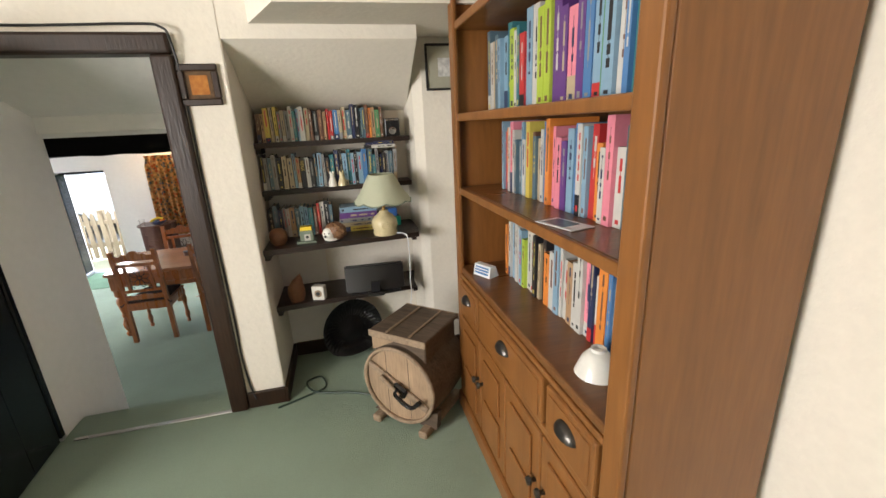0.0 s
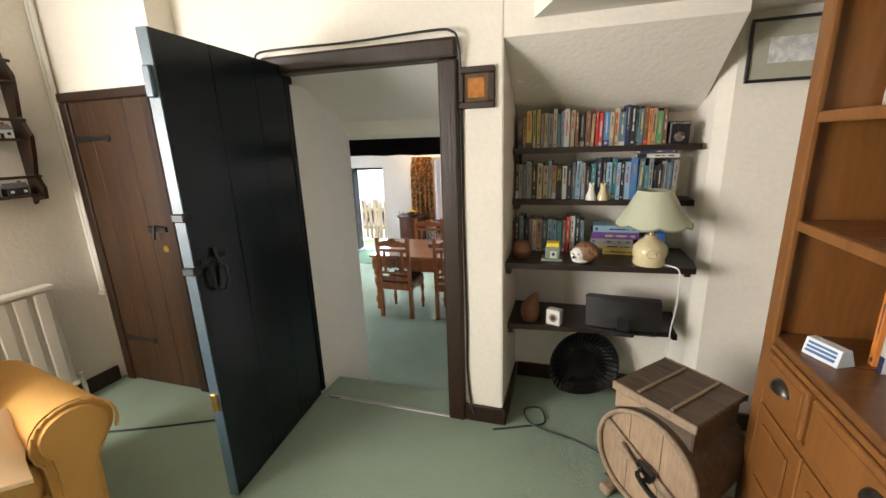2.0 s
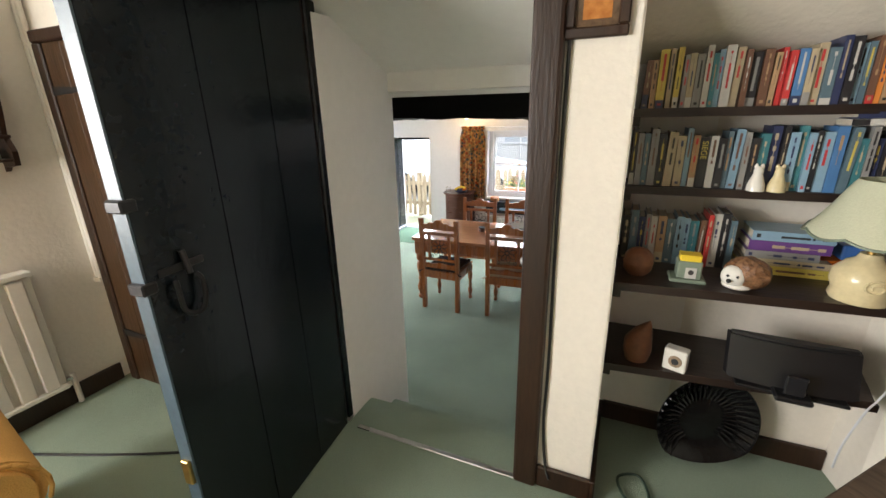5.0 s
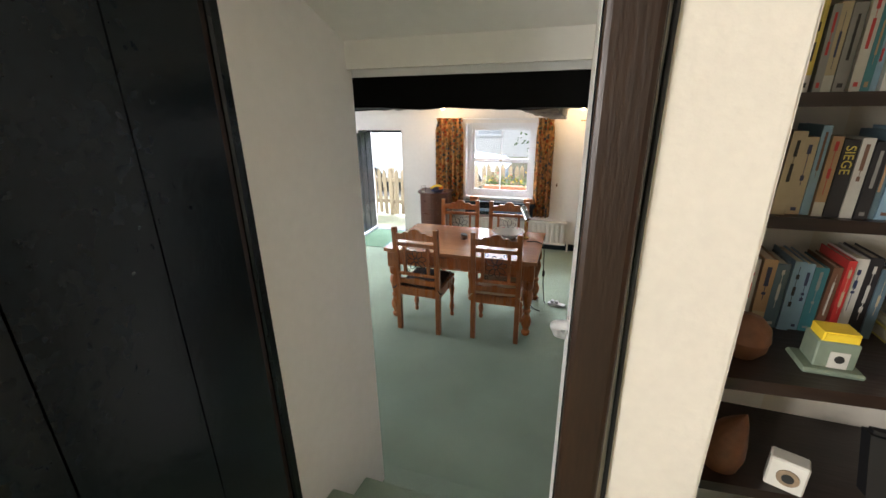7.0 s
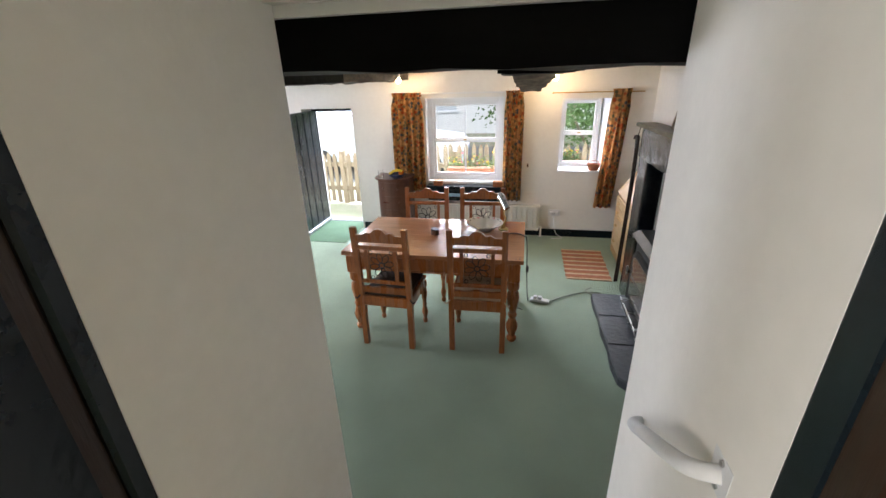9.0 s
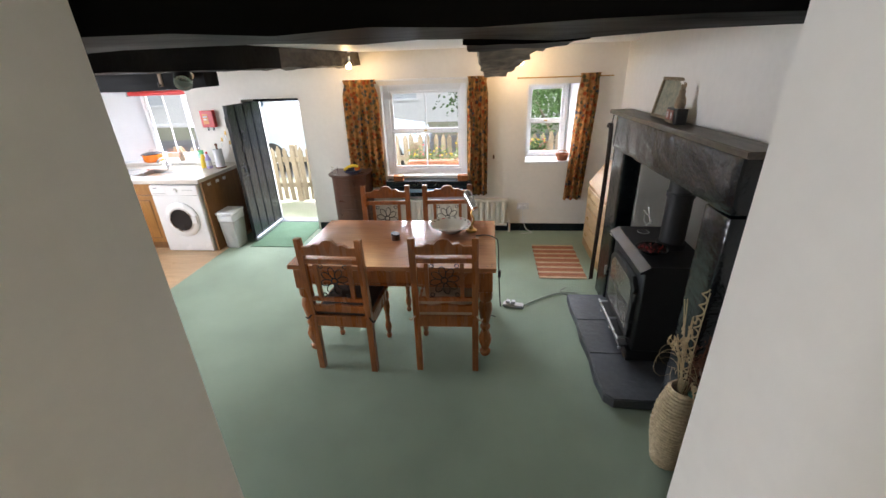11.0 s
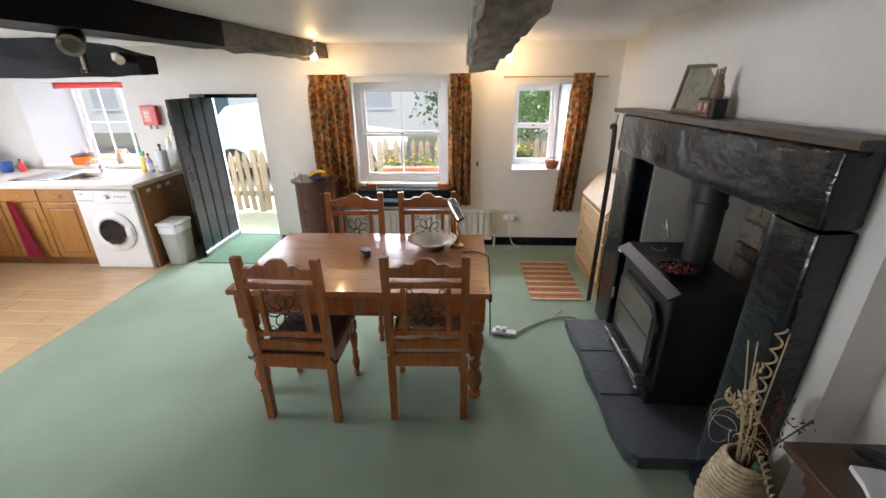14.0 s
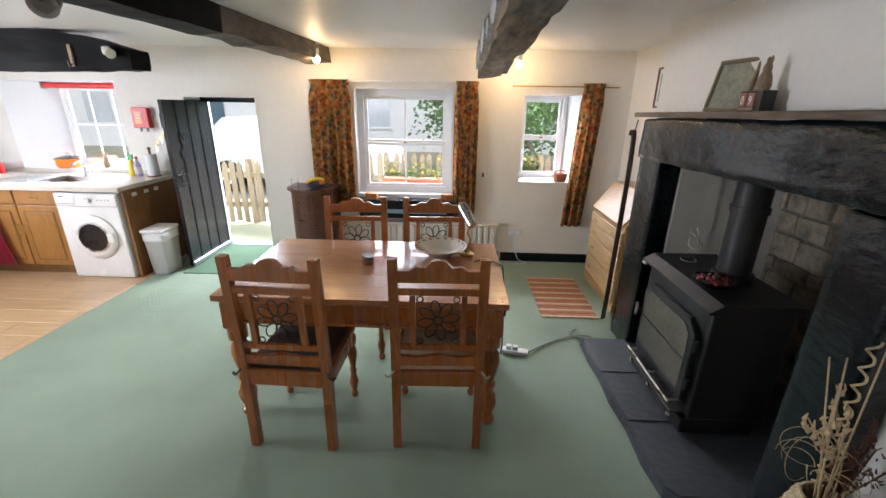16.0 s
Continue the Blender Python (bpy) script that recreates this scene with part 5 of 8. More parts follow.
def chair(m, pad="seatpad", pad_label="cream"):
    """Faces +y; back at y = 0."""
    c = thing("dining_chair", "red-brown wooden dining chair with ironwork back and %s pad" % pad_label, "chair", m, "chairs round the table")
    w, d = 0.44, 0.43
    H = 1.04
    for s in (-1, 1):
        x = s * (w / 2 - 0.021)
        bm = slab([(-0.02, 0), (0.022, 0), (0.028, 0.45), (-0.008, H), (-0.046, H), (-0.014, 0.45)], 0.042, "x", x - 0.021)
        part("back_post", bm, "chairwood", c)
        part("front_leg", lathe(turned_leg(0.42, 0.028), 16, at=(x, d - 0.03, 0)), "chairwood", c, "", True)
        part("side_rail", box((x - 0.014, 0.02, 0.36), (x + 0.014, d - 0.03, 0.43), 0.004), "chairwood", c)

    def y_at(z):
        return 0.005 - (z - 0.45) * 0.055
    crest = [(-0.2, 0.93), (0.2, 0.93), (0.2, 0.985), (0.13, 0.985), (0.1, 1.005), (0.06, 1.0), (0.03, 1.03), (0, 1.035), (-0.03, 1.03), (-0.06, 1.0), (-0.1, 1.005), (-0.13, 0.985), (-0.2, 0.985)]
    part("crest_rail", slab([(u * 0.985, v) for u, v in crest], 0.026, "y", y_at(0.97) - 0.016), "chairwood", c)
    for z0, z1 in ((0.865, 0.9), (0.575, 0.605)):
        part("cross_rail", box((-0.197, y_at(z0) - 0.014, z0), (0.197, y_at(z0) + 0.008, z1), 0.004), "chairwood", c)
    part("shaped_rail", slab([(-0.197, 0.49), (0.197, 0.49), (0.197, 0.545), (0.1, 0.535), (0, 0.55), (-0.1, 0.535), (-0.197, 0.545)], 0.022, "y", y_at(0.5) - 0.013), "chairwood", c)
    part("seat_rail", box((-0.197, -0.012, 0.37), (0.197, 0.014, 0.45), 0.005), "chairwood", c)
    part("front_rail", box((-0.18, d - 0.045, 0.36), (0.18, d - 0.018, 0.43), 0.004), "chairwood", c)
    for s in (-1, 1):
        bm = slab([(y_at(0.6) - 0.016, 0.605), (y_at(0.6) + 0.008, 0.605), (y_at(0.87) + 0.008, 0.866), (y_at(0.87) - 0.016, 0.866)], 0.026, "x", s * 0.115 - 0.013)
        part("inner_stile", bm, "chairwood", c)
    # ironwork flower
    zc, k = 0.735, 8
    pan = part("iron_panel", tube([(0.02 * math.cos(a), y_at(zc) - 0.004, zc + 0.02 * math.sin(a)) for a in [2 * math.pi * i / 16 for i in range(16)]], 0.004, 6, closed=True), "iron", c, "black wrought iron flower", True)
    for i in range(k):
        a = 2 * math.pi * i / k + 0.2
        u = Vector((math.cos(a), math.sin(a)))
        v = Vector((-u.y, u.x))
        pts = []
        for j in range(18):
            b = 2 * math.pi * j / 18
            q = u * (0.058 + 0.037 * math.cos(b)) + v * 0.021 * math.sin(b)
            pts.append((q.x * 1.02, y_at(zc + q.y) - 0.004, zc + q.y * 1.1))
        part("petal", tube(pts, 0.0032, 5, closed=True), "iron", pan, "", True)
    for sx in (-1, 1):
        for sz in (-1, 1):
            pts = [(sx * (0.082 - 0.014 * math.cos(b)), y_at(zc) - 0.004, zc + sz * (0.106 - 0.014 * math.sin(b))) for b in [2 * math.pi * j / 12 for j in range(12)]]
            part("scroll", tube(pts, 0.003, 5, closed=True), "iron", pan, "", True)
    seat = box((-w / 2 + 0.005, -0.012, 0.432), (w / 2 - 0.005, d + 0.01, 0.456), 0.008, 2)
    part("seat", seat, "chairwood", c)
    p = box((-0.19, 0.01, 0.456), (0.19, d - 0.01, 0.492))
    bmesh.ops.subdivide_edges(p, edges=list(p.edges), cuts=5, use_grid_fill=True)
    for v in p.verts:
        if v.co.z > 0.48:
            u, q = v.co.x / 0.19, (v.co.y - d / 2) / (d / 2)
            v.co.z -= 0.02 * (u ** 6 + q ** 6)
            v.co += noise.noise_vector(v.co * 20) * 0.004
    part("seat_pad", p, pad, c, "%s cloth pad" % pad_label, True)
    for s in (-1, 1):
        part("pad_tie", tube(smooth_path([(s * 0.19, 0.02, 0.47), (s * 0.215, -0.02, 0.455), (s * 0.235, -0.025, 0.435), (s * 0.25, -0.02, 0.445)], 4), 0.006, 5), pad, c)
    return c


chair(pose(-1.985, 4.59, 0, 0, 0, -2), "darkpad", "dark")
chair(pose(-1.262, 4.63, 0, 0, 0, 2))
chair(pose(-1.905, 5.76, 0, 0, 0, 184))
chair(pose(-1.35, 5.79, 0, 0, 0, 183))


# ---- on the table ----
def tabletop_things():
    b = thing("pasta_bowl", "wide white china bowl with leaf border", "bowl", pose(-1.286, 5.4, 0.7605))
    part("bowl", lathe([(0.0, 0.004), (0.06, 0.0), (0.075, 0.008), (0.13, 0.05), (0.165, 0.066), (0.167, 0.07), (0.128, 0.058), (0.07, 0.016), (0.0, 0.012)], 40), "porcelain", b, "", True)
    for i in range(18):
        a = 2 * math.pi * i / 18
        leaf = slab([(-0.016, 0), (0, 0.007), (0.016, 0), (0, -0.007)], 0.001, "z", 0.0)
        part("leaf_print", leaf, "foliagedark" if i % 3 else "flower_r", b).matrix_local = Matrix.Translation((0.147 * math.cos(a), 0.147 * math.sin(a), 0.0655)) @ pose(0, 0, 0, 0, -23, math.degrees(a)) @ pose(0, 0, 0, 0, 0, 70)
    l = thing("desk_lamp", "silver and brass adjustable desk lamp", "lamp", pose(-1.12, 5.42, 0.7605))
    part("base", lathe([(0, 0), (0.045, 0), (0.045, 0.012), (0.02, 0.022), (0.012, 0.05), (0, 0.05)], 24), "brass", l, "", True)
    part("arm", tube(smooth_path([(0, 0, 0.045), (0.02, 0, 0.1), (0.0, 0, 0.15), (0.02, 0.01, 0.2)], 5), 0.008, 8), "brass", l, "", True)
    part("head", cyl((0.03, -0.03, 0.2), (-0.03, 0.06, 0.29), 0.03, 0.036, 20), "steel", l, "", True)
    part("head_cap", ball((-0.032, 0.064, 0.293), 0.034, (1, 1, 1), 14), "steel", l, "", True)
    c = thing("coaster_stack", "small stack of dark round coasters", "coasters", pose(-1.711, 5.226, 0.7605))
    for i in range(5):
        part("coaster", cyl((0, 0, 0.0105 * i), (0.0005 * i, 0, 0.0105 * i + 0.0098), 0.035, seg=20), "woodfig" if i < 4 else "plastic", c)
    start = made()
    solo("lamp_flex", tube(smooth_path([(-0.95, 5.36, 0.766), (-0.87, 5.38, 0.766), (-0.8, 5.32, 0.766), (-0.775, 5.3, 0.72), (-0.76, 5.25, 0.4), (-0.74, 5.4, 0.1), (-0.73, 5.55, 0.04)], 7), 0.004, 6), "cable", "black lamp flex over the table edge", "cable", None, True)
    solo("inline_switch", box((-0.772, 5.235, 0.46), (-0.75, 5.26, 0.52), 0.004), "plastic", "black inline lamp switch on the flex", "switch")
    e = thing("extension_block", "white mains extension block on the carpet", "extension lead", pose(-0.62, 5.56, 0, 0, 0, -12) @ Matrix.Scale(0.75, 4))
    part("block", box((-0.12, -0.04, 0), (0.12, 0.04, 0.035), 0.008, 2), "paper", e)
    for x in (-0.06, 0.0):
        part("plug", box((x - 0.024, -0.026, 0.035), (x + 0.024, 0.024, 0.075), 0.008, 2), "paper", e)
    solo("extension_flex", tube(smooth_path([(-0.53, 5.55, 0.012), (-0.4, 5.66, 0.01), (-0.2, 5.78, 0.01), (-0.06, 5.8, 0.012), (-0.02, 5.77, 0.014), (-0.1, 5.75, 0.012), (-0.16, 5.83, 0.01), (-0.1, 5.9, 0.012)], 8), 0.006, 6), "flexgrey", "grey-green extension flex curling to the hearth", "cable", None, True)
    solo("floor_flex", tube(smooth_path([(-0.82, 5.68, 0.01), (-0.9, 5.56, 0.01), (-0.86, 5.42, 0.01), (-0.78, 5.36, 0.012)], 8), 0.004, 6), "cable", "thin black flex on the carpet", "cable", None, True)
    settle(pose(-0.13, -0.06, 0), start)


M["foliagedark"] = mat("dark printed leaf", (0.06, 0.07, 0.04), 0.3, vary=0.2, bump=0.0)
tabletop_things()


# ---- fireplace ----
def fireplace():
    f = thing("fire_surround", "massive black gloss painted stone fire surround", "fireplace")

    def lean_z(y, z):
        """The old lintel climbs towards the stairs."""
        return z + (6.25 - y) * 0.018
    bm = box((0.1, 4.22, 1.335), (0.239, 6.25, 1.597), 0.02, 2)
    bmesh.ops.subdivide_edges(bm, edges=[e for e in bm.edges if abs(e.verts[0].co.y - e.verts[1].co.y) > 0.3], cuts=30, use_grid_fill=True)
    bmesh.ops.subdivide_edges(bm, edges=[e for e in bm.edges if abs(e.verts[0].co.z - e.verts[1].co.z) > 0.1], cuts=6, use_grid_fill=True)
    for q in bm.verts:
        q.co.z = lean_z(q.co.y, q.co.z)
        q.co += noise.noise_vector(q.co * 6) * 0.008 + noise.noise_vector(q.co * 19) * 0.003
    part("lintel", bm, "lintel", f, "", True)
    part("mantel_board", slab([(4.13, lean_z(4.13, 1.6)), (6.32, lean_z(6.32, 1.6)), (6.32, lean_z(6.32, 1.63)), (4.13, lean_z(4.13, 1.63))], 0.175, "x", 0.064, 0.004), "mantelwood", f)
    bm = box((0.104, 5.87, 0.001), (0.239, 6.2, 1.36), 0.012, 2)
    part("post", roughen(bm, 0.005, 6, 5), "lintel", f, "", True)
    bm = box((0.104, 4.22, 0.001), (0.239, 4.46, lean_z(4.42, 1.334)), 0.012, 2)
    part("post", roughen(bm, 0.007, 6, 5), "lintel", f, "", True)
    # hearth flags
    h = thing("hearth", "raised dark slate hearth with riven edges", "hearth")
    ys = (4.5, 5.0, 5.47, 5.93)
    for i, (a, b) in enumerate(zip(ys, ys[1:])):
        e0, e1 = -0.18 - 0.02 * (a - 4.5) / 1.43, -0.18 - 0.02 * (b - 4.5) / 1.43
        out = [(e0 + (0.05 if i == 0 else 0), a + 0.002)]
        if i == 0:
            out.append((e0 - 0.002, a + 0.06))
        out += [((e0 + e1) / 2 - 0.012, (a + b) / 2), (e1, b - 0.002), (0.89, b - 0.002), (0.89, a + 0.002)]
        bm = slab(out, 0.075, "z", 0.002, 0.008)
        part("flag", roughen(bm, 0.006, 9), "slate", h)
    return lean_z


M["mantelwood"] = mat("worn dark mantel board", (0.1, 0.075, 0.05), 0.4, vary=0.35, scale=5, bump=0.15, fine=20, stretch=(3, 0.5, 3))
start = made()
LEAN_Z = fireplace()
settle(HEARTH, start)


def stove():
    s = thing("wood_stove", "matt black cast wood stove with glass door", "stove", pose(-0.02, 4.67, 0.077))
    W, D, H = 0.69, 0.4, 0.7      # along y, along x, up
    part("body", box((0.02, 0.02, 0.09), (D, W - 0.02, H), 0.012, 2), "stove", s)
    part("base", box((0.0, 0.03, 0.0), (D - 0.03, W - 0.03, 0.089), 0.006), "stove", s)
    bm = slab([(-0.02, H + 0.002), (-0.02, H + 0.014), (0.04, H + 0.05), (D + 0.01, H + 0.05), (D + 0.01, H + 0.002)], W + 0.02, "y", -0.01)
    part("top_plate", bm, "stove", s)
    d = part("door", slab([(0.07, 0.17), (W - 0.07, 0.17), (W - 0.07, 0.55), (W - 0.14, 0.615), (0.14, 0.615), (0.07, 0.55)], -0.028, "x", 0.019, 0.004), "stove", s)
    part("door_glass", slab([(0.115, 0.215), (W - 0.115, 0.215), (W - 0.115, 0.53), (W - 0.165, 0.57), (0.165, 0.57), (0.115, 0.53)], -0.003, "x", -0.0095), "stoveglass", d, "sooty glass pane")
    part("glass_bar", box((-0.016, 0.115, 0.385), (-0.0128, W - 0.115, 0.392)), "stove", d)
    for z in (0.28, 0.5):
        part("hinge", cyl((-0.005, 0.05, z - 0.03), (-0.005, 0.05, z + 0.03), 0.012), "stove", s)
    part("door_handle", cyl((-0.03, W - 0.05, 0.36), (-0.03, W - 0.05, 0.44), 0.009), "steel", s)
    part("handle_lug", box((-0.03, W - 0.058, 0.38), (0.02, W - 0.042, 0.4)), "stove", s)
    part("ash_lip", box((-0.05, 0.06, 0.1), (0.02, W - 0.06, 0.112), 0.004), "stove", s)
    part("rail", cyl((-0.055, 0.08, 0.15), (-0.055, W - 0.08, 0.15), 0.006), "steel", s)
    for y in (0.1, 0.34, 0.58):
        part("rail_post", cyl((0.02, y, 0.15), (-0.06, y, 0.15), 0.007), "steel", s)
        part("air_knob", ball((-0.03, y, 0.06), 0.012, seg=10), "steel", s, "", True)
    part("top_knob", cyl((0.0, W + 0.005, H - 0.02), (0.0, W + 0.04, H - 0.02), 0.008), "steel", s)
    part("flue_collar", lathe([(0.095, 0), (0.095, 0.03), (0.082, 0.035), (0.0, 0.035)], 24, at=(0.28, 0.34, H + 0.051)), "stove", s, "", True)
    part("flue", cyl((0.28, 0.34, H + 0.085), (0.28, 0.34, 1.68), 0.078, seg=28), "stove", s, "", True)
    part("flue_ring", lathe([(0.0785, 0), (0.086, 0.002), (0.086, 0.03), (0.0785, 0.032)], 28, at=(0.28, 0.34, 1.1)), "stove", s, "", True)
    top = 0.077 + H + 0.051
    w = thing("wire_figure", "looped wire ornament standing on the stove", "ornament", pose(0.16, 5.25, top))
    part("stand", tube([(0.04 * math.cos(a), 0.04 * math.sin(a), 0.004) for a in [2 * math.pi * i / 20 for i in range(20)]], 0.003, 6, closed=True), "steel", w, "", True)
    part("loop", tube(smooth_path([(0.04, 0, 0.004), (0.0, 0.02, 0.03), (0.03, -0.05, 0.09), (0, -0.06, 0.14), (-0.02, 0.0, 0.17), (0.01, 0.05, 0.12), (0, 0.02, 0.08), (0.02, -0.03, 0.075), (0.01, -0.06, 0.1), (0, -0.02, 0.2)], 6), 0.0025, 6), "steel", w, "", True)
    b = thing("potpourri_bowl", "dark bowl of dried red petals on the stove", "bowl", pose(0.09, 4.88, top))
    part("bowl", lathe([(0, 0.004), (0.04, 0), (0.09, 0.028), (0.1, 0.04), (0.096, 0.041), (0.04, 0.012), (0, 0.01)], 28), "cast", b, "", True)
    for i in range(60):
        a, r = random.uniform(0, 6.28), 0.08 * math.sqrt(random.random())
        bm = ball((0, 0, 0), random.uniform(0.008, 0.016), (1, 0.7, 0.5), 6)
        part("petal", bm, "potpourri" if i % 3 else "c_red", b).matrix_local = pose(r * math.cos(a), r * math.sin(a), 0.034 + 0.02 * random.random() * (1 - r / 0.1), random.uniform(-60, 60), random.uniform(-60, 60), random.uniform(0, 360))


M["potpourri"] = mat("dried dark petals", (0.12, 0.03, 0.03), 0.7, vary=0.3, bump=0.2)
stove()


def mantel_things():
    def z(y):
        return LEAN_Z(y, 1.63) + 0.0015
    p = picture("mantel_picture", "landscape print in a silver-brown frame leaning", pose(0.17, 5.6, z(5.6), 0, 0, -80) @ pose(0, 0, 0, -12, 0, 0), 0.28, 0.25, "frameswood", "land", 0.02)
    c = thing("block_calendar", "dark wooden perpetual calendar with pale number blocks", "calendar", pose(0.13, 5.24, z(5.16), 0, 0, -90))
    part("case", box((0, 0, 0), (0.16, 0.06, 0.085), 0.003), "plastic", c)
    for x, digit in ((0.012, "0"), (0.068, "9")):
        q = part("number_block", box((x, -0.006, 0.018), (x + 0.05, 0.001, 0.075), 0.003), "blockpink", c)
        cu = bpy.data.curves.new("digit", "FONT")
        cu.body, cu.size, cu.extrude = digit, 0.05, 0.0004
        cu.materials.append(M["paper"])
        o = new("digit", cu)
        o.parent = q
        o.matrix_local = pose(x + 0.011, -0.0066, 0.028, 90)
    part("month_strip", box((0.012, -0.006, 0.003), (0.12, 0.001, 0.015), 0.001), "casttan", c)
    bm = lathe([(0, 0), (0.026, 0), (0.03, 0.02), (0.026, 0.05), (0.016, 0.075), (0.018, 0.09), (0.012, 0.105), (0, 0.11)], 16)
    ball((-0.01, -0.01, 0.115), 0.007, (1, 1, 2.2), 8, bm)
    ball((0.012, 0.004, 0.12), 0.007, (1, 1, 2.4), 8, bm)
    solo("rabbit_figure", bm, "casttan", "small brown and white rabbit figure on the calendar", "ornament", pose(0.16, 5.14, z(5.16) + 0.0855), True)


M["frameswood"] = mat("silver-brown frame", (0.3, 0.24, 0.16), 0.35, metal=0.4, vary=0.2, bump=0.05)
M["blockpink"] = mat("pink-brown number block", (0.35, 0.14, 0.11), 0.5, vary=0.15, bump=0.05)
start = made()
mantel_things()
settle(HEARTH, start)


def vase():
    v = thing("wicker_vase", "tall pale woven wicker floor vase of dried stems", "vase", pose(-0.005, 3.98, 0) @ Matrix.Scale(0.9, 4))
    prof = [(0.0, 0.0), (0.075, 0.0), (0.08, 0.01), (0.105, 0.16), (0.118, 0.28), (0.11, 0.4), (0.085, 0.5), (0.07, 0.56), (0.062, 0.56), (0.075, 0.5), (0.1, 0.4), (0.0, 0.36)]
    part("body", lathe(prof, 40), "wicker", v, "", True)
    for i in range(27):
        z = 0.012 + i * 0.02
        r = np.interp(z, [0.01, 0.16, 0.28, 0.4, 0.5, 0.56], [0.08, 0.105, 0.118, 0.11, 0.085, 0.07])
        pts = [((r + 0.003 * (1 if (j + i) % 2 else -0.2)) * math.cos(2 * math.pi * j / 36), (r + 0.003 * (1 if (j + i) % 2 else -0.2)) * math.sin(2 * math.pi * j / 36), z) for j in range(36)]
        part("weave", tube(pts, 0.0085, 5, closed=True), "wicker", v, "", True)
    part("bow", ball((0.03, -0.06, 0.57), 0.03, (1.2, 0.9, 0.8), 10), "foliagedark2", v, "dark green ribbon", True)
    rnd = random.Random(4)
    for i in range(9):
        bx, by = rnd.uniform(-0.05, 0.03), rnd.uniform(-0.04, 0.05)
        top = rnd.uniform(0.85, 1.2)
        dx, dy = rnd.uniform(-0.1, 0.05), rnd.uniform(-0.04, 0.1)
        pts = smooth_path([(bx * 0.5, by * 0.5, 0.5), (bx + dx * 0.4, by + dy * 0.4, 0.75), (bx + dx, by + dy, top)], 6)
        st = part("stem", tube(pts, 0.003, 5), "straw", v)
        if i % 2 == 0:
            for j in range(9):
                q = pts[-1 - j % 6] + Vector((rnd.uniform(-0.015, 0.015), rnd.uniform(-0.015, 0.015), rnd.uniform(-0.04, 0.0)))
                part("pod", slab([(-0.008, 0), (0, 0.026), (0.008, 0), (0, -0.008)], 0.004, "y", -0.002), "straw", st).matrix_local = Matrix.Translation(q) @ pose(0, 0, 0, rnd.uniform(-40, 40), rnd.uniform(-40, 40), rnd.uniform(0, 360))
    for i, (x, y, h) in enumerate(((0.01, 0.05, 0.62), (-0.07, -0.08, 0.3))):
        pts = []
        for j in range(90):
            s = j / 90
            a = s * 2 * math.pi * 9
            if i == 0:
                pts.append((x + 0.014 * math.cos(a), y + 0.014 * math.sin(a), 0.55 + s * h))
            else:
                pts.append((0.02 - 0.05 * s + 0.01 * math.cos(a), -0.03 - 0.22 * s, 0.62 - 0.12 * s * s + 0.012 * math.sin(a)))
        part("curled_cane", tube(pts, 0.0045, 5), "straw", v, "", True)
    for i in range(16):
        a = rnd.uniform(0, 6.28)
        r = rnd.uniform(0.04, 0.13)
        c = Vector((-0.03 + rnd.uniform(-0.04, 0.03), rnd.uniform(-0.05, 0.05), rnd.uniform(0.62, 0.78)))
        ax, ay = Vector((math.cos(a), math.sin(a), rnd.uniform(-0.3, 0.3))), Vector((-math.sin(a) * 0.3, math.cos(a) * 0.3, 1)).normalized()
        pts = [c + ax * (r * (math.cos(b) - 1)) * 0.6 + ay * r * 0.55 * math.sin(b) for b in [k * 0.35 for k in range(rnd.randint(9, 16))]]
        part("tendril", tube(pts, 0.0022, 4, taper=0.4), "straw", v)
    for i in range(7):
        bx, by = rnd.uniform(0.0, 0.05), rnd.uniform(-0.05, 0.04)
        top = Vector((bx + rnd.uniform(0.0, 0.08), by + rnd.uniform(-0.12, 0.06), rnd.uniform(0.72, 0.98)))
        part("russet_stem", tube([(bx * 0.5, by * 0.5, 0.5), top], 0.003, 5), "seedhead", v)
        for j in range(26):
            q = Vector((bx * 0.5, by * 0.5, 0.5)).lerp(top, rnd.uniform(0.45, 1.02)) + Vector((rnd.gauss(0, 0.014), rnd.gauss(0, 0.014), rnd.gauss(0, 0.012)))
            if j == 0:
                bm = bmesh.new()
            sl = slab([(-0.005, -0.004), (0.0, 0.014), (0.005, -0.004)], 0.003, "y", -0.0015)
            sl.transform(Matrix.Translation(q) @ pose(0, 0, 0, rnd.uniform(-50, 50), rnd.uniform(-50, 50), rnd.uniform(0, 360)))
            tmp = bpy.data.meshes.new("tmp")
            sl.to_mesh(tmp)
            sl.free()
            bm.from_mesh(tmp)
            bpy.data.meshes.remove(tmp)
        tagged(part("seedhead", bm, "seedhead", v, "russet feathery seedhead"), kind="stuff")


M["foliagedark2"] = mat("dark green ribbon", (0.02, 0.09, 0.05), 0.6, vary=0.2, bump=0.1)
vase()


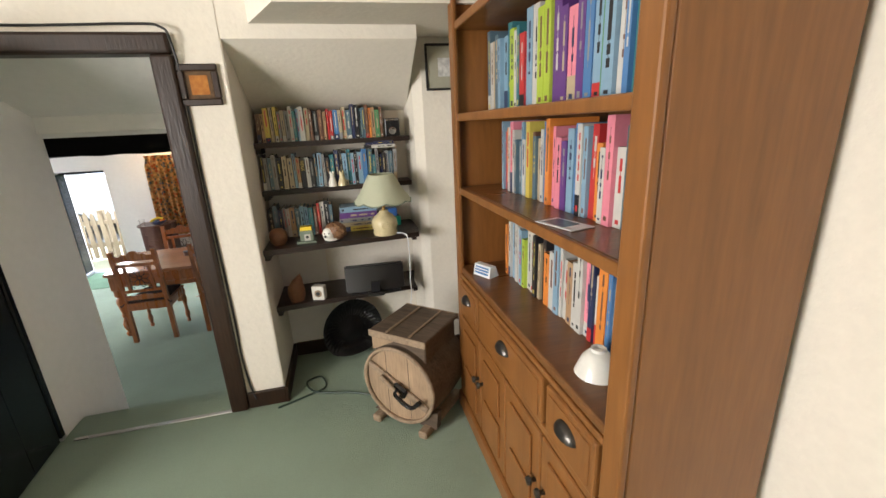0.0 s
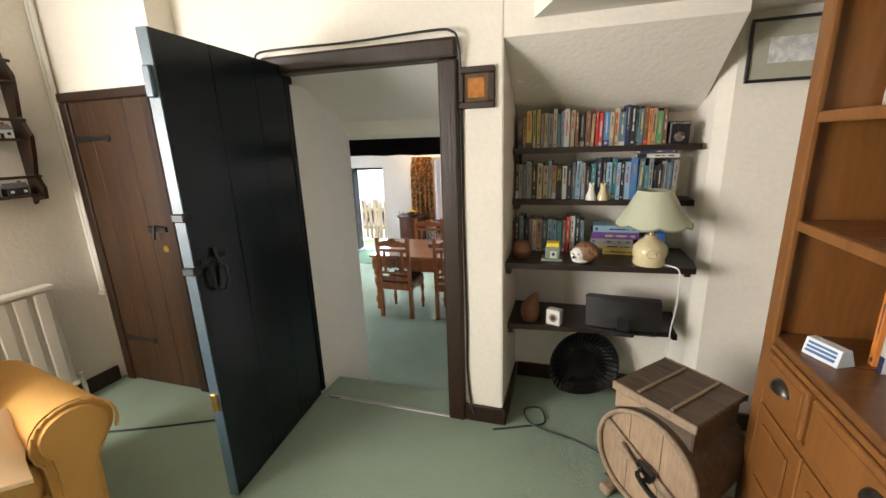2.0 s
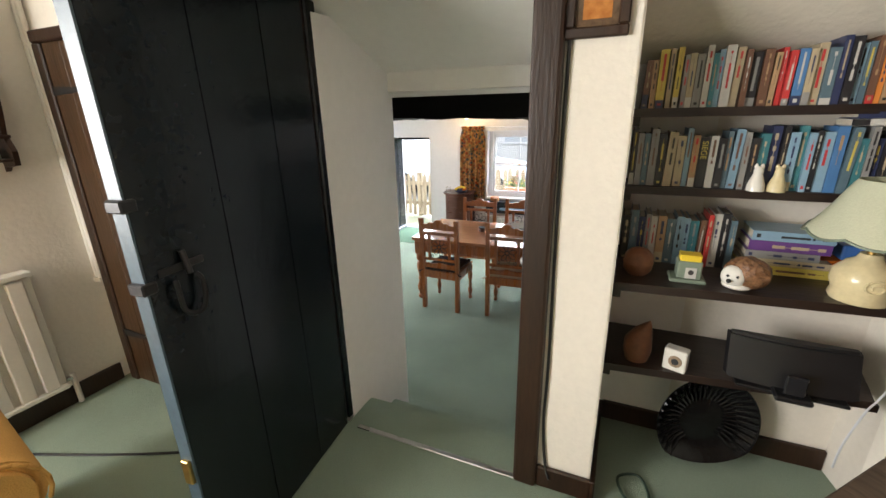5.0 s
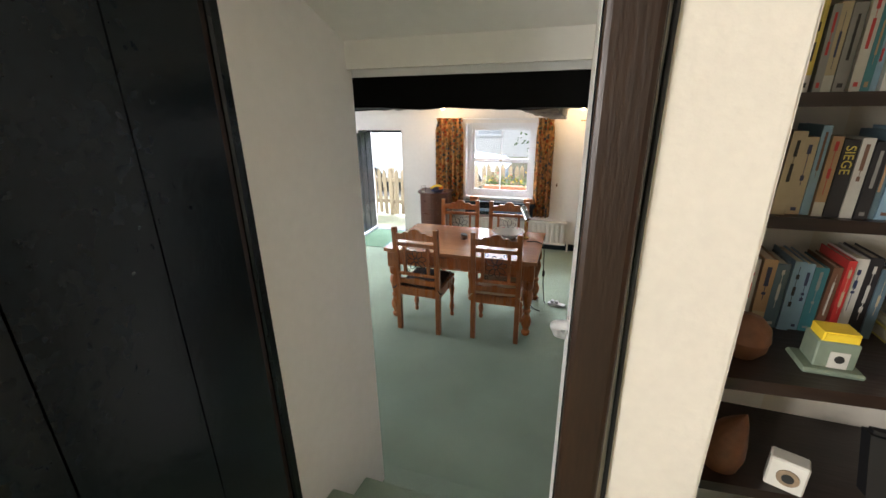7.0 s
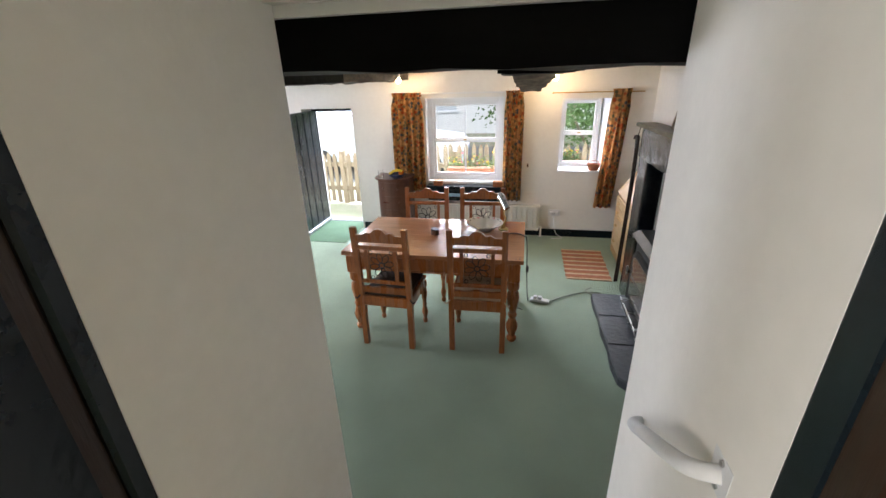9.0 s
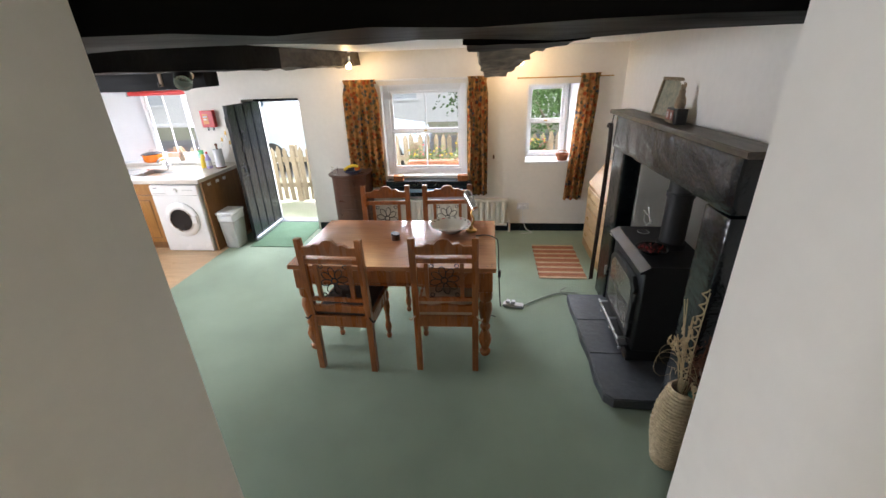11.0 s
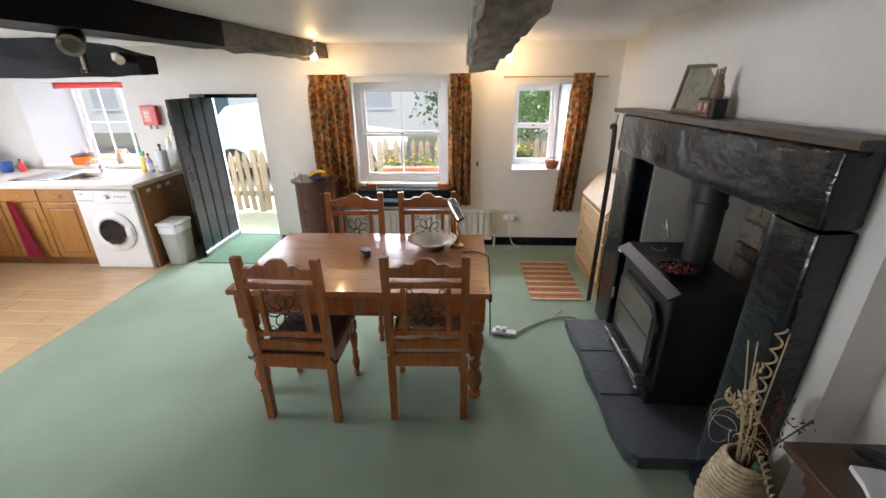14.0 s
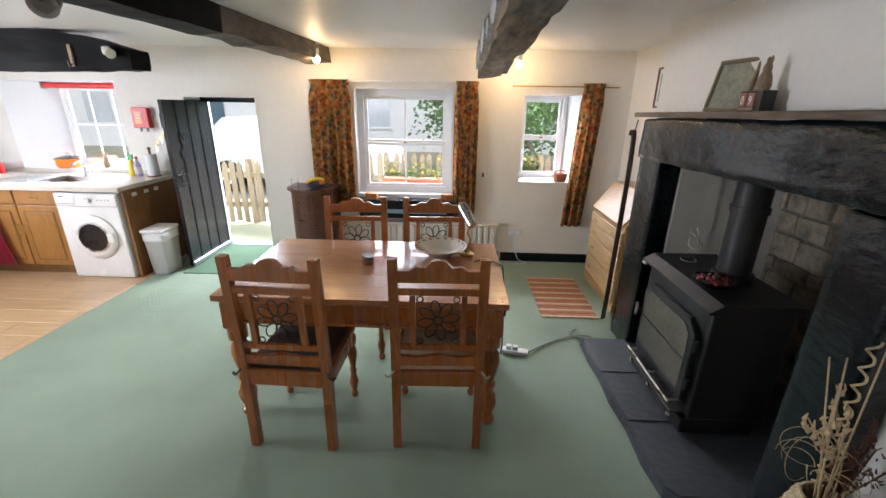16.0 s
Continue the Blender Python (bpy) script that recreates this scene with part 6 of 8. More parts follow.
def console():
    start = made()
    c = thing("console_table", "dark oak console table against the wall", "table", pose(0.08, 3.3, 0))
    W, D, H = 0.75, 0.385, 0.78
    part("top", box((-0.02, -0.02, H - 0.03), (D, W, H), 0.006, 2), "darkoak", c)
    part("apron", box((0.03, 0.03, H - 0.12), (0.05, W - 0.05, H - 0.031), 0.003), "darkoak", c)
    part("apron", box((0.05, W - 0.07, H - 0.12), (D - 0.05, W - 0.05, H - 0.031), 0.003), "darkoak", c)
    for y in (0.04, W - 0.06):
        part("trestle", slab([(0.0, 0), (D - 0.04, 0), (D - 0.05, 0.05), (0.3, 0.3), (0.3, H - 0.12), (0.06, H - 0.12), (0.08, 0.3), (0.0, 0.05)], 0.035, "y", y - 0.018), "darkoak", c)
    part("stretcher", box((0.16, 0.06, 0.2), (0.2, W - 0.08, 0.26), 0.004), "darkoak", c)
    part("lower_shelf", box((0.04, 0.06, 0.12), (D - 0.06, W - 0.08, 0.14), 0.003), "darkoak", c)
    bm = box((-0.055, -0.08, 0), (0.055, 0.08, 0.016))
    bmesh.ops.subdivide_edges(bm, edges=list(bm.edges), cuts=4, use_grid_fill=True)
    roughen(bm, 0.008, 14)
    for v in bm.verts:
        v.co.z = max(v.co.z, 0.0005)
    solo("tissue_packet", bm, "paper", "crumpled white plastic packet on the console", "packet", pose(0.2, 3.86, H + 0.001, 0, 0, -18), True)
    b = thing("black_bag", "crumpled black camera bag with strap", "bag", pose(0.36, 3.8, H + 0.001))
    bm = ball((0, 0, 0.055), 0.11, (1.0, 1.3, 0.55), 18)
    roughen(bm, 0.02, 14)
    for v in bm.verts:
        v.co.z = max(v.co.z, 0.0)
    part("body", bm, "bagcloth", b, "", True)
    part("strap", tube(smooth_path([(-0.05, 0.1, 0.04), (-0.1, 0.17, 0.01), (-0.14, 0.2, 0.03), (-0.13, 0.16, 0.055), (-0.08, 0.1, 0.06)], 6), 0.009, 6), "bagcloth", b, "", True)
    bm = box((-0.09, -0.06, 0), (0.09, 0.06, 0.003))
    solo("green_folder", bm, "green", "bright green card folder on the console", "folder", pose(0.4, 3.56, H + 0.001, 0, 0, 25))
    bm = lathe([(0, 0), (0.05, 0.01), (0.06, 0.03), (0.045, 0.05), (0, 0.055)], 18)
    solo("cream_pouch", bm, "seatpad", "small cream cloth pouch on the console", "pouch", pose(0.26, 3.42, H + 0.001), True)
    settle(pose(-0.13, -0.25, 0), start)
    bn = thing("side_table", "golden pine side table by the passage", "table", pose(-3.18, 2.9, 0))
    part("top", box((0, 0, 0.73), (0.99, 0.53, 0.76), 0.006, 2), "pine", bn)
    for x in (0.05, 0.9):
        for y in (0.05, 0.44):
            part("leg", box((x, y, 0), (x + 0.045, y + 0.045, 0.73), 0.004), "pine", bn)
    part("apron", box((0.06, 0.455, 0.64), (0.93, 0.475, 0.729), 0.003), "pine", bn)
    part("apron", box((0.915, 0.09, 0.64), (0.935, 0.45, 0.729), 0.003), "pine", bn)


M["darkoak"] = mat("dark brown oak", (0.09, 0.04, 0.02), 0.4, vary=0.25, scale=4, bump=0.1, fine=22, stretch=(4, 0.6, 4))
M["bagcloth"] = mat("black bag cloth", (0.012, 0.012, 0.014), 0.7, vary=0.2, bump=0.3, fine=120)
console()


def grab_handle():
    g = thing("grab_rail", "white moulded grab handle on the passage wall", "handle")
    a, b = Vector((-0.645, 2.382, 1.504)), Vector((-0.636, 2.694, 1.289))
    for p in (a, b):
        part("plate", box((p.x - 0.008, p.y - 0.03, p.z - 0.035), (p.x - 0.0005, p.y + 0.03, p.z + 0.035), 0.003), "paper", g)
        for s in (-0.022, 0.022):
            part("screw", cyl((p.x - 0.008, p.y, p.z + s), (p.x - 0.011, p.y, p.z + s), 0.005), "steel", g)
    o = Vector((-0.045, 0, 0))
    pts = smooth_path([a + Vector((-0.004, 0, 0)), a + o * 0.7 + (b - a) * 0.04, a + o + (b - a) * 0.15, (a + b) / 2 + o, b + o - (b - a) * 0.15, b + o * 0.7 - (b - a) * 0.04, b + Vector((-0.004, 0, 0))], 6)
    part("bar", tube(pts, 0.014, 12), "paper", g, "", True)


grab_handle()

# ---- windows of the front wall ----
def window(name, hole, y, label, cols, rows, frame=0.05, sash=True):
    x0, x1, z0, z1 = hole
    w = tagged(new(name), label, "window", "", "structure")
    for a, b in (((x0, z0), (x0 + frame, z1)), ((x1 - frame, z0), (x1, z1)), ((x0 + frame, z1 - frame), (x1 - frame, z1)), ((x0 + frame, z0), (x1 - frame, z0 + frame))):
        part("frame_side", box((a[0], y, a[1]), (b[0], y + 0.06, b[1]), 0.004), "whitepaint", w)
    ix0, ix1, iz0, iz1 = x0 + frame, x1 - frame, z0 + frame, z1 - frame
    zm = (iz0 + iz1) / 2
    bars = 0.035
    halves = ((iz0, zm, 0.0), (zm, iz1, 0.022)) if sash else ((iz0, iz1, 0.0),)
    for a, b, off in halves:
        for p, q in (((ix0, a), (ix0 + bars, b)), ((ix1 - bars, a), (ix1, b)), ((ix0 + bars, b - 0.028), (ix1 - bars, b)), ((ix0 + bars, a), (ix1 - bars, a + 0.028))):
            part("sash_bar", box((p[0], y + 0.008 + off, p[1]), (q[0], y + 0.03 + off, q[1]), 0.003), "whitepaint", w)
        for i in range(1, cols):
            x = ix0 + (ix1 - ix0) * i / cols
            part("glazing_bar", box((x - 0.009, y + 0.012 + off, a + 0.028), (x + 0.009, y + 0.026 + off, b - 0.028), 0.002), "whitepaint", w)
        for i in range(1, rows):
            z = a + (b - a) * i / rows
            part("glazing_bar", box((ix0 + bars, y + 0.013 + off, z - 0.009), (ix1 - bars, y + 0.025 + off, z + 0.009), 0.002), "whitepaint", w)
        pane = part("pane", box((ix0 + 0.02, y + 0.018 + off, a + 0.015), (ix1 - 0.02, y + 0.021 + off, b - 0.015)), "glass", w)
        pane.visible_shadow = False
    if sash:
        part("catch", box(((ix0 + ix1) / 2 - 0.02, y - 0.004, zm - 0.004), ((ix0 + ix1) / 2 + 0.02, y + 0.01, zm + 0.012), 0.003), "brass", w)
    return w


def linings():
    # white painted linings inside each opening
    for (x0, x1, z0, z1), d, nm in ((W1, 0.14, "large"), (W2, 0.34, "small"), (KW, 0.34, "kitchen")):
        t = 0.008
        structure("trim_lining_left_" + nm, box((x0, FW - 0.003, z0), (x0 + t, FW + d, z1)), "reveal", "white painted window reveal", "window reveal")
        structure("trim_lining_right_" + nm, box((x1 - t, FW - 0.003, z0), (x1, FW + d, z1)), "reveal", "white painted window reveal", "window reveal")
        structure("trim_lining_top_" + nm, box((x0 + t, FW - 0.003, z1 - t), (x1 - t, FW + d, z1)), "reveal", "white painted window reveal", "window reveal")
        structure("trim_sill_" + nm, box((x0 - 0.0, FW - 0.012, z0), (x1, FW + d, z0 + 0.02), 0.003), "reveal", "white painted window sill", "window sill")


linings()
window("window_1", (W1[0] + 0.008, W1[1] - 0.008, W1[2] + 0.02, W1[3] - 0.008), FW + 0.1, "white sash window with two panes", 2, 1, 0.07)
window("window_2", (W2[0] + 0.008, W2[1] - 0.1, W2[2] + 0.02, W2[3] - 0.008), FW + 0.3, "small white sash window in a deep reveal", 1, 1, 0.04)
bm = slab([(W2[1] - 0.008, FW), (W2[1] - 0.008, FW + 0.36), (W2[1] - 0.1, FW + 0.36)], W2[3] - W2[2] - 0.03, "z", W2[2] + 0.02)
structure("trim_splay", bm, "reveal", "white splayed window reveal", "window reveal")
window("window_3", (KW[0] + 0.35, KW[1] - 0.008, KW[2] + 0.02, KW[3] - 0.008), FW + 0.3, "white kitchen casement window", 3, 2, 0.045, False)
bm = slab([(KW[0] + 0.008, FW), (KW[0] + 0.35, FW + 0.36), (KW[0] + 0.008, FW + 0.36)], KW[3] - KW[2] - 0.03, "z", KW[2] + 0.02)
structure("trim_kitchen_splay", bm, "reveal", "white splayed kitchen window reveal", "window reveal")


def curtain(x0, x1, z0, z1, folds, label, flare=0.0):
    c = thing("curtain", label, "curtain", None, "floral curtains")
    bm = bmesh.new()
    nx, nz = folds * 10, 22
    grid = []
    for j in range(nz + 1):
        v = j / nz
        row = []
        for i in range(nx + 1):
            u = i / nx
            neck = 1 - 0.16 * math.exp(-((v - 0.955) / 0.05) ** 2) - 0.12 * (1 - v) * flare
            x = (x0 + x1) / 2 + (u - 0.5) * (x1 - x0) * neck - flare * 0.14 * (1 - v)
            amp = 0.03 * (0.45 + 0.55 * (1 - v))
            y = FW - 0.065 - amp * math.sin(u * folds * 2 * math.pi + 0.5 * math.sin(v * 5)) - 0.012 * math.sin(u * 17 + v * 3)
            row.append(bm.verts.new((x, y, z0 + (z1 - z0) * v)))
        grid.append(row)
    for a, b in zip(grid, grid[1:]):
        for i in range(nx):
            bm.faces.new((a[i], a[i + 1], b[i + 1], b[i]))
    bmesh.ops.solidify(bm, geom=list(bm.faces), thickness=0.004)
    part("cloth", bm, "curtain", c, "", True)
    part("heading_tape", box((x0 + 0.02, FW - 0.04, z1 - 0.05), (x1 - 0.02, FW - 0.034, z1 - 0.02)), "curtain", c)


# the unseen side window that lights the kitchen end
window_4 = tagged(new("window_4"), "plain white side window of the kitchen", "window", "", "structure")
for a, b in (((3.9, 1.0), (3.95, 1.9)), ((5.25, 1.0), (5.3, 1.9)), ((3.95, 1.0), (5.25, 1.05)), ((3.95, 1.85), (5.25, 1.9))):
    part("frame_side", box((-6.99, a[0], a[1]), (-6.94, b[0], b[1]), 0.003), "whitepaint", window_4)
curtain(-2.71, -2.28, 0.6, 1.88, 5, "drawn-back floral curtain beside the sash window")
curtain(-1.24, -1.0, 0.5, 1.88, 4, "drawn-back floral curtain beside the sash window")
curtain(0.0, 0.23, 0.44, 1.875, 3, "drawn-back floral curtain beside the small window", 0.55)


def rods():
    r = thing("curtain_rod", "thin white curtain rail over the sash window", "curtain rail")
    part("rail", box((-2.72, FW - 0.045, 1.855), (-0.98, FW - 0.03, 1.875), 0.003), "whitepaint", r)
    for x in (-2.66, -1.75, -1.02):
        part("bracket", box((x - 0.01, FW - 0.03, 1.85), (x + 0.01, FW - 0.001, 1.88)), "whitepaint", r)
    r = thing("curtain_rod", "thin brass curtain rod over the small window", "curtain rail")
    part("rod", cyl((-0.66, FW - 0.05, 1.843), (0.36, FW - 0.05, 1.84), 0.006), "brass", r)
    for x in (-0.64, 0.28):
        part("bracket", cyl((x, FW - 0.05, 1.842), (x, FW - 0.001, 1.842), 0.004), "brass", r)
    part("finial", ball((-0.668, FW - 0.05, 1.843), 0.01, seg=10), "brass", r)


rods()


# ---- front door ----
def front_door():
    f = tagged(new("door_3"), "dark frame of the open front door", "door frame", "", "structure")
    x0, x1, z1 = DOOR[0], DOOR[1], DOOR[3]
    y = FW + 0.27
    part("jamb", box((x0 + 0.001, y, 0), (x0 + 0.045, y + 0.07, z1 - 0.001), 0.004), "black", f)
    part("jamb", box((x1 - 0.03, y, 0), (x1 - 0.001, y + 0.07, z1 - 0.001), 0.004), "whitepaint", f)
    part("head", box((x0 + 0.045, y, z1 - 0.05), (x1 - 0.03, y + 0.07, z1 - 0.001), 0.004), "black", f)
    part("threshold", box((x0, y - 0.02, -0.05), (x1, y + 0.14, 0.012), 0.004), "slate", f)
    hinge = Vector((-3.985, FW + 0.265))
    end = Vector((-3.97, 6.885))
    d = end - hinge
    leaf = thing("front_door", "black gloss plank door standing wide open inwards", "door", pose(hinge.x, hinge.y, 0.012, 0, 0, math.degrees(math.atan2(d.y, d.x))))
    w = d.length
    xs = [w * i / 4 for i in range(5)]
    for a, b in zip(xs, xs[1:]):
        part("plank", box((a + 0.006, -0.018, 0), (b - 0.006, 0.02, 1.655), 0.003), "blackgloss", leaf)
        if b < w:
            part("cover_strip", box((b - 0.012, 0.0, 0), (b + 0.012, 0.026, 1.655), 0.004), "black", leaf)
    for z in (0.1, 1.4):
        part("ledge", box((0.03, -0.045, z), (w - 0.03, -0.019, z + 0.13), 0.005), "black", leaf)
    part("kick_bar", box((0.0, 0.02, 0.0), (w, 0.045, 0.05), 0.005), "steel2", leaf, "pale metal weather bar")
    part("ring_knocker", tube([(w - 0.2 + 0.035 * math.cos(a), 0.034, 1.3 + 0.05 * math.sin(a)) for a in [2 * math.pi * i / 24 for i in range(24)]], 0.005, 6, closed=True), "iron", leaf, "", True)
    part("latch_plate", box((w - 0.13, 0.021, 0.87), (w - 0.09, 0.026, 0.98), 0.002), "iron", leaf)
    part("pull_handle", tube(smooth_path([(w - 0.11, 0.026, 0.96), (w - 0.11, 0.065, 0.95), (w - 0.11, 0.07, 0.9), (w - 0.11, 0.065, 0.84), (w - 0.11, 0.026, 0.83)], 5), 0.007, 8), "iron", leaf, "", True)
    part("latch_bar", box((w - 0.15, 0.027, 0.945), (w - 0.02, 0.034, 0.958), 0.002), "iron", leaf)
    part("key_tag", box((w - 0.17, 0.027, 1.1), (w - 0.15, 0.032, 1.18), 0.003), "iron", leaf)
    m = thing("door_mat", "bright green matting inside the front door", "mat")
    part("matting", box((-3.96, 6.72, 0.0), (-3.31, FW + 0.25, 0.008), 0.003), "mat_green", m)
    structure("trim_door_lining", box((x1 - 0.008, FW - 0.003, 0.001), (x1 + 0.0, FW + 0.268, z1)), "wall", "white plastered door reveal", "door reveal")


M["blackgloss"] = mat("high gloss black paint", (0.02, 0.022, 0.026), 0.2, vary=0.15, scale=4, bump=0.05, fine=20)
M["steel2"] = mat("pale worn metal", (0.45, 0.47, 0.52), 0.35, metal=0.7, vary=0.1, bump=0.05)
front_door()


# ---- kitchen ----
def kitchen():
    fy = 6.6
    wt = thing("worktop", "cream laminate worktop with a sink cut-out", "worktop")
    sx0, sx1, sy0, sy1 = -5.75, -4.78, 6.72, 7.12
    for a, b in (((-6.85, 6.56), (sx0, FW - 0.001)), ((sx1, 6.56), (-4.29, FW - 0.001)), ((sx0, 6.56), (sx1, sy0)), ((sx0, sy1), (sx1, FW - 0.001)), ((-6.85, 4.6), (-6.22, 6.56))):
        part("slab", box((a[0], a[1], 0.86), (b[0], b[1], 0.9)), "worktop", wt)
    part("front_edge", box((-6.22, 6.548, 0.858), (-4.285, 6.56, 0.902), 0.005, 2), "worktop", wt)
    part("upstand", box((-6.8, FW - 0.015, 0.9), (-4.3, FW - 0.0015, 0.935), 0.003), "worktop", wt)
    s = thing("sink", "stainless steel sink with drainer", "sink")
    part("drainer", box((sx0 + 0.001, sy0 + 0.001, 0.886), (-5.3, sy1 - 0.001, 0.905), 0.004), "steel", s)
    for i in range(7):
        part("drainer_rib", box((sx0 + 0.05, sy0 + 0.05 + i * 0.045, 0.905), (-5.33, sy0 + 0.062 + i * 0.045, 0.908), 0.001), "steel", s)
    for a, b in (((-5.3, sy0 + 0.001), (-5.26, sy1 - 0.001)), ((sx1 - 0.03, sy0 + 0.001), (sx1 - 0.001, sy1 - 0.001)), ((-5.26, sy0 + 0.001), (sx1 - 0.03, sy0 + 0.03)), ((-5.26, sy1 - 0.03), (sx1 - 0.03, sy1 - 0.001))):
        part("rim", box((a[0], a[1], 0.88), (b[0], b[1], 0.905)), "steel", s)
    for a, b in (((-5.26, sy0 + 0.03, 0.73), (sx1 - 0.03, sy1 - 0.03, 0.74)), ((-5.27, sy0 + 0.02, 0.73), (-5.26, sy1 - 0.02, 0.88)), ((sx1 - 0.03, sy0 + 0.02, 0.73), (sx1 - 0.02, sy1 - 0.02, 0.88)), ((-5.26, sy0 + 0.02, 0.73), (sx1 - 0.03, sy0 + 0.03, 0.88)), ((-5.26, sy1 - 0.03, 0.73), (sx1 - 0.03, sy1 - 0.02, 0.88))):
        part("bowl_side", box(a, b), "steel", s)
    t = thing("mixer_tap", "chrome mixer tap at the sink", "tap", pose(-5.1, 7.15, 0.9005))
    part("body", cyl((0, 0, 0), (0, 0, 0.09), 0.02), "steel", t, "", True)
    part("spout", tube(smooth_path([(0, 0, 0.08), (0, -0.01, 0.13), (0, -0.06, 0.15), (0, -0.13, 0.13), (0, -0.15, 0.1)], 5), 0.011, 10), "steel", t, "", True)
    part("lever", box((-0.01, -0.02, 0.1), (0.01, 0.05, 0.21), 0.006), "steel", t)
    part("cross_bar", cyl((-0.07, 0, 0.05), (0.07, 0, 0.05), 0.013), "steel", t, "", True)
    # base units along the front wall
    def unit(x0, x1, drawers=1):
        u = thing("base_unit", "golden oak kitchen base unit with drawer", "cabinet", None, "kitchen base units")
        part("carcass", box((x0 + 0.002, fy + 0.02, 0.1), (x1 - 0.002, FW - 0.02, 0.858)), "oakdark", u)
        part("plinth", box((x0 + 0.002, fy + 0.06, -0.011), (x1 - 0.002, fy + 0.08, 0.099)), "oakdark", u)
        d = part("drawer_front", box((x0 + 0.006, fy, 0.715), (x1 - 0.006, fy + 0.019, 0.85), 0.006, 2), "oakdoor", u)
        c = (x0 + x1) / 2
        part("drop_handle", tube(smooth_path([(c - 0.035, fy - 0.002, 0.79), (c - 0.03, fy - 0.02, 0.775), (c, fy - 0.024, 0.768), (c + 0.03, fy - 0.02, 0.775), (c + 0.035, fy - 0.002, 0.79)], 4), 0.005, 6), "brass", d, "", True)
        d = part("door", box((x0 + 0.006, fy, 0.105), (x1 - 0.006, fy + 0.019, 0.705), 0.005, 2), "oakdoor", u)
        part("door_field", box((x0 + 0.075, fy - 0.006, 0.17), (x1 - 0.075, fy + 0.002, 0.64), 0.008, 2), "oakdoor", d)
        for a, b in (((x0 + 0.062, 0.158), (x0 + 0.072, 0.652)), ((x1 - 0.072, 0.158), (x1 - 0.062, 0.652)), ((x0 + 0.072, 0.158), (x1 - 0.072, 0.167)), ((x0 + 0.072, 0.643), (x1 - 0.072, 0.652))):
            part("bead", box((a[0], fy - 0.003, a[1]), (b[0], fy + 0.001, b[1])), "oakdark", d)
        hx = x1 - 0.035 if int(x0 * 100) % 2 else x0 + 0.035
        part("handle", tube(smooth_path([(hx, fy - 0.002, 0.52), (hx, fy - 0.024, 0.5), (hx, fy - 0.024, 0.42), (hx, fy - 0.002, 0.4)], 4), 0.005, 6), "brass", d, "", True)
        return u
    unit(-5.36, -4.94)
    unit(-5.79, -5.36)
    unit(-6.22, -5.79)
    # units on the side wall
    for y0, y1 in ((6.1, 6.58), (5.6, 6.1), (5.1, 5.6), (4.6, 5.1)):
        u = thing("base_unit", "golden oak kitchen base unit with drawer", "cabinet", None, "kitchen base units")
        part("carcass", box((-6.84, y0 + 0.002, 0.1), (-6.26, y1 - 0.002, 0.858)), "oakdark", u)
        part("plinth", box((-6.84, y0 + 0.002, -0.011), (-6.3, y1 - 0.002, 0.099)), "oakdark", u)
        d = part("door", box((-6.259, y0 + 0.006, 0.105), (-6.24, y1 - 0.006, 0.705), 0.005, 2), "oakdoor", u)
        part("door_field", box((-6.241, y0 + 0.075, 0.17), (-6.233, y1 - 0.075, 0.64), 0.008, 2), "oakdoor", d)
        part("drawer_front", box((-6.259, y0 + 0.006, 0.715), (-6.24, y1 - 0.006, 0.85), 0.006, 2), "oakdoor", u)
    structure("trim_end_panel", box((-4.31, 6.6, -0.011), (-4.287, FW - 0.002, 0.858)), "oakdark", "oak end panel of the kitchen units", "panel")
    for y in (6.7, 6.86, 7.0):
        solo("label_sticker", box((-4.286, y, 0.79), (-4.284, y + 0.06, 0.825)), "paper", "small white sticker on the oak end panel", "sticker")
    # washing machine
    w = thing("washing_machine", "white front-loading washing machine under the worktop", "washing machine", pose(-4.935, 6.57, -0.011))
    part("cabinet", box((0, 0.012, 0.02), (0.6, 0.58, 0.85), 0.008, 2), "white", w)
    part("front_panel", box((0.004, 0, 0.02), (0.596, 0.012, 0.725), 0.004), "white", w)
    part("control_panel", box((0.004, -0.004, 0.73), (0.596, 0.012, 0.846), 0.005), "white", w)
    part("drawer", box((0.02, -0.007, 0.745), (0.2, -0.003, 0.835), 0.003), "white", w)
    part("drawer_slot", box((0.03, -0.009, 0.75), (0.19, -0.0065, 0.757)), "greyplastic", w)
    k = part("knob", cyl((0.33, -0.003, 0.79), (0.33, -0.03, 0.79), 0.024, 0.021, 24), "white", w, "", True)
    part("pointer", box((0.327, -0.0315, 0.795), (0.333, -0.0295, 0.812)), "greyplastic", k)
    for i in range(4):
        part("button", cyl((0.42 + 0.035 * i, -0.004, 0.79), (0.42 + 0.035 * i, -0.008, 0.79), 0.008), "greyplastic", w)
    part("badge", box((0.05, -0.008, 0.815), (0.1, -0.0065, 0.823)), "c_slate", w)
    dr = part("door", lathe([(0.215, 0), (0.215, 0.012), (0.2, 0.022), (0.15, 0.026), (0.15, 0.0)], 48), "white", w, "", True)
    dr.matrix_local = pose(0.31, -0.0005, 0.43, 90)
    part("chrome_ring", lathe([(0.15, 0.02), (0.15, 0.03), (0.135, 0.032), (0.135, 0.02)], 48), "steel", dr, "", True)
    part("porthole", lathe([(0.0, -0.005), (0.06, 0.002), (0.11, 0.016), (0.134, 0.026)], 40), "darkglass", dr, "dark porthole glass", True)
    part("door_handle", box((0.13, -0.05, 0.01), (0.2, 0.05, 0.034), 0.012, 2), "white", dr)
    part("plinth", box((0.01, 0.02, 0.0), (0.59, 0.05, 0.02)), "white", w)
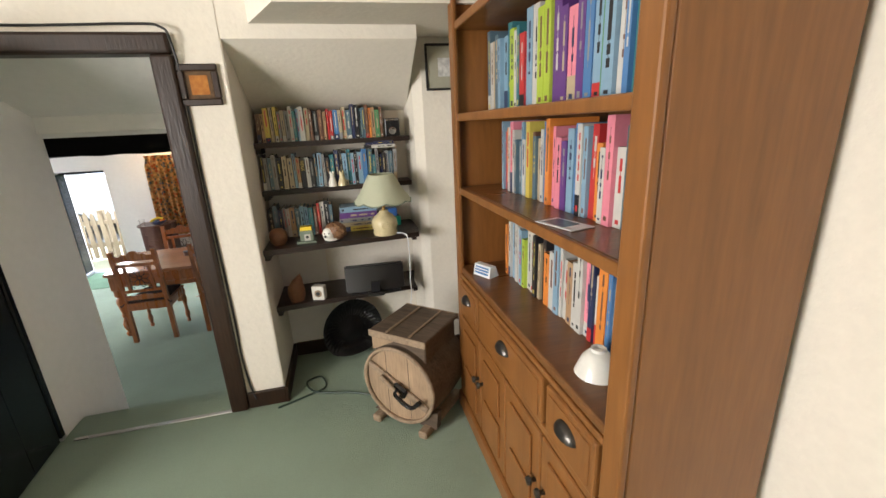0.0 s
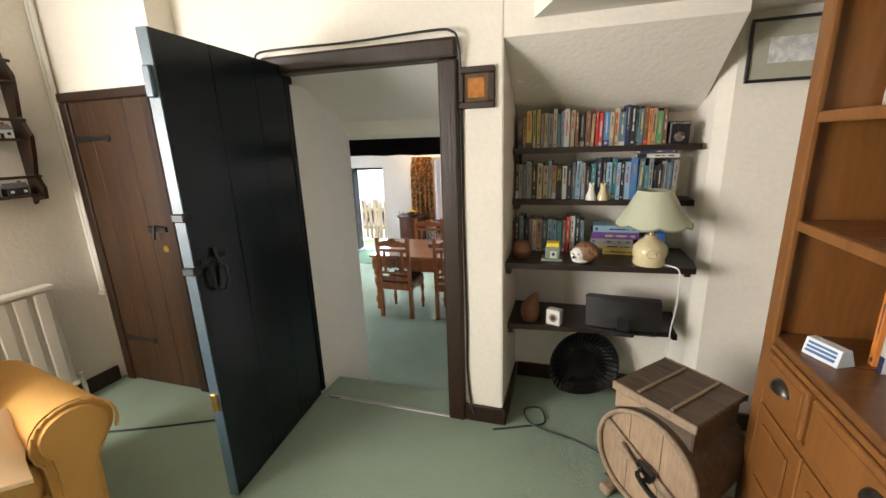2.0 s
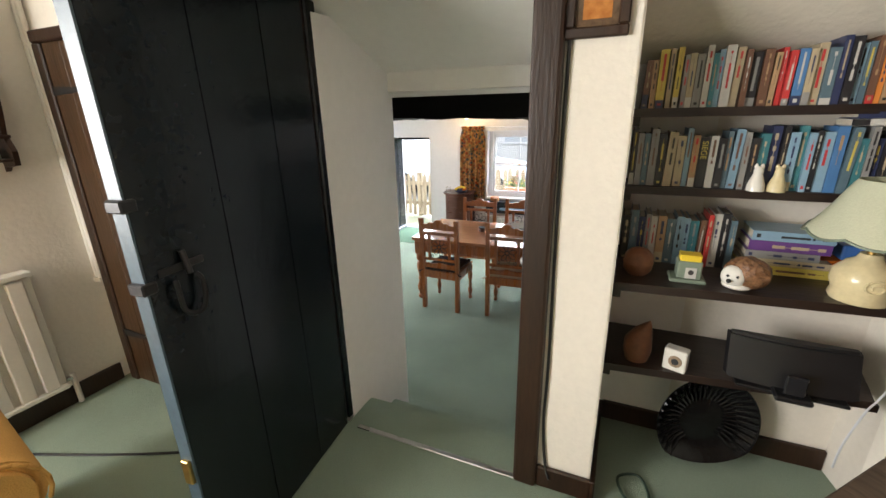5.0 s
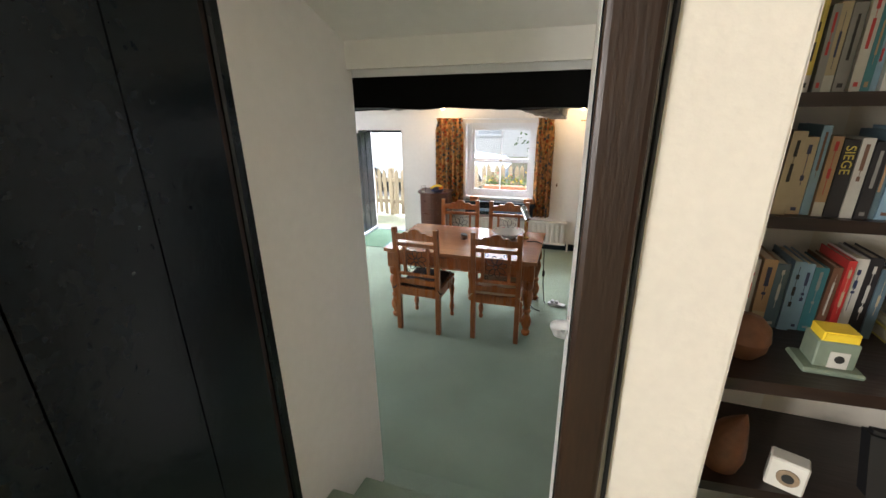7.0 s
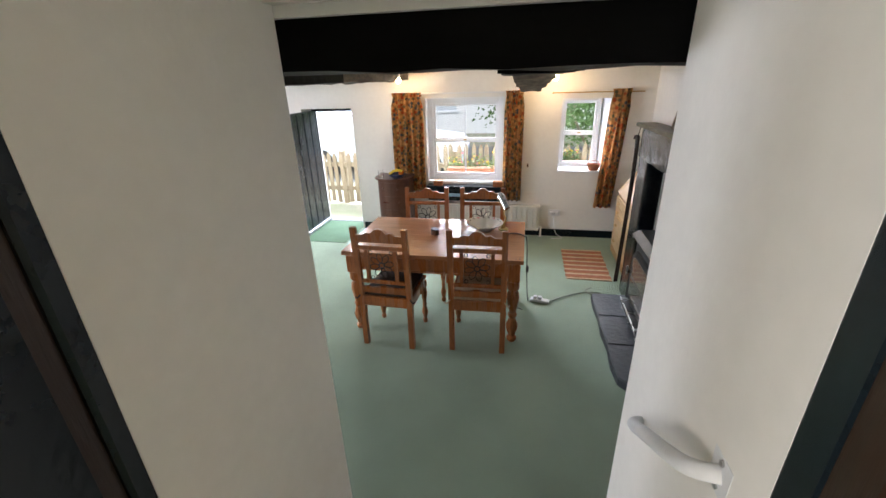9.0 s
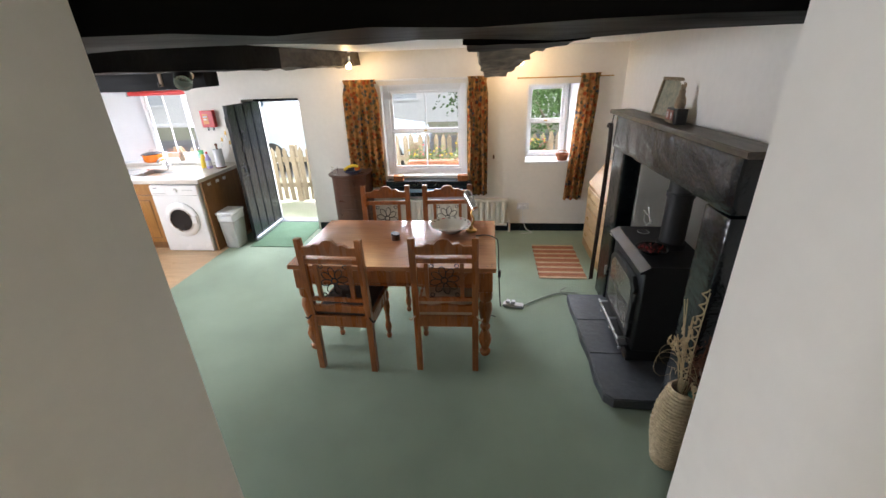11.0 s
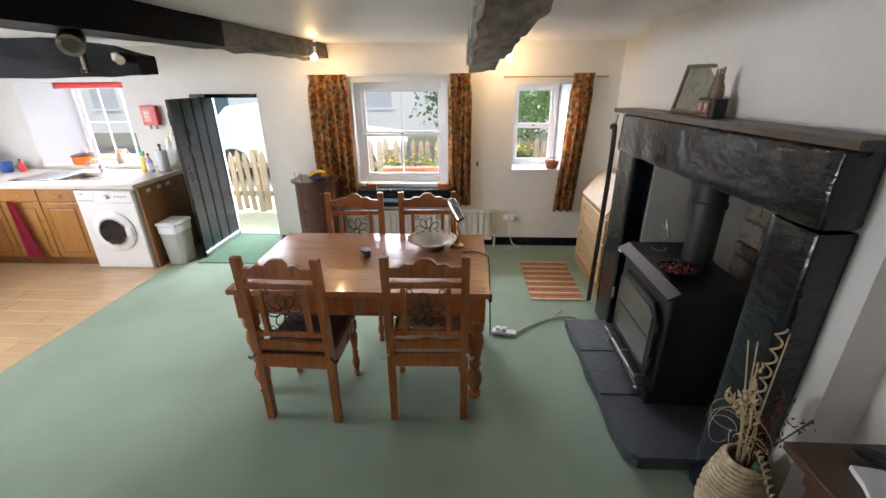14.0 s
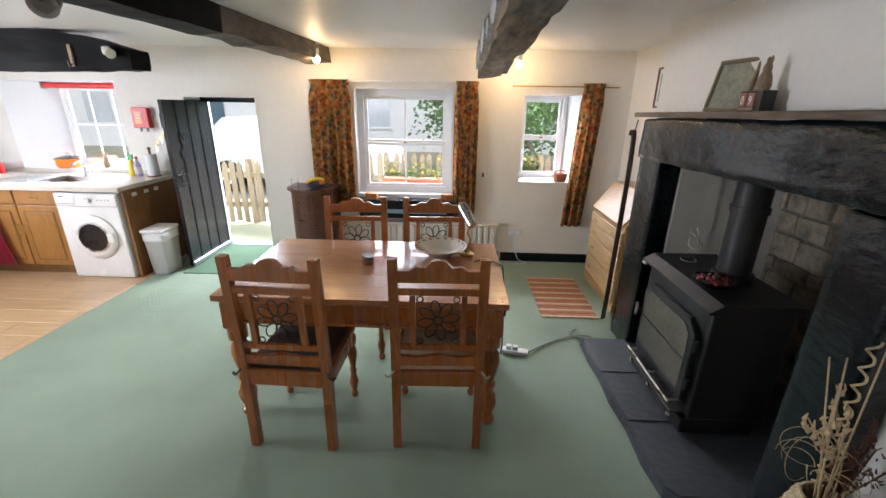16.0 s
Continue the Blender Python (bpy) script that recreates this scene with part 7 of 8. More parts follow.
    # bin
    b = thing("pedal_bin", "grey plastic bin with white liner over the rim", "bin", pose(-4.15, 6.78, 0.0))
    bm = box((-0.1, -0.13, 0), (0.1, 0.13, 0.42), 0.02, 2)
    for v in bm.verts:
        f = 0.82 + 0.18 * v.co.z / 0.42
        v.co.x *= f
        v.co.y *= f
    part("body", bm, "greyplastic", b, "", True)
    part("liner", roughen(box((-0.105, -0.135, 0.35), (0.105, 0.135, 0.435), 0.02, 2), 0.008, 25, 2), "paper", b, "crumpled white liner", True)
    part("lid", box((-0.112, -0.14, 0.436), (0.112, 0.14, 0.475), 0.015, 2), "paper", b, "", True)
    # towel on a unit door
    bm = bmesh.new()
    rows = []
    for j in range(10):
        v = j / 9
        rows.append([bm.verts.new((-5.63 + (u / 8 - 0.5) * (0.07 + 0.12 * v) + 0.05 * v, fy - 0.03 - 0.012 * math.sin(u * 1.7 + v) - 0.01, 0.73 - 0.62 * v)) for u in range(9)])
    for a, c in zip(rows, rows[1:]):
        for i in range(8):
            bm.faces.new((a[i], a[i + 1], c[i + 1], c[i]))
    bmesh.ops.solidify(bm, geom=list(bm.faces), thickness=0.012)
    solo("tea_towel", bm, "towel", "crimson tea towel hanging from a drawer handle", "towel", None, True)
    # on the sill and worktop
    p = thing("casserole", "orange enamel casserole with dark lid on the sill", "pan", pose(-5.5, FW + 0.08, KW[2] + 0.0205))
    part("pot", lathe([(0, 0), (0.11, 0), (0.125, 0.02), (0.128, 0.1), (0.12, 0.1), (0.0, 0.03)], 32), "orange", p, "", True)
    part("lid", lathe([(0.13, 0.1005), (0.128, 0.108), (0.06, 0.125), (0, 0.128)], 32), "cast", p, "", True)
    part("lid_handle", tube([(-0.035, 0, 0.125), (-0.03, 0, 0.15), (0.03, 0, 0.15), (0.035, 0, 0.125)], 0.006, 6), "steel", p)
    for s in (-1, 1):
        part("side_handle", tube([(s * 0.125, -0.03, 0.08), (s * 0.165, -0.02, 0.085), (s * 0.165, 0.02, 0.085), (s * 0.125, 0.03, 0.08)], 0.007, 6), "cast", p)
    bm = lathe([(0, 0), (0.035, 0), (0.038, 0.03), (0.03, 0.07), (0.022, 0.085), (0.026, 0.1), (0.018, 0.125), (0, 0.13)], 16)
    ball((-0.015, 0, 0.145), 0.009, (1, 1, 2.4), 8, bm)
    ball((0.015, 0, 0.145), 0.009, (1, 1, 2.4), 8, bm)
    solo("rabbit_figure", bm, "casttan", "brown pottery rabbit on the kitchen sill", "ornament", pose(-5.1, FW + 0.1, KW[2] + 0.0205), True)
    g = thing("tumbler", "pale green glass tumbler on the kitchen sill", "glass", pose(-4.85, FW + 0.12, KW[2] + 0.0205))
    part("glass", lathe([(0.03, 0), (0.035, 0.1), (0.032, 0.1), (0.027, 0.006), (0, 0.006)], 20), "palegreen", g, "", True)
    sb = thing("spray_bottle", "yellow spray bottle with green trigger", "bottle", pose(-4.62, 7.2, 0.9005))
    part("bottle", lathe([(0, 0), (0.04, 0), (0.042, 0.02), (0.038, 0.1), (0.02, 0.15), (0.014, 0.17), (0, 0.17)], 20), "yellow", sb, "", True)
    part("trigger", slab([(-0.045, 0.2), (-0.04, 0.215), (0.02, 0.222), (0.025, 0.175), (0.0, 0.17), (-0.01, 0.19), (-0.025, 0.165), (-0.03, 0.17), (-0.02, 0.195)], 0.022, "y", -0.011), "foliagelight", sb)
    bb = thing("detergent_bottle", "clear lilac detergent bottle with label", "bottle", pose(-4.53, 7.16, 0.9005))
    part("bottle", lathe([(0, 0), (0.032, 0), (0.034, 0.02), (0.034, 0.12), (0.014, 0.16), (0.012, 0.18), (0, 0.18)], 20), "purple", bb, "", True)
    part("label", lathe([(0.0348, 0.03), (0.0348, 0.1)], 20, wave=lambda a, z: (0, 0)), "paper", bb)
    part("cap", cyl((0, 0, 0.1805), (0, 0, 0.205), 0.014), "red", bb)
    kr = thing("kitchen_roll", "white kitchen roll on a wooden stand", "kitchen roll", pose(-4.4, 7.2, 0.9005))
    part("roll", lathe([(0.02, 0.012), (0.055, 0.012), (0.055, 0.23), (0.02, 0.23), (0.02, 0.012)], 28), "paper", kr, "", True)
    part("base", cyl((0, 0, 0), (0, 0, 0.0115), 0.065, seg=24), "pine", kr)
    part("pole", cyl((0, 0, 0.0115), (0, 0, 0.28), 0.011), "woodfig", kr)
    part("knob", ball((0, 0, 0.285), 0.018, seg=12), "woodfig", kr, "", True)
    rb = thing("red_wall_box", "red fire blanket box hung on the wall", "box", pose(-4.575, FW - 0.001, 1.385))
    part("box", box((0, -0.06, 0), (0.17, 0, 0.2), 0.006, 2), "red", rb)
    part("panel", box((0.03, -0.062, 0.04), (0.1, -0.0595, 0.16)), "c_orange", rb)
    part("print_bar", box((0.04, -0.0635, 0.12), (0.09, -0.0615, 0.135)), "paper", rb)
    part("print_bar", box((0.04, -0.0635, 0.09), (0.08, -0.0615, 0.1)), "paper", rb)
    for x in (0.05, 0.12):
        part("pull_tape", box((x, -0.045, -0.04), (x + 0.02, -0.035, 0.001)), "plastic", rb)
    for x, z in ((-4.33, 1.28), (-4.3, 1.16), (-4.4, 1.2)):
        h = thing("wall_hook", "small brass hook with keys by the door", "hook", pose(x, FW - 0.001, z))
        part("plate", box((-0.012, -0.006, 0), (0.012, 0, 0.05), 0.002), "brass", h)
        part("hook", tube([(0, -0.006, 0.012), (0, -0.025, 0.008), (0, -0.03, 0.024)], 0.003, 6), "brass", h)
        part("key", box((-0.008, -0.03, -0.06), (0.008, -0.026, 0.008), 0.002), "steel", h)
    bl = thing("roller_blind", "red roller blind rolled up at the kitchen window", "blind")
    part("roll", cyl((KW[0] + 0.3, FW + 0.2, KW[3] - 0.045), (KW[1] - 0.012, FW + 0.2, KW[3] - 0.045), 0.03, seg=20), "red", bl, "", True)
    for x in (KW[0] + 0.28, KW[1] - 0.012):
        part("bracket", box((x - 0.004, FW + 0.17, KW[3] - 0.08), (x + 0.004, FW + 0.23, KW[3] - 0.009)), "steel", bl)
    # clutter and shelf at the corner
    sh = thing("corner_shelf", "honey pine wall shelf in the kitchen corner", "shelf", pose(-6.84, 6.6, 1.15))
    for y in (0, 0.5):
        part("side", box((0.001, y, 0), (0.24, y + 0.02, 0.72), 0.003), "pine", sh)
    for z in (0, 0.34, 0.7):
        part("shelf", box((0.002, 0.02, z), (0.23, 0.5, z + 0.02), 0.003), "pine", sh)
    for i, (c, r, h) in enumerate((("c_slate", 0.035, 0.14), ("greyplastic", 0.04, 0.12), ("c_tan", 0.035, 0.16), ("c_black", 0.04, 0.1))):
        jj = thing("storage_jar", "lidded storage jar on the corner shelf", "jar", pose(-6.72, 6.7 + i * 0.1, 1.1705))
        part("jar", lathe([(0, 0), (r, 0), (r, h * 0.8), (r * 0.8, h * 0.9), (0, h * 0.9)], 18), c, jj, "", True)
        part("lid", cyl((0, 0, h * 0.9), (0, 0, h), r * 0.82), "steel", jj)
    k = thing("kettle", "black electric kettle on the worktop", "kettle", pose(-6.45, 7.1, 0.9005))
    part("body", lathe([(0, 0), (0.085, 0), (0.09, 0.02), (0.075, 0.17), (0.06, 0.2), (0, 0.205)], 24), "plastic", k, "", True)
    part("handle", tube(smooth_path([(0.06, 0, 0.19), (0.11, 0, 0.19), (0.125, 0, 0.12), (0.09, 0, 0.04)], 5), 0.011, 8), "plastic", k, "", True)
    bt = thing("blue_tub", "blue plastic tub on the worktop", "tub", pose(-6.2, 7.15, 0.9005))
    part("tub", lathe([(0, 0), (0.05, 0), (0.06, 0.11), (0.055, 0.11), (0, 0.02)], 20), "blue", bt, "", True)
    rc = thing("sauce_bottle", "red sauce bottle with black cap", "bottle", pose(-6.05, 7.18, 0.9005))
    part("bottle", lathe([(0, 0), (0.03, 0), (0.032, 0.08), (0.015, 0.12), (0, 0.12)], 16), "red", rc, "", True)
    part("cap", cyl((0, 0, 0.1205), (0, 0, 0.14), 0.013), "plastic", rc)


M["palegreen"] = clear("pale green glass", (0.7, 0.9, 0.8))
M["foliagelight"] = mat("green trigger plastic", (0.05, 0.4, 0.12), 0.4, vary=0.05, bump=0.0)
kitchen()


# ---- along the front wall ----
def front_things():
    c = thing("bow_chest", "small bow-fronted mahogany chest of drawers", "chest of drawers", pose(-2.68, 7.1, 0))
    def bow(r, d, n=14):
        return [(-r, 0.2), (-r, -0.02)] + [(r * math.cos(math.pi - math.pi * i / n), -0.02 - d * math.sin(math.pi * i / n)) for i in range(1, n)] + [(r, -0.02), (r, 0.2)]
    part("body", slab(bow(0.215, 0.16), 0.76, "z", 0.06), "mahog", c)
    part("plinth", slab(bow(0.225, 0.17), 0.06, "z", 0.0, 0.006), "mahog", c)
    part("top", slab(bow(0.25, 0.2), 0.028, "z", 0.8205, 0.008), "mahog", c)
    for i in range(4):
        d = part("drawer", slab([q for q in bow(0.2, 0.166)[2:-2]] + [(0.19, -0.02), (-0.19, -0.02)], 0.165, "z", 0.085 + i * 0.183, 0.005), "mahog", c)
        for x in (-0.1, 0.1):
            part("knob", ball((x, -0.02 - 0.166 * math.sin(math.acos(x / 0.2)) - 0.012, 0.167 + i * 0.183), 0.013, seg=10), "mahog", d, "", True)
    b = thing("fruit_bowl", "dark bowl of yellow bananas on the chest", "bowl", pose(-2.6, 7.0, 0.849))
    part("bowl", lathe([(0, 0.003), (0.05, 0), (0.1, 0.035), (0.11, 0.055), (0.104, 0.056), (0.05, 0.012), (0, 0.012)], 28), "c_navy", b, "", True)
    for i in range(4):
        part("banana", tube(smooth_path([(-0.09, -0.03 + 0.025 * i, 0.055), (-0.05, -0.035 + 0.022 * i, 0.085), (0.02, -0.03 + 0.02 * i, 0.1), (0.07, -0.01 + 0.01 * i, 0.085)], 4), 0.017, 8, taper=0.5), "yellow", b, "", True)
    part("orange", ball((0.05, 0.03, 0.06), 0.035, seg=14), "orange", b, "", True)
    g = thing("tumbler", "clear drinking glass on the chest", "glass", pose(-2.8, 6.95, 0.849))
    part("glass", lathe([(0.032, 0), (0.036, 0.1), (0.033, 0.1), (0.029, 0.006), (0, 0.006)], 20), "glass", g, "", True)
    # black window ledge with things on it
    l = thing("window_ledge", "black painted deep window ledge", "ledge")
    part("board", box((-2.26, FW - 0.16, 0.635), (-1.2, FW - 0.001, 0.7), 0.006), "black", l)
    part("front_panel", box((-2.24, FW - 0.14, 0.5), (-1.22, FW - 0.12, 0.634), 0.004), "black", l)
    part("cloth", box((-2.0, FW - 0.164, 0.56), (-1.3, FW - 0.141, 0.6), 0.004), "c_sky", l)
    for x, lab in ((-2.1, "a"), (-1.3, "b")):
        q = thing("wooden_box", "small red-brown wooden box on the ledge", "box", pose(x, FW - 0.1, 0.7005))
        part("box", box((-0.06, -0.04, 0), (0.06, 0.04, 0.05), 0.003), "chairwood", q)
        part("lid", box((-0.063, -0.043, 0.0505), (0.063, 0.043, 0.064), 0.003), "chairwood", q)
    q = thing("small_bottle", "small dark bottle on the window ledge", "bottle", pose(-1.22, FW - 0.07, 0.7005))
    part("bottle", lathe([(0, 0), (0.018, 0), (0.018, 0.05), (0.007, 0.07), (0.007, 0.09), (0, 0.09)], 14), "c_brown", q, "", True)
    so = thing("double_socket", "white double mains socket above the skirting", "socket", pose(-0.62, FW - 0.001, 0.29))
    part("plate", box((0, -0.01, 0), (0.15, 0, 0.085), 0.003), "paper", so)
    for x in (0.02, 0.08):
        part("plug", box((x, -0.045, 0.015), (x + 0.045, -0.0105, 0.06), 0.006), "paper", so)
    solo("socket_flex", tube(smooth_path([(-0.55, FW - 0.04, 0.3), (-0.54, FW - 0.05, 0.18), (-0.5, FW - 0.07, 0.05), (-0.42, FW - 0.1, 0.012), (-0.56, FW - 0.14, 0.01)], 6), 0.004, 6), "paper", "white flex dropping from the socket", "cable", None, True)
    sw = thing("light_switch", "small dark switch on the wall between windows", "switch", pose(-0.935, FW - 0.001, 0.94))
    part("plate", box((0, -0.012, 0), (0.02, 0, 0.045), 0.002), "woodfig", sw)
    part("rocker", box((0.005, -0.016, 0.014), (0.015, -0.011, 0.03), 0.001), "plastic", sw)
    # rag rug
    r = thing("rag_rug", "striped rust and cream rag rug", "rug", pose(-0.46, 6.03, 0))
    n = 22
    for i in range(n):
        y0, y1 = 0.83 * i / n, 0.83 * (i + 1) / n
        bm = box((0.004 * math.sin(i * 2.1), y0, 0.0), (0.47 + 0.004 * math.sin(i * 1.3), y1 - 0.001, 0.011), 0.004)
        part("stripe", bm, "rug" if i % 3 else "rugpale", r, "", True)
    # bureau in the recess
    b = thing("bureau", "slope-front pine bureau with brass-handled drawers", "bureau", pose(0.14, 6.14, 0))
    W, D = 0.8, 0.355
    part("carcass", box((0.012, 0, 0.08), (D, W, 0.72), 0.003), "pinebureau", b)
    part("plinth", box((0.0, -0.004, 0), (D, W + 0.004, 0.08), 0.006), "pinebureau", b)
    part("desk_body", slab([(0.012, 0.7205), (0.012, 0.76), (0.19, 1.0), (D, 1.0), (D, 0.7205)], W, "y", 0.0), "pinebureau", b)
    part("slope_lid", slab([(0.0, 0.748), (-0.012, 0.757), (0.165, 1.0), (0.178, 0.99)], W - 0.06, "y", 0.03), "palepine", b, "pale worn sloping lid")
    for i, (z0, z1) in enumerate(((0.1, 0.29), (0.3, 0.48), (0.49, 0.6), (0.61, 0.705))):
        d = part("drawer", box((-0.006, 0.02, z0), (0.011, W - 0.02, z1), 0.004), "palepine", b)
        for y in (0.18, W - 0.18):
            part("handle", tube([(-0.007, y - 0.03, (z0 + z1) / 2), (-0.022, y - 0.025, (z0 + z1) / 2 - 0.012), (-0.022, y + 0.025, (z0 + z1) / 2 - 0.012), (-0.007, y + 0.03, (z0 + z1) / 2)], 0.004, 6), "brass", d)
    picture("standing_frame", "dark framed photograph standing on the bureau", pose(0.34, 6.48, 1.0015, 0, 0, -90) @ pose(0, 0, 0, -8, 0, 0), 0.2, 0.27, "plastic", "mountgrey", 0.015)
    st = thing("walking_stick", "dark walking sticks standing by the fireplace", "walking stick", pose(0.04, 6.02, 0))
    for i, x in enumerate((0.0, 0.02)):
        part("stick", tube(smooth_path([(x - 0.01, 0.01 * i, 0.012), (x + 0.004, 0.012 * i, 1.0), (x, 0.015 * i, 1.45), (x - 0.01, 0.02, 1.5), (x - 0.02, 0.0, 1.48)], 5), 0.011, 8), "darkwood", st, "", True)
    part("hook", tube([(0.0, 0.0, 1.45), (0.015, -0.01, 1.58)], 0.004, 6), "iron", st)
    # basket and shells on the small window's sill
    k = thing("wicker_basket", "small red-brown wicker basket on the sill", "basket", pose(-0.1, FW + 0.05, W2[2] + 0.0205))
    for i in range(8):
        z = 0.006 + i * 0.01
        part("weave", tube([((0.055 + i * 0.003) * math.cos(a), (0.04 + i * 0.002) * math.sin(a), z) for a in [2 * math.pi * j / 24 for j in range(24)]], 0.006, 6, closed=True), "terra", k, "", True)
    part("handle", tube([(0.07 * math.cos(a), 0, 0.075 + 0.045 * math.sin(a)) for a in [math.pi * j / 12 for j in range(13)]], 0.005, 6), "terra", k, "", True)
    solo("shell", ball((0, 0, 0.012), 0.02, (1.4, 1, 0.6), 12), "porcelain", "pale shell lying on the window sill", "shell", pose(-0.3, FW + 0.08, W2[2] + 0.0205), True)


M["mahog"] = mat("dark red mahogany", (0.1, 0.035, 0.02), 0.3, vary=0.2, scale=4, bump=0.04, fine=20, stretch=(1, 1, 4))
M["pinebureau"] = mat("golden bureau pine", (0.4, 0.24, 0.09), 0.35, vary=0.15, scale=4, bump=0.04, fine=20, stretch=(4, 0.6, 4))
M["palepine"] = mat("pale bureau pine", (0.55, 0.38, 0.2), 0.3, vary=0.15, scale=4, bump=0.04, fine=20, stretch=(4, 0.6, 4))
front_things()
radiator("radiator", pose(-2.26, FW - 0.101, 0.1), 1.52, 0.34, "low cream panel radiator under the window", 22)
picture("recess_picture", "framed print on the recess wall", pose(0.498, 6.8, 1.66, 0, 0, -90), 0.22, 0.32, "woodfig", "paper", 0.015, 0.04, "land")


# ---- ceiling lamps ----
def bulbs():
    for x, y, z in ((-2.5, 7.0, 2.035), (-0.664, 7.03, 2.015)):
        l = thing("spot_lamp", "bare warm bulb in a white ceiling spot", "lamp", pose(x, y, z))
        part("bulb", ball((0, 0, -0.004), 0.031, (1, 1, 1.1), 16), "bulb", l, "glowing warm bulb", True)
        part("holder", lathe([(0.02, 0.026), (0.026, 0.05), (0.026, 0.085), (0.0, 0.09)], 20), "whitepaint", l, "", True)
        part("stem", cyl((0, 0, 0.085), (0, 0, CEIL - z - 0.001), 0.008), "whitepaint", l)
        part("rose", cyl((0, 0, CEIL - z - 0.014), (0, 0, CEIL - z - 0.001), 0.035, seg=20), "whitepaint", l, "", True)
        lamp("bulb_light", "POINT", 9.0, (1.0, 0.62, 0.28), pose(x, y - 0.01, z - 0.045), radius=0.03)
    s = thing("spot_lamp", "round dark spotlight fixed under the hewn beam", "lamp", pose(-2.68, 4.6, 2.02))
    part("body", cyl((0, 0, -0.02), (0.03, -0.05, -0.05), 0.045, seg=24), "plastic", s, "", True)
    part("ring", lathe([(0.03, 0), (0.045, 0), (0.045, 0.006), (0.03, 0.006), (0.03, 0)], 24), "steel", s, "", True).matrix_local = Matrix.Translation((0.032, -0.053, -0.052)) @ Vector((0.03, -0.05, -0.03)).to_track_quat("Z", "Y").to_matrix().to_4x4()
    part("mount", cyl((0, 0, -0.03), (0, 0, 0.02), 0.012), "plastic", s)
    s = thing("spot_lamp", "cream ceiling spotlight on the kitchen beam", "lamp", pose(-3.95, 6.385, 2.02))
    part("body", cyl((0, 0, 0), (0.07, -0.05, -0.03), 0.03, 0.036, 20), "rad", s, "", True)
    part("mount", box((-0.04, 0.0, -0.03), (0.02, 0.03, 0.03), 0.006), "rad", s)
    h = thing("horse_brass", "old iron bracket on the kitchen beam", "bracket", pose(-4.25, 6.385, 1.9))
    part("plate", box((-0.015, 0, 0), (0.015, 0.02, 0.16), 0.004), "casttan", h)
    part("hook", tube([(0, 0, 0.02), (0, -0.03, 0.0), (0, -0.035, 0.04)], 0.006, 6), "iron", h)


bulbs()


# ---- outside ----
def outside():
    f = thing("picket_fence", "weathered pale picket fence outside the door", "fence", pose(0, 8.75, -0.06))
    for z in (0.25, 0.68):
        part("rail", box((-6.4, 0.02, z), (2.0, 0.055, z + 0.08), 0.005), "fence", f)
    pk = slab([(-0.038, 0.03), (0.038, 0.03), (0.038, 0.86), (0.0, 0.93), (-0.038, 0.86)], 0.02, "y", 0.0, 0.003)
    data = mesh_of("picket", pk, "fence")
    for i in range(70):
        o = new("picket", data)
        o.parent = f
        o.location = (-6.3 + i * 0.118, 0, random.uniform(-0.02, 0.02))
        o.scale.z = 1.19 if i > 28 else 1.0
        o.rotation_euler = (0, radians(random.uniform(-2, 2)), 0)
    for i in range(5):
        part("post", box((-6.3 + i * 2.05, 0.056, 0), (-6.2 + i * 2.05, 0.15, 0.95), 0.006), "fence", f)
    structure("road", box((-60, 10.4, -0.39), (60, 15.5, -0.05)), "asphalt", "worn grey lane beyond the fence", "road")
    # car
    c = thing("parked_car", "pale blue-grey estate car parked in the lane", "car", pose(-4.4, 10.9, -0.05))
    side = [(-2.0, 0.3), (2.0, 0.3), (2.05, 0.6), (1.9, 0.8), (1.0, 0.92), (0.5, 1.36), (-1.3, 1.42), (-1.85, 0.95), (-2.05, 0.85)]
    part("body", slab(side, 1.62, "y", 0.0, 0.06), "carblue", c, "", True)
    part("side_window", slab([(-1.2, 0.98), (0.75, 0.98), (0.45, 1.28), (-1.15, 1.32)], -0.006, "y", -0.001), "skypane", c)
    for x in (-1.3, 1.3):
        for y in (-0.01, 1.47):
            wl = part("wheel", lathe([(0.16, 0), (0.3, 0.0), (0.32, 0.03), (0.32, 0.15), (0.3, 0.18), (0.16, 0.18)], 24), "plastic", c, "", True)
            wl.matrix_local = pose(x, y, 0.32, -90)
            part("rim", lathe([(0.0, -0.004), (0.15, -0.004), (0.16, 0.02), (0.0, 0.02)], 20), "steel", wl, "", True)
    part("headlight", ball((2.0, 0.2, 0.65), 0.09, (0.5, 1, 0.7), 10), "porcelain", c)
    part("mirror", box((0.65, -0.14, 0.95), (0.8, -0.01, 1.06), 0.02), "carblue", c)
    # house across the lane
    h = thing("white_house", "white rendered house with slate roof across the lane", "house", pose(-17, 19, -0.06))
    part("wall", box((0, 0, 0), (21, 6, 4.8)), "render", h)
    part("roof", slab([(-0.3, 4.8), (3, 6.6), (6.3, 4.8)], 21.6, "x", -0.3), "slateroof", h)
    for x in (1.5, 5.2, 9.2, 12.2, 15.6, 18.6):
        for z in (0.9, 3.0):
            wd = part("window", box((x, -0.02, z), (x + 1.0, 0.02, z + 1.1)), "skypane", h)
            part("frame", box((x - 0.06, -0.05, z - 0.08), (x + 1.06, -0.021, z), 0.004), "whitepaint", wd)
    part("door", box((6.0, -0.03, 0), (6.9, 0.02, 2.0), 0.005), "c_slate", h)
    part("chimney", box((1, 2.5, 5.5), (2, 3.5, 7.4)), "render", h)
    part("downpipe", cyl((5.4, -0.08, 0), (5.4, -0.08, 4.7), 0.05), "c_slate", h)


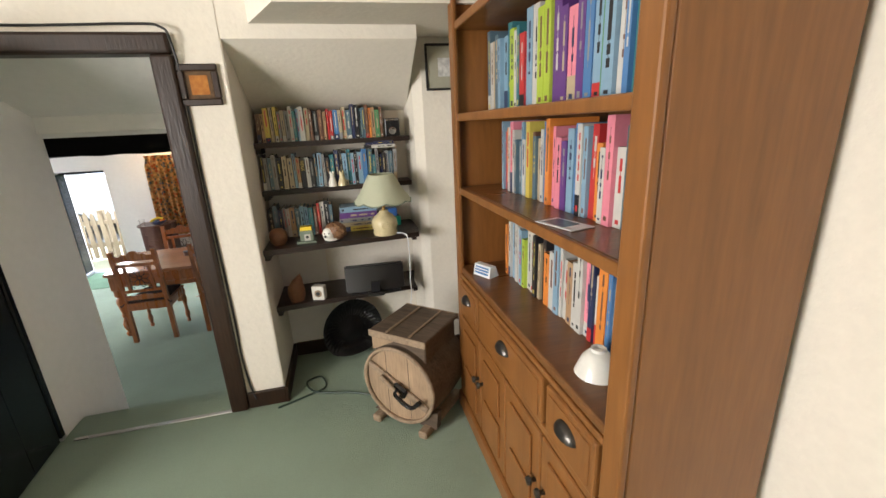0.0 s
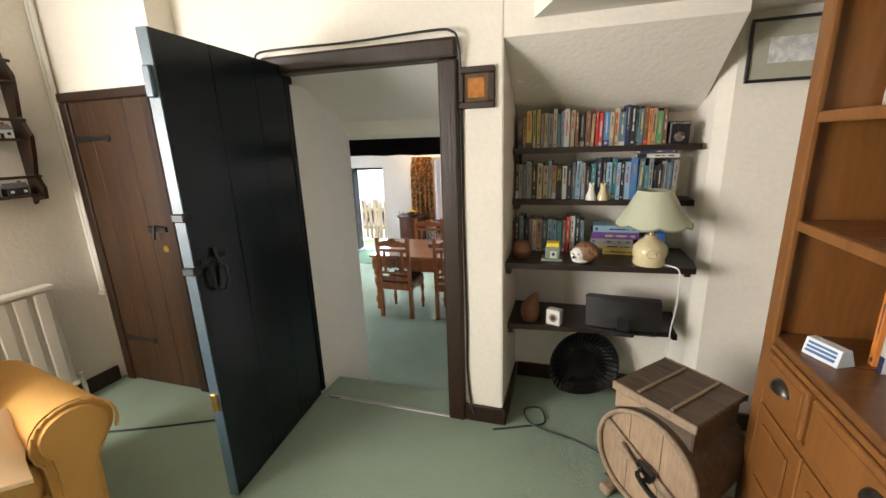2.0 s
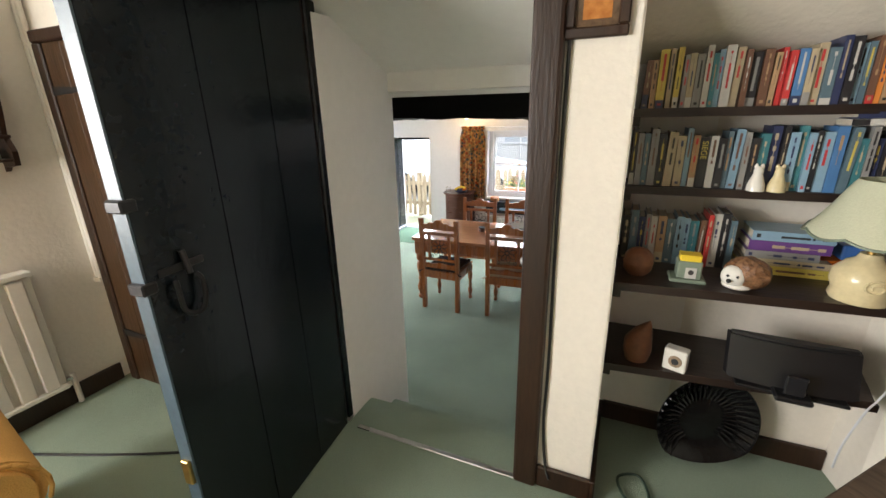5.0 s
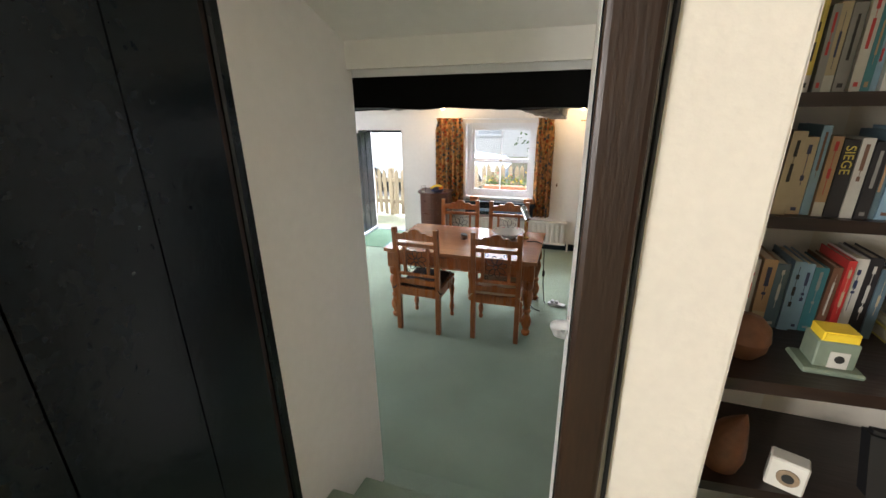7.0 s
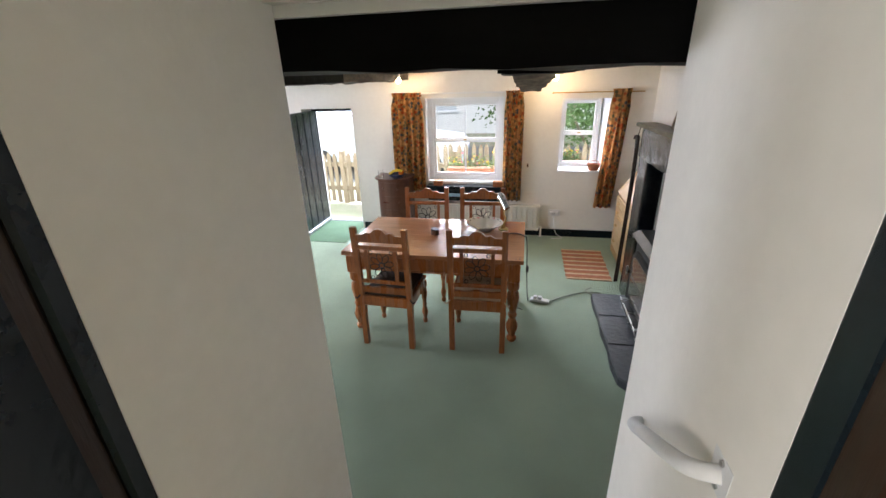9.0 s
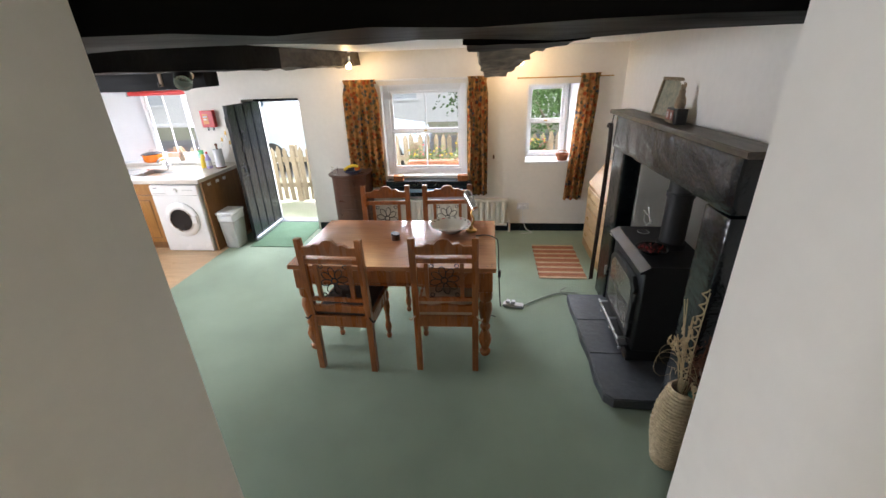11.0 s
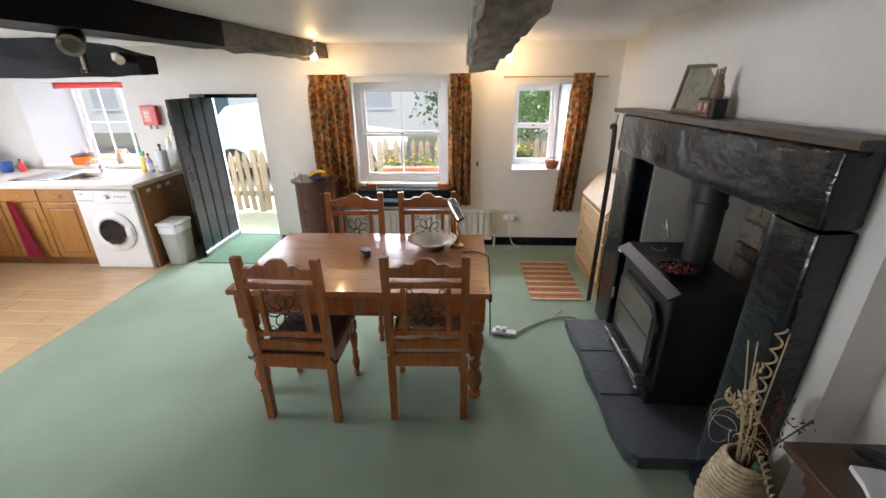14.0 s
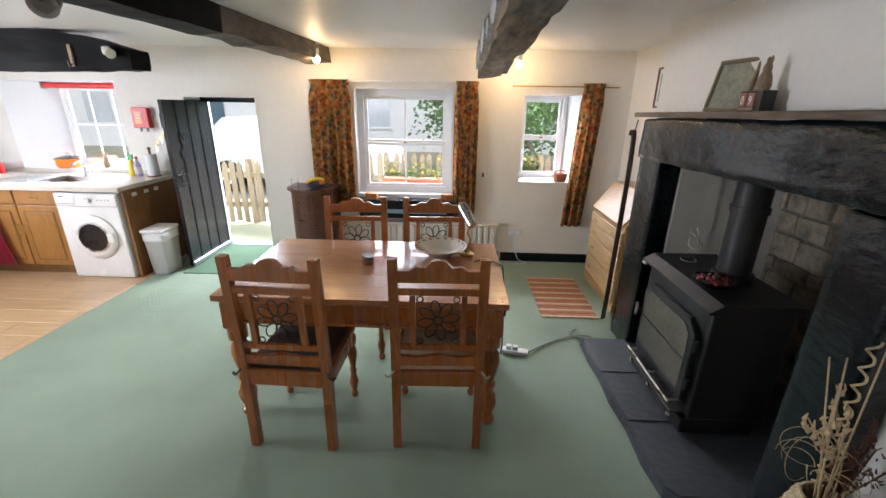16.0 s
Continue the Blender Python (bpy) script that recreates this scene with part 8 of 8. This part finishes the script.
def leaves(name, label, category, c, size, n, leaf, mats, seed, kind="stuff"):
    """A mass of small leaves in a lumpy volume, on twigs."""
    rnd = random.Random(seed)
    t = thing(name, label, category, pose(*c))
    for q in range(5):
        e = Vector((rnd.uniform(-0.5, 0.5) * size[0], rnd.uniform(-0.5, 0.5) * size[1], rnd.uniform(0.5, 0.9) * size[2]))
        part("branch", tube(smooth_path([(e.x * 0.1, e.y * 0.1, 0), (e.x * 0.5, e.y * 0.4, e.z * 0.5), e], 4), 0.02 * size[2], 5, taper=0.3), "bark", t)
    for k, mt in enumerate(mats):
        verts, faces = [], []
        lumps = [Vector((rnd.uniform(-0.42, 0.42) * size[0], rnd.uniform(-0.42, 0.42) * size[1], rnd.uniform(0.25, 0.85) * size[2])) for _ in range(14)]
        for i in range(n if k == 0 else n // 6):
            l = rnd.choice(lumps)
            p = l + Vector((rnd.gauss(0, 0.1) * size[0], rnd.gauss(0, 0.1) * size[1], rnd.gauss(0, 0.1) * size[2]))
            p.z = max(p.z, 0.02)
            m = pose(p.x, p.y, p.z, rnd.uniform(0, 360), rnd.uniform(0, 360), rnd.uniform(0, 360))
            s = leaf * rnd.uniform(0.6, 1.3)
            b = len(verts)
            verts += [tuple(m @ Vector(v)) for v in ((-s * 0.4, 0, 0), (0, s, s * 0.12), (s * 0.4, 0, 0), (0, -s * 0.5, s * 0.1))]
            faces.append((b, b + 1, b + 2, b + 3))
        data = bpy.data.meshes.new("foliage")
        data.from_pydata(verts, [], faces)
        data.materials.append(M[mt])
        o = new("foliage" if k == 0 else "blossom", data)
        o.parent = t
        tagged(o, kind="stuff")
    return t


outside()
leaves("hedge_bush", "leafy green garden bush beyond the fence", "bush", (0.6, 10.0, -0.06), (3.2, 1.4, 2.4), 6000, 0.06, ("foliage",), 3)
leaves("hedge_bush", "leafy green garden bush beyond the fence", "bush", (-0.6, 13.8, -0.06), (3.0, 2.0, 3.2), 4000, 0.09, ("foliage",), 8)


def flower_box(name, x0, x1, y, z, seed, pot=False):
    b = thing(name, "terracotta planter of yellow and red flowers", "planter", pose((x0 + x1) / 2, y, z))
    w = (x1 - x0) / 2
    if pot:
        part("pot", lathe([(0, 0), (w * 0.7, 0), (w, 0.13), (w * 1.08, 0.13), (w * 1.08, 0.16), (w * 0.92, 0.16), (w * 0.85, 0.12), (0, 0.12)], 24), "terra", b, "", True)
    else:
        part("trough", box((-w, -0.07, 0), (w, 0.07, 0.13), 0.008), "terra", b)
    rnd = random.Random(seed)
    for i in range(5):
        part("leaf_stem", tube([(rnd.uniform(-w, w) * 0.6, 0, 0.1), (rnd.uniform(-w, w), rnd.uniform(-0.06, 0.06), 0.3)], 0.004, 5), "foliage", b)
    for mt, n, s in (("foliage", 300, 0.024), ("flower_y", 22, 0.026), ("flower_r", 14, 0.022)):
        verts, faces = [], []
        for i in range(n):
            p = Vector((rnd.uniform(-w, w), rnd.gauss(0, 0.05), 0.14 + abs(rnd.gauss(0, 0.08)) + (0.05 if mt != "foliage" else 0)))
            m = pose(p.x, p.y, p.z, rnd.uniform(0, 360), rnd.uniform(0, 360), rnd.uniform(0, 360))
            k = len(verts)
            verts += [tuple(m @ Vector(v)) for v in ((-s * 0.5, 0, 0), (0, s, 0.004), (s * 0.5, 0, 0), (0, -s * 0.5, 0.003))]
            faces.append((k, k + 1, k + 2, k + 3))
        data = bpy.data.meshes.new("blooms")
        data.from_pydata(verts, [], faces)
        data.materials.append(M[mt])
        o = new("bloom" if mt != "foliage" else "foliage", data)
        o.parent = b
        tagged(o, kind="stuff")


flower_box("window_planter", -2.05, -1.35, FW + 0.36, W1[2] + 0.003, 2)
flower_box("flower_pot", -0.5, -0.24, FW + 0.55, 0.79, 6, True)
sh = thing("outer_ledge", "slate ledge outside the small window", "ledge", pose(-0.4, FW + 0.57, 0))
part("slab", box((-0.4, -0.118, 0.75), (0.45, 0.12, 0.788), 0.005), "slate", sh)
part("pier", box((-0.4, -0.118, -0.07), (0.45, 0.1, 0.749)), "render", sh)


# ---- pieces: kitchen boards, rubble behind the stove ----
def boards():
    fl = bpy.data.objects["floor_kitchen"]
    w, row = 0.19, 0
    y = 2.84
    rnd = random.Random(11)
    cache = {}
    while y < FW - 0.02:
        x = -6.84 - rnd.uniform(0, 0.6)
        while x < -4.23:
            l = rnd.choice((0.8, 1.0, 1.2))
            a, b = max(x, -6.84), min(x + l, -4.222)
            if b - a > 0.03:
                o = new("board", mesh_of("board", box((a + 0.0008, y + 0.0008, -0.0115), (b - 0.0008, min(y + w, FW) - 0.0008, 0.0), 0.0015), "plank"))
                o.parent = fl
            x += l
        y += w
    s = bpy.data.objects["wall_hearth_back"]
    z = 0.08
    while z < 1.72:
        h = rnd.uniform(0.09, 0.17)
        y = 4.4
        while y < 5.86:
            l = rnd.uniform(0.12, 0.34)
            b = min(y + l, 5.86)
            if b - y > 0.05:
                bm = box((0.885 - rnd.uniform(0.0, 0.02), y + 0.008, z + 0.007), (0.93, b - 0.008, z + h - 0.007), 0.012, 2)
                for v in bm.verts:
                    v.co += noise.noise_vector(v.co * 11) * 0.009
                o = new("stone", mesh_of("stone", bm, "stonewall", True))
                o.parent = s
            y += l
        z += h


boards()
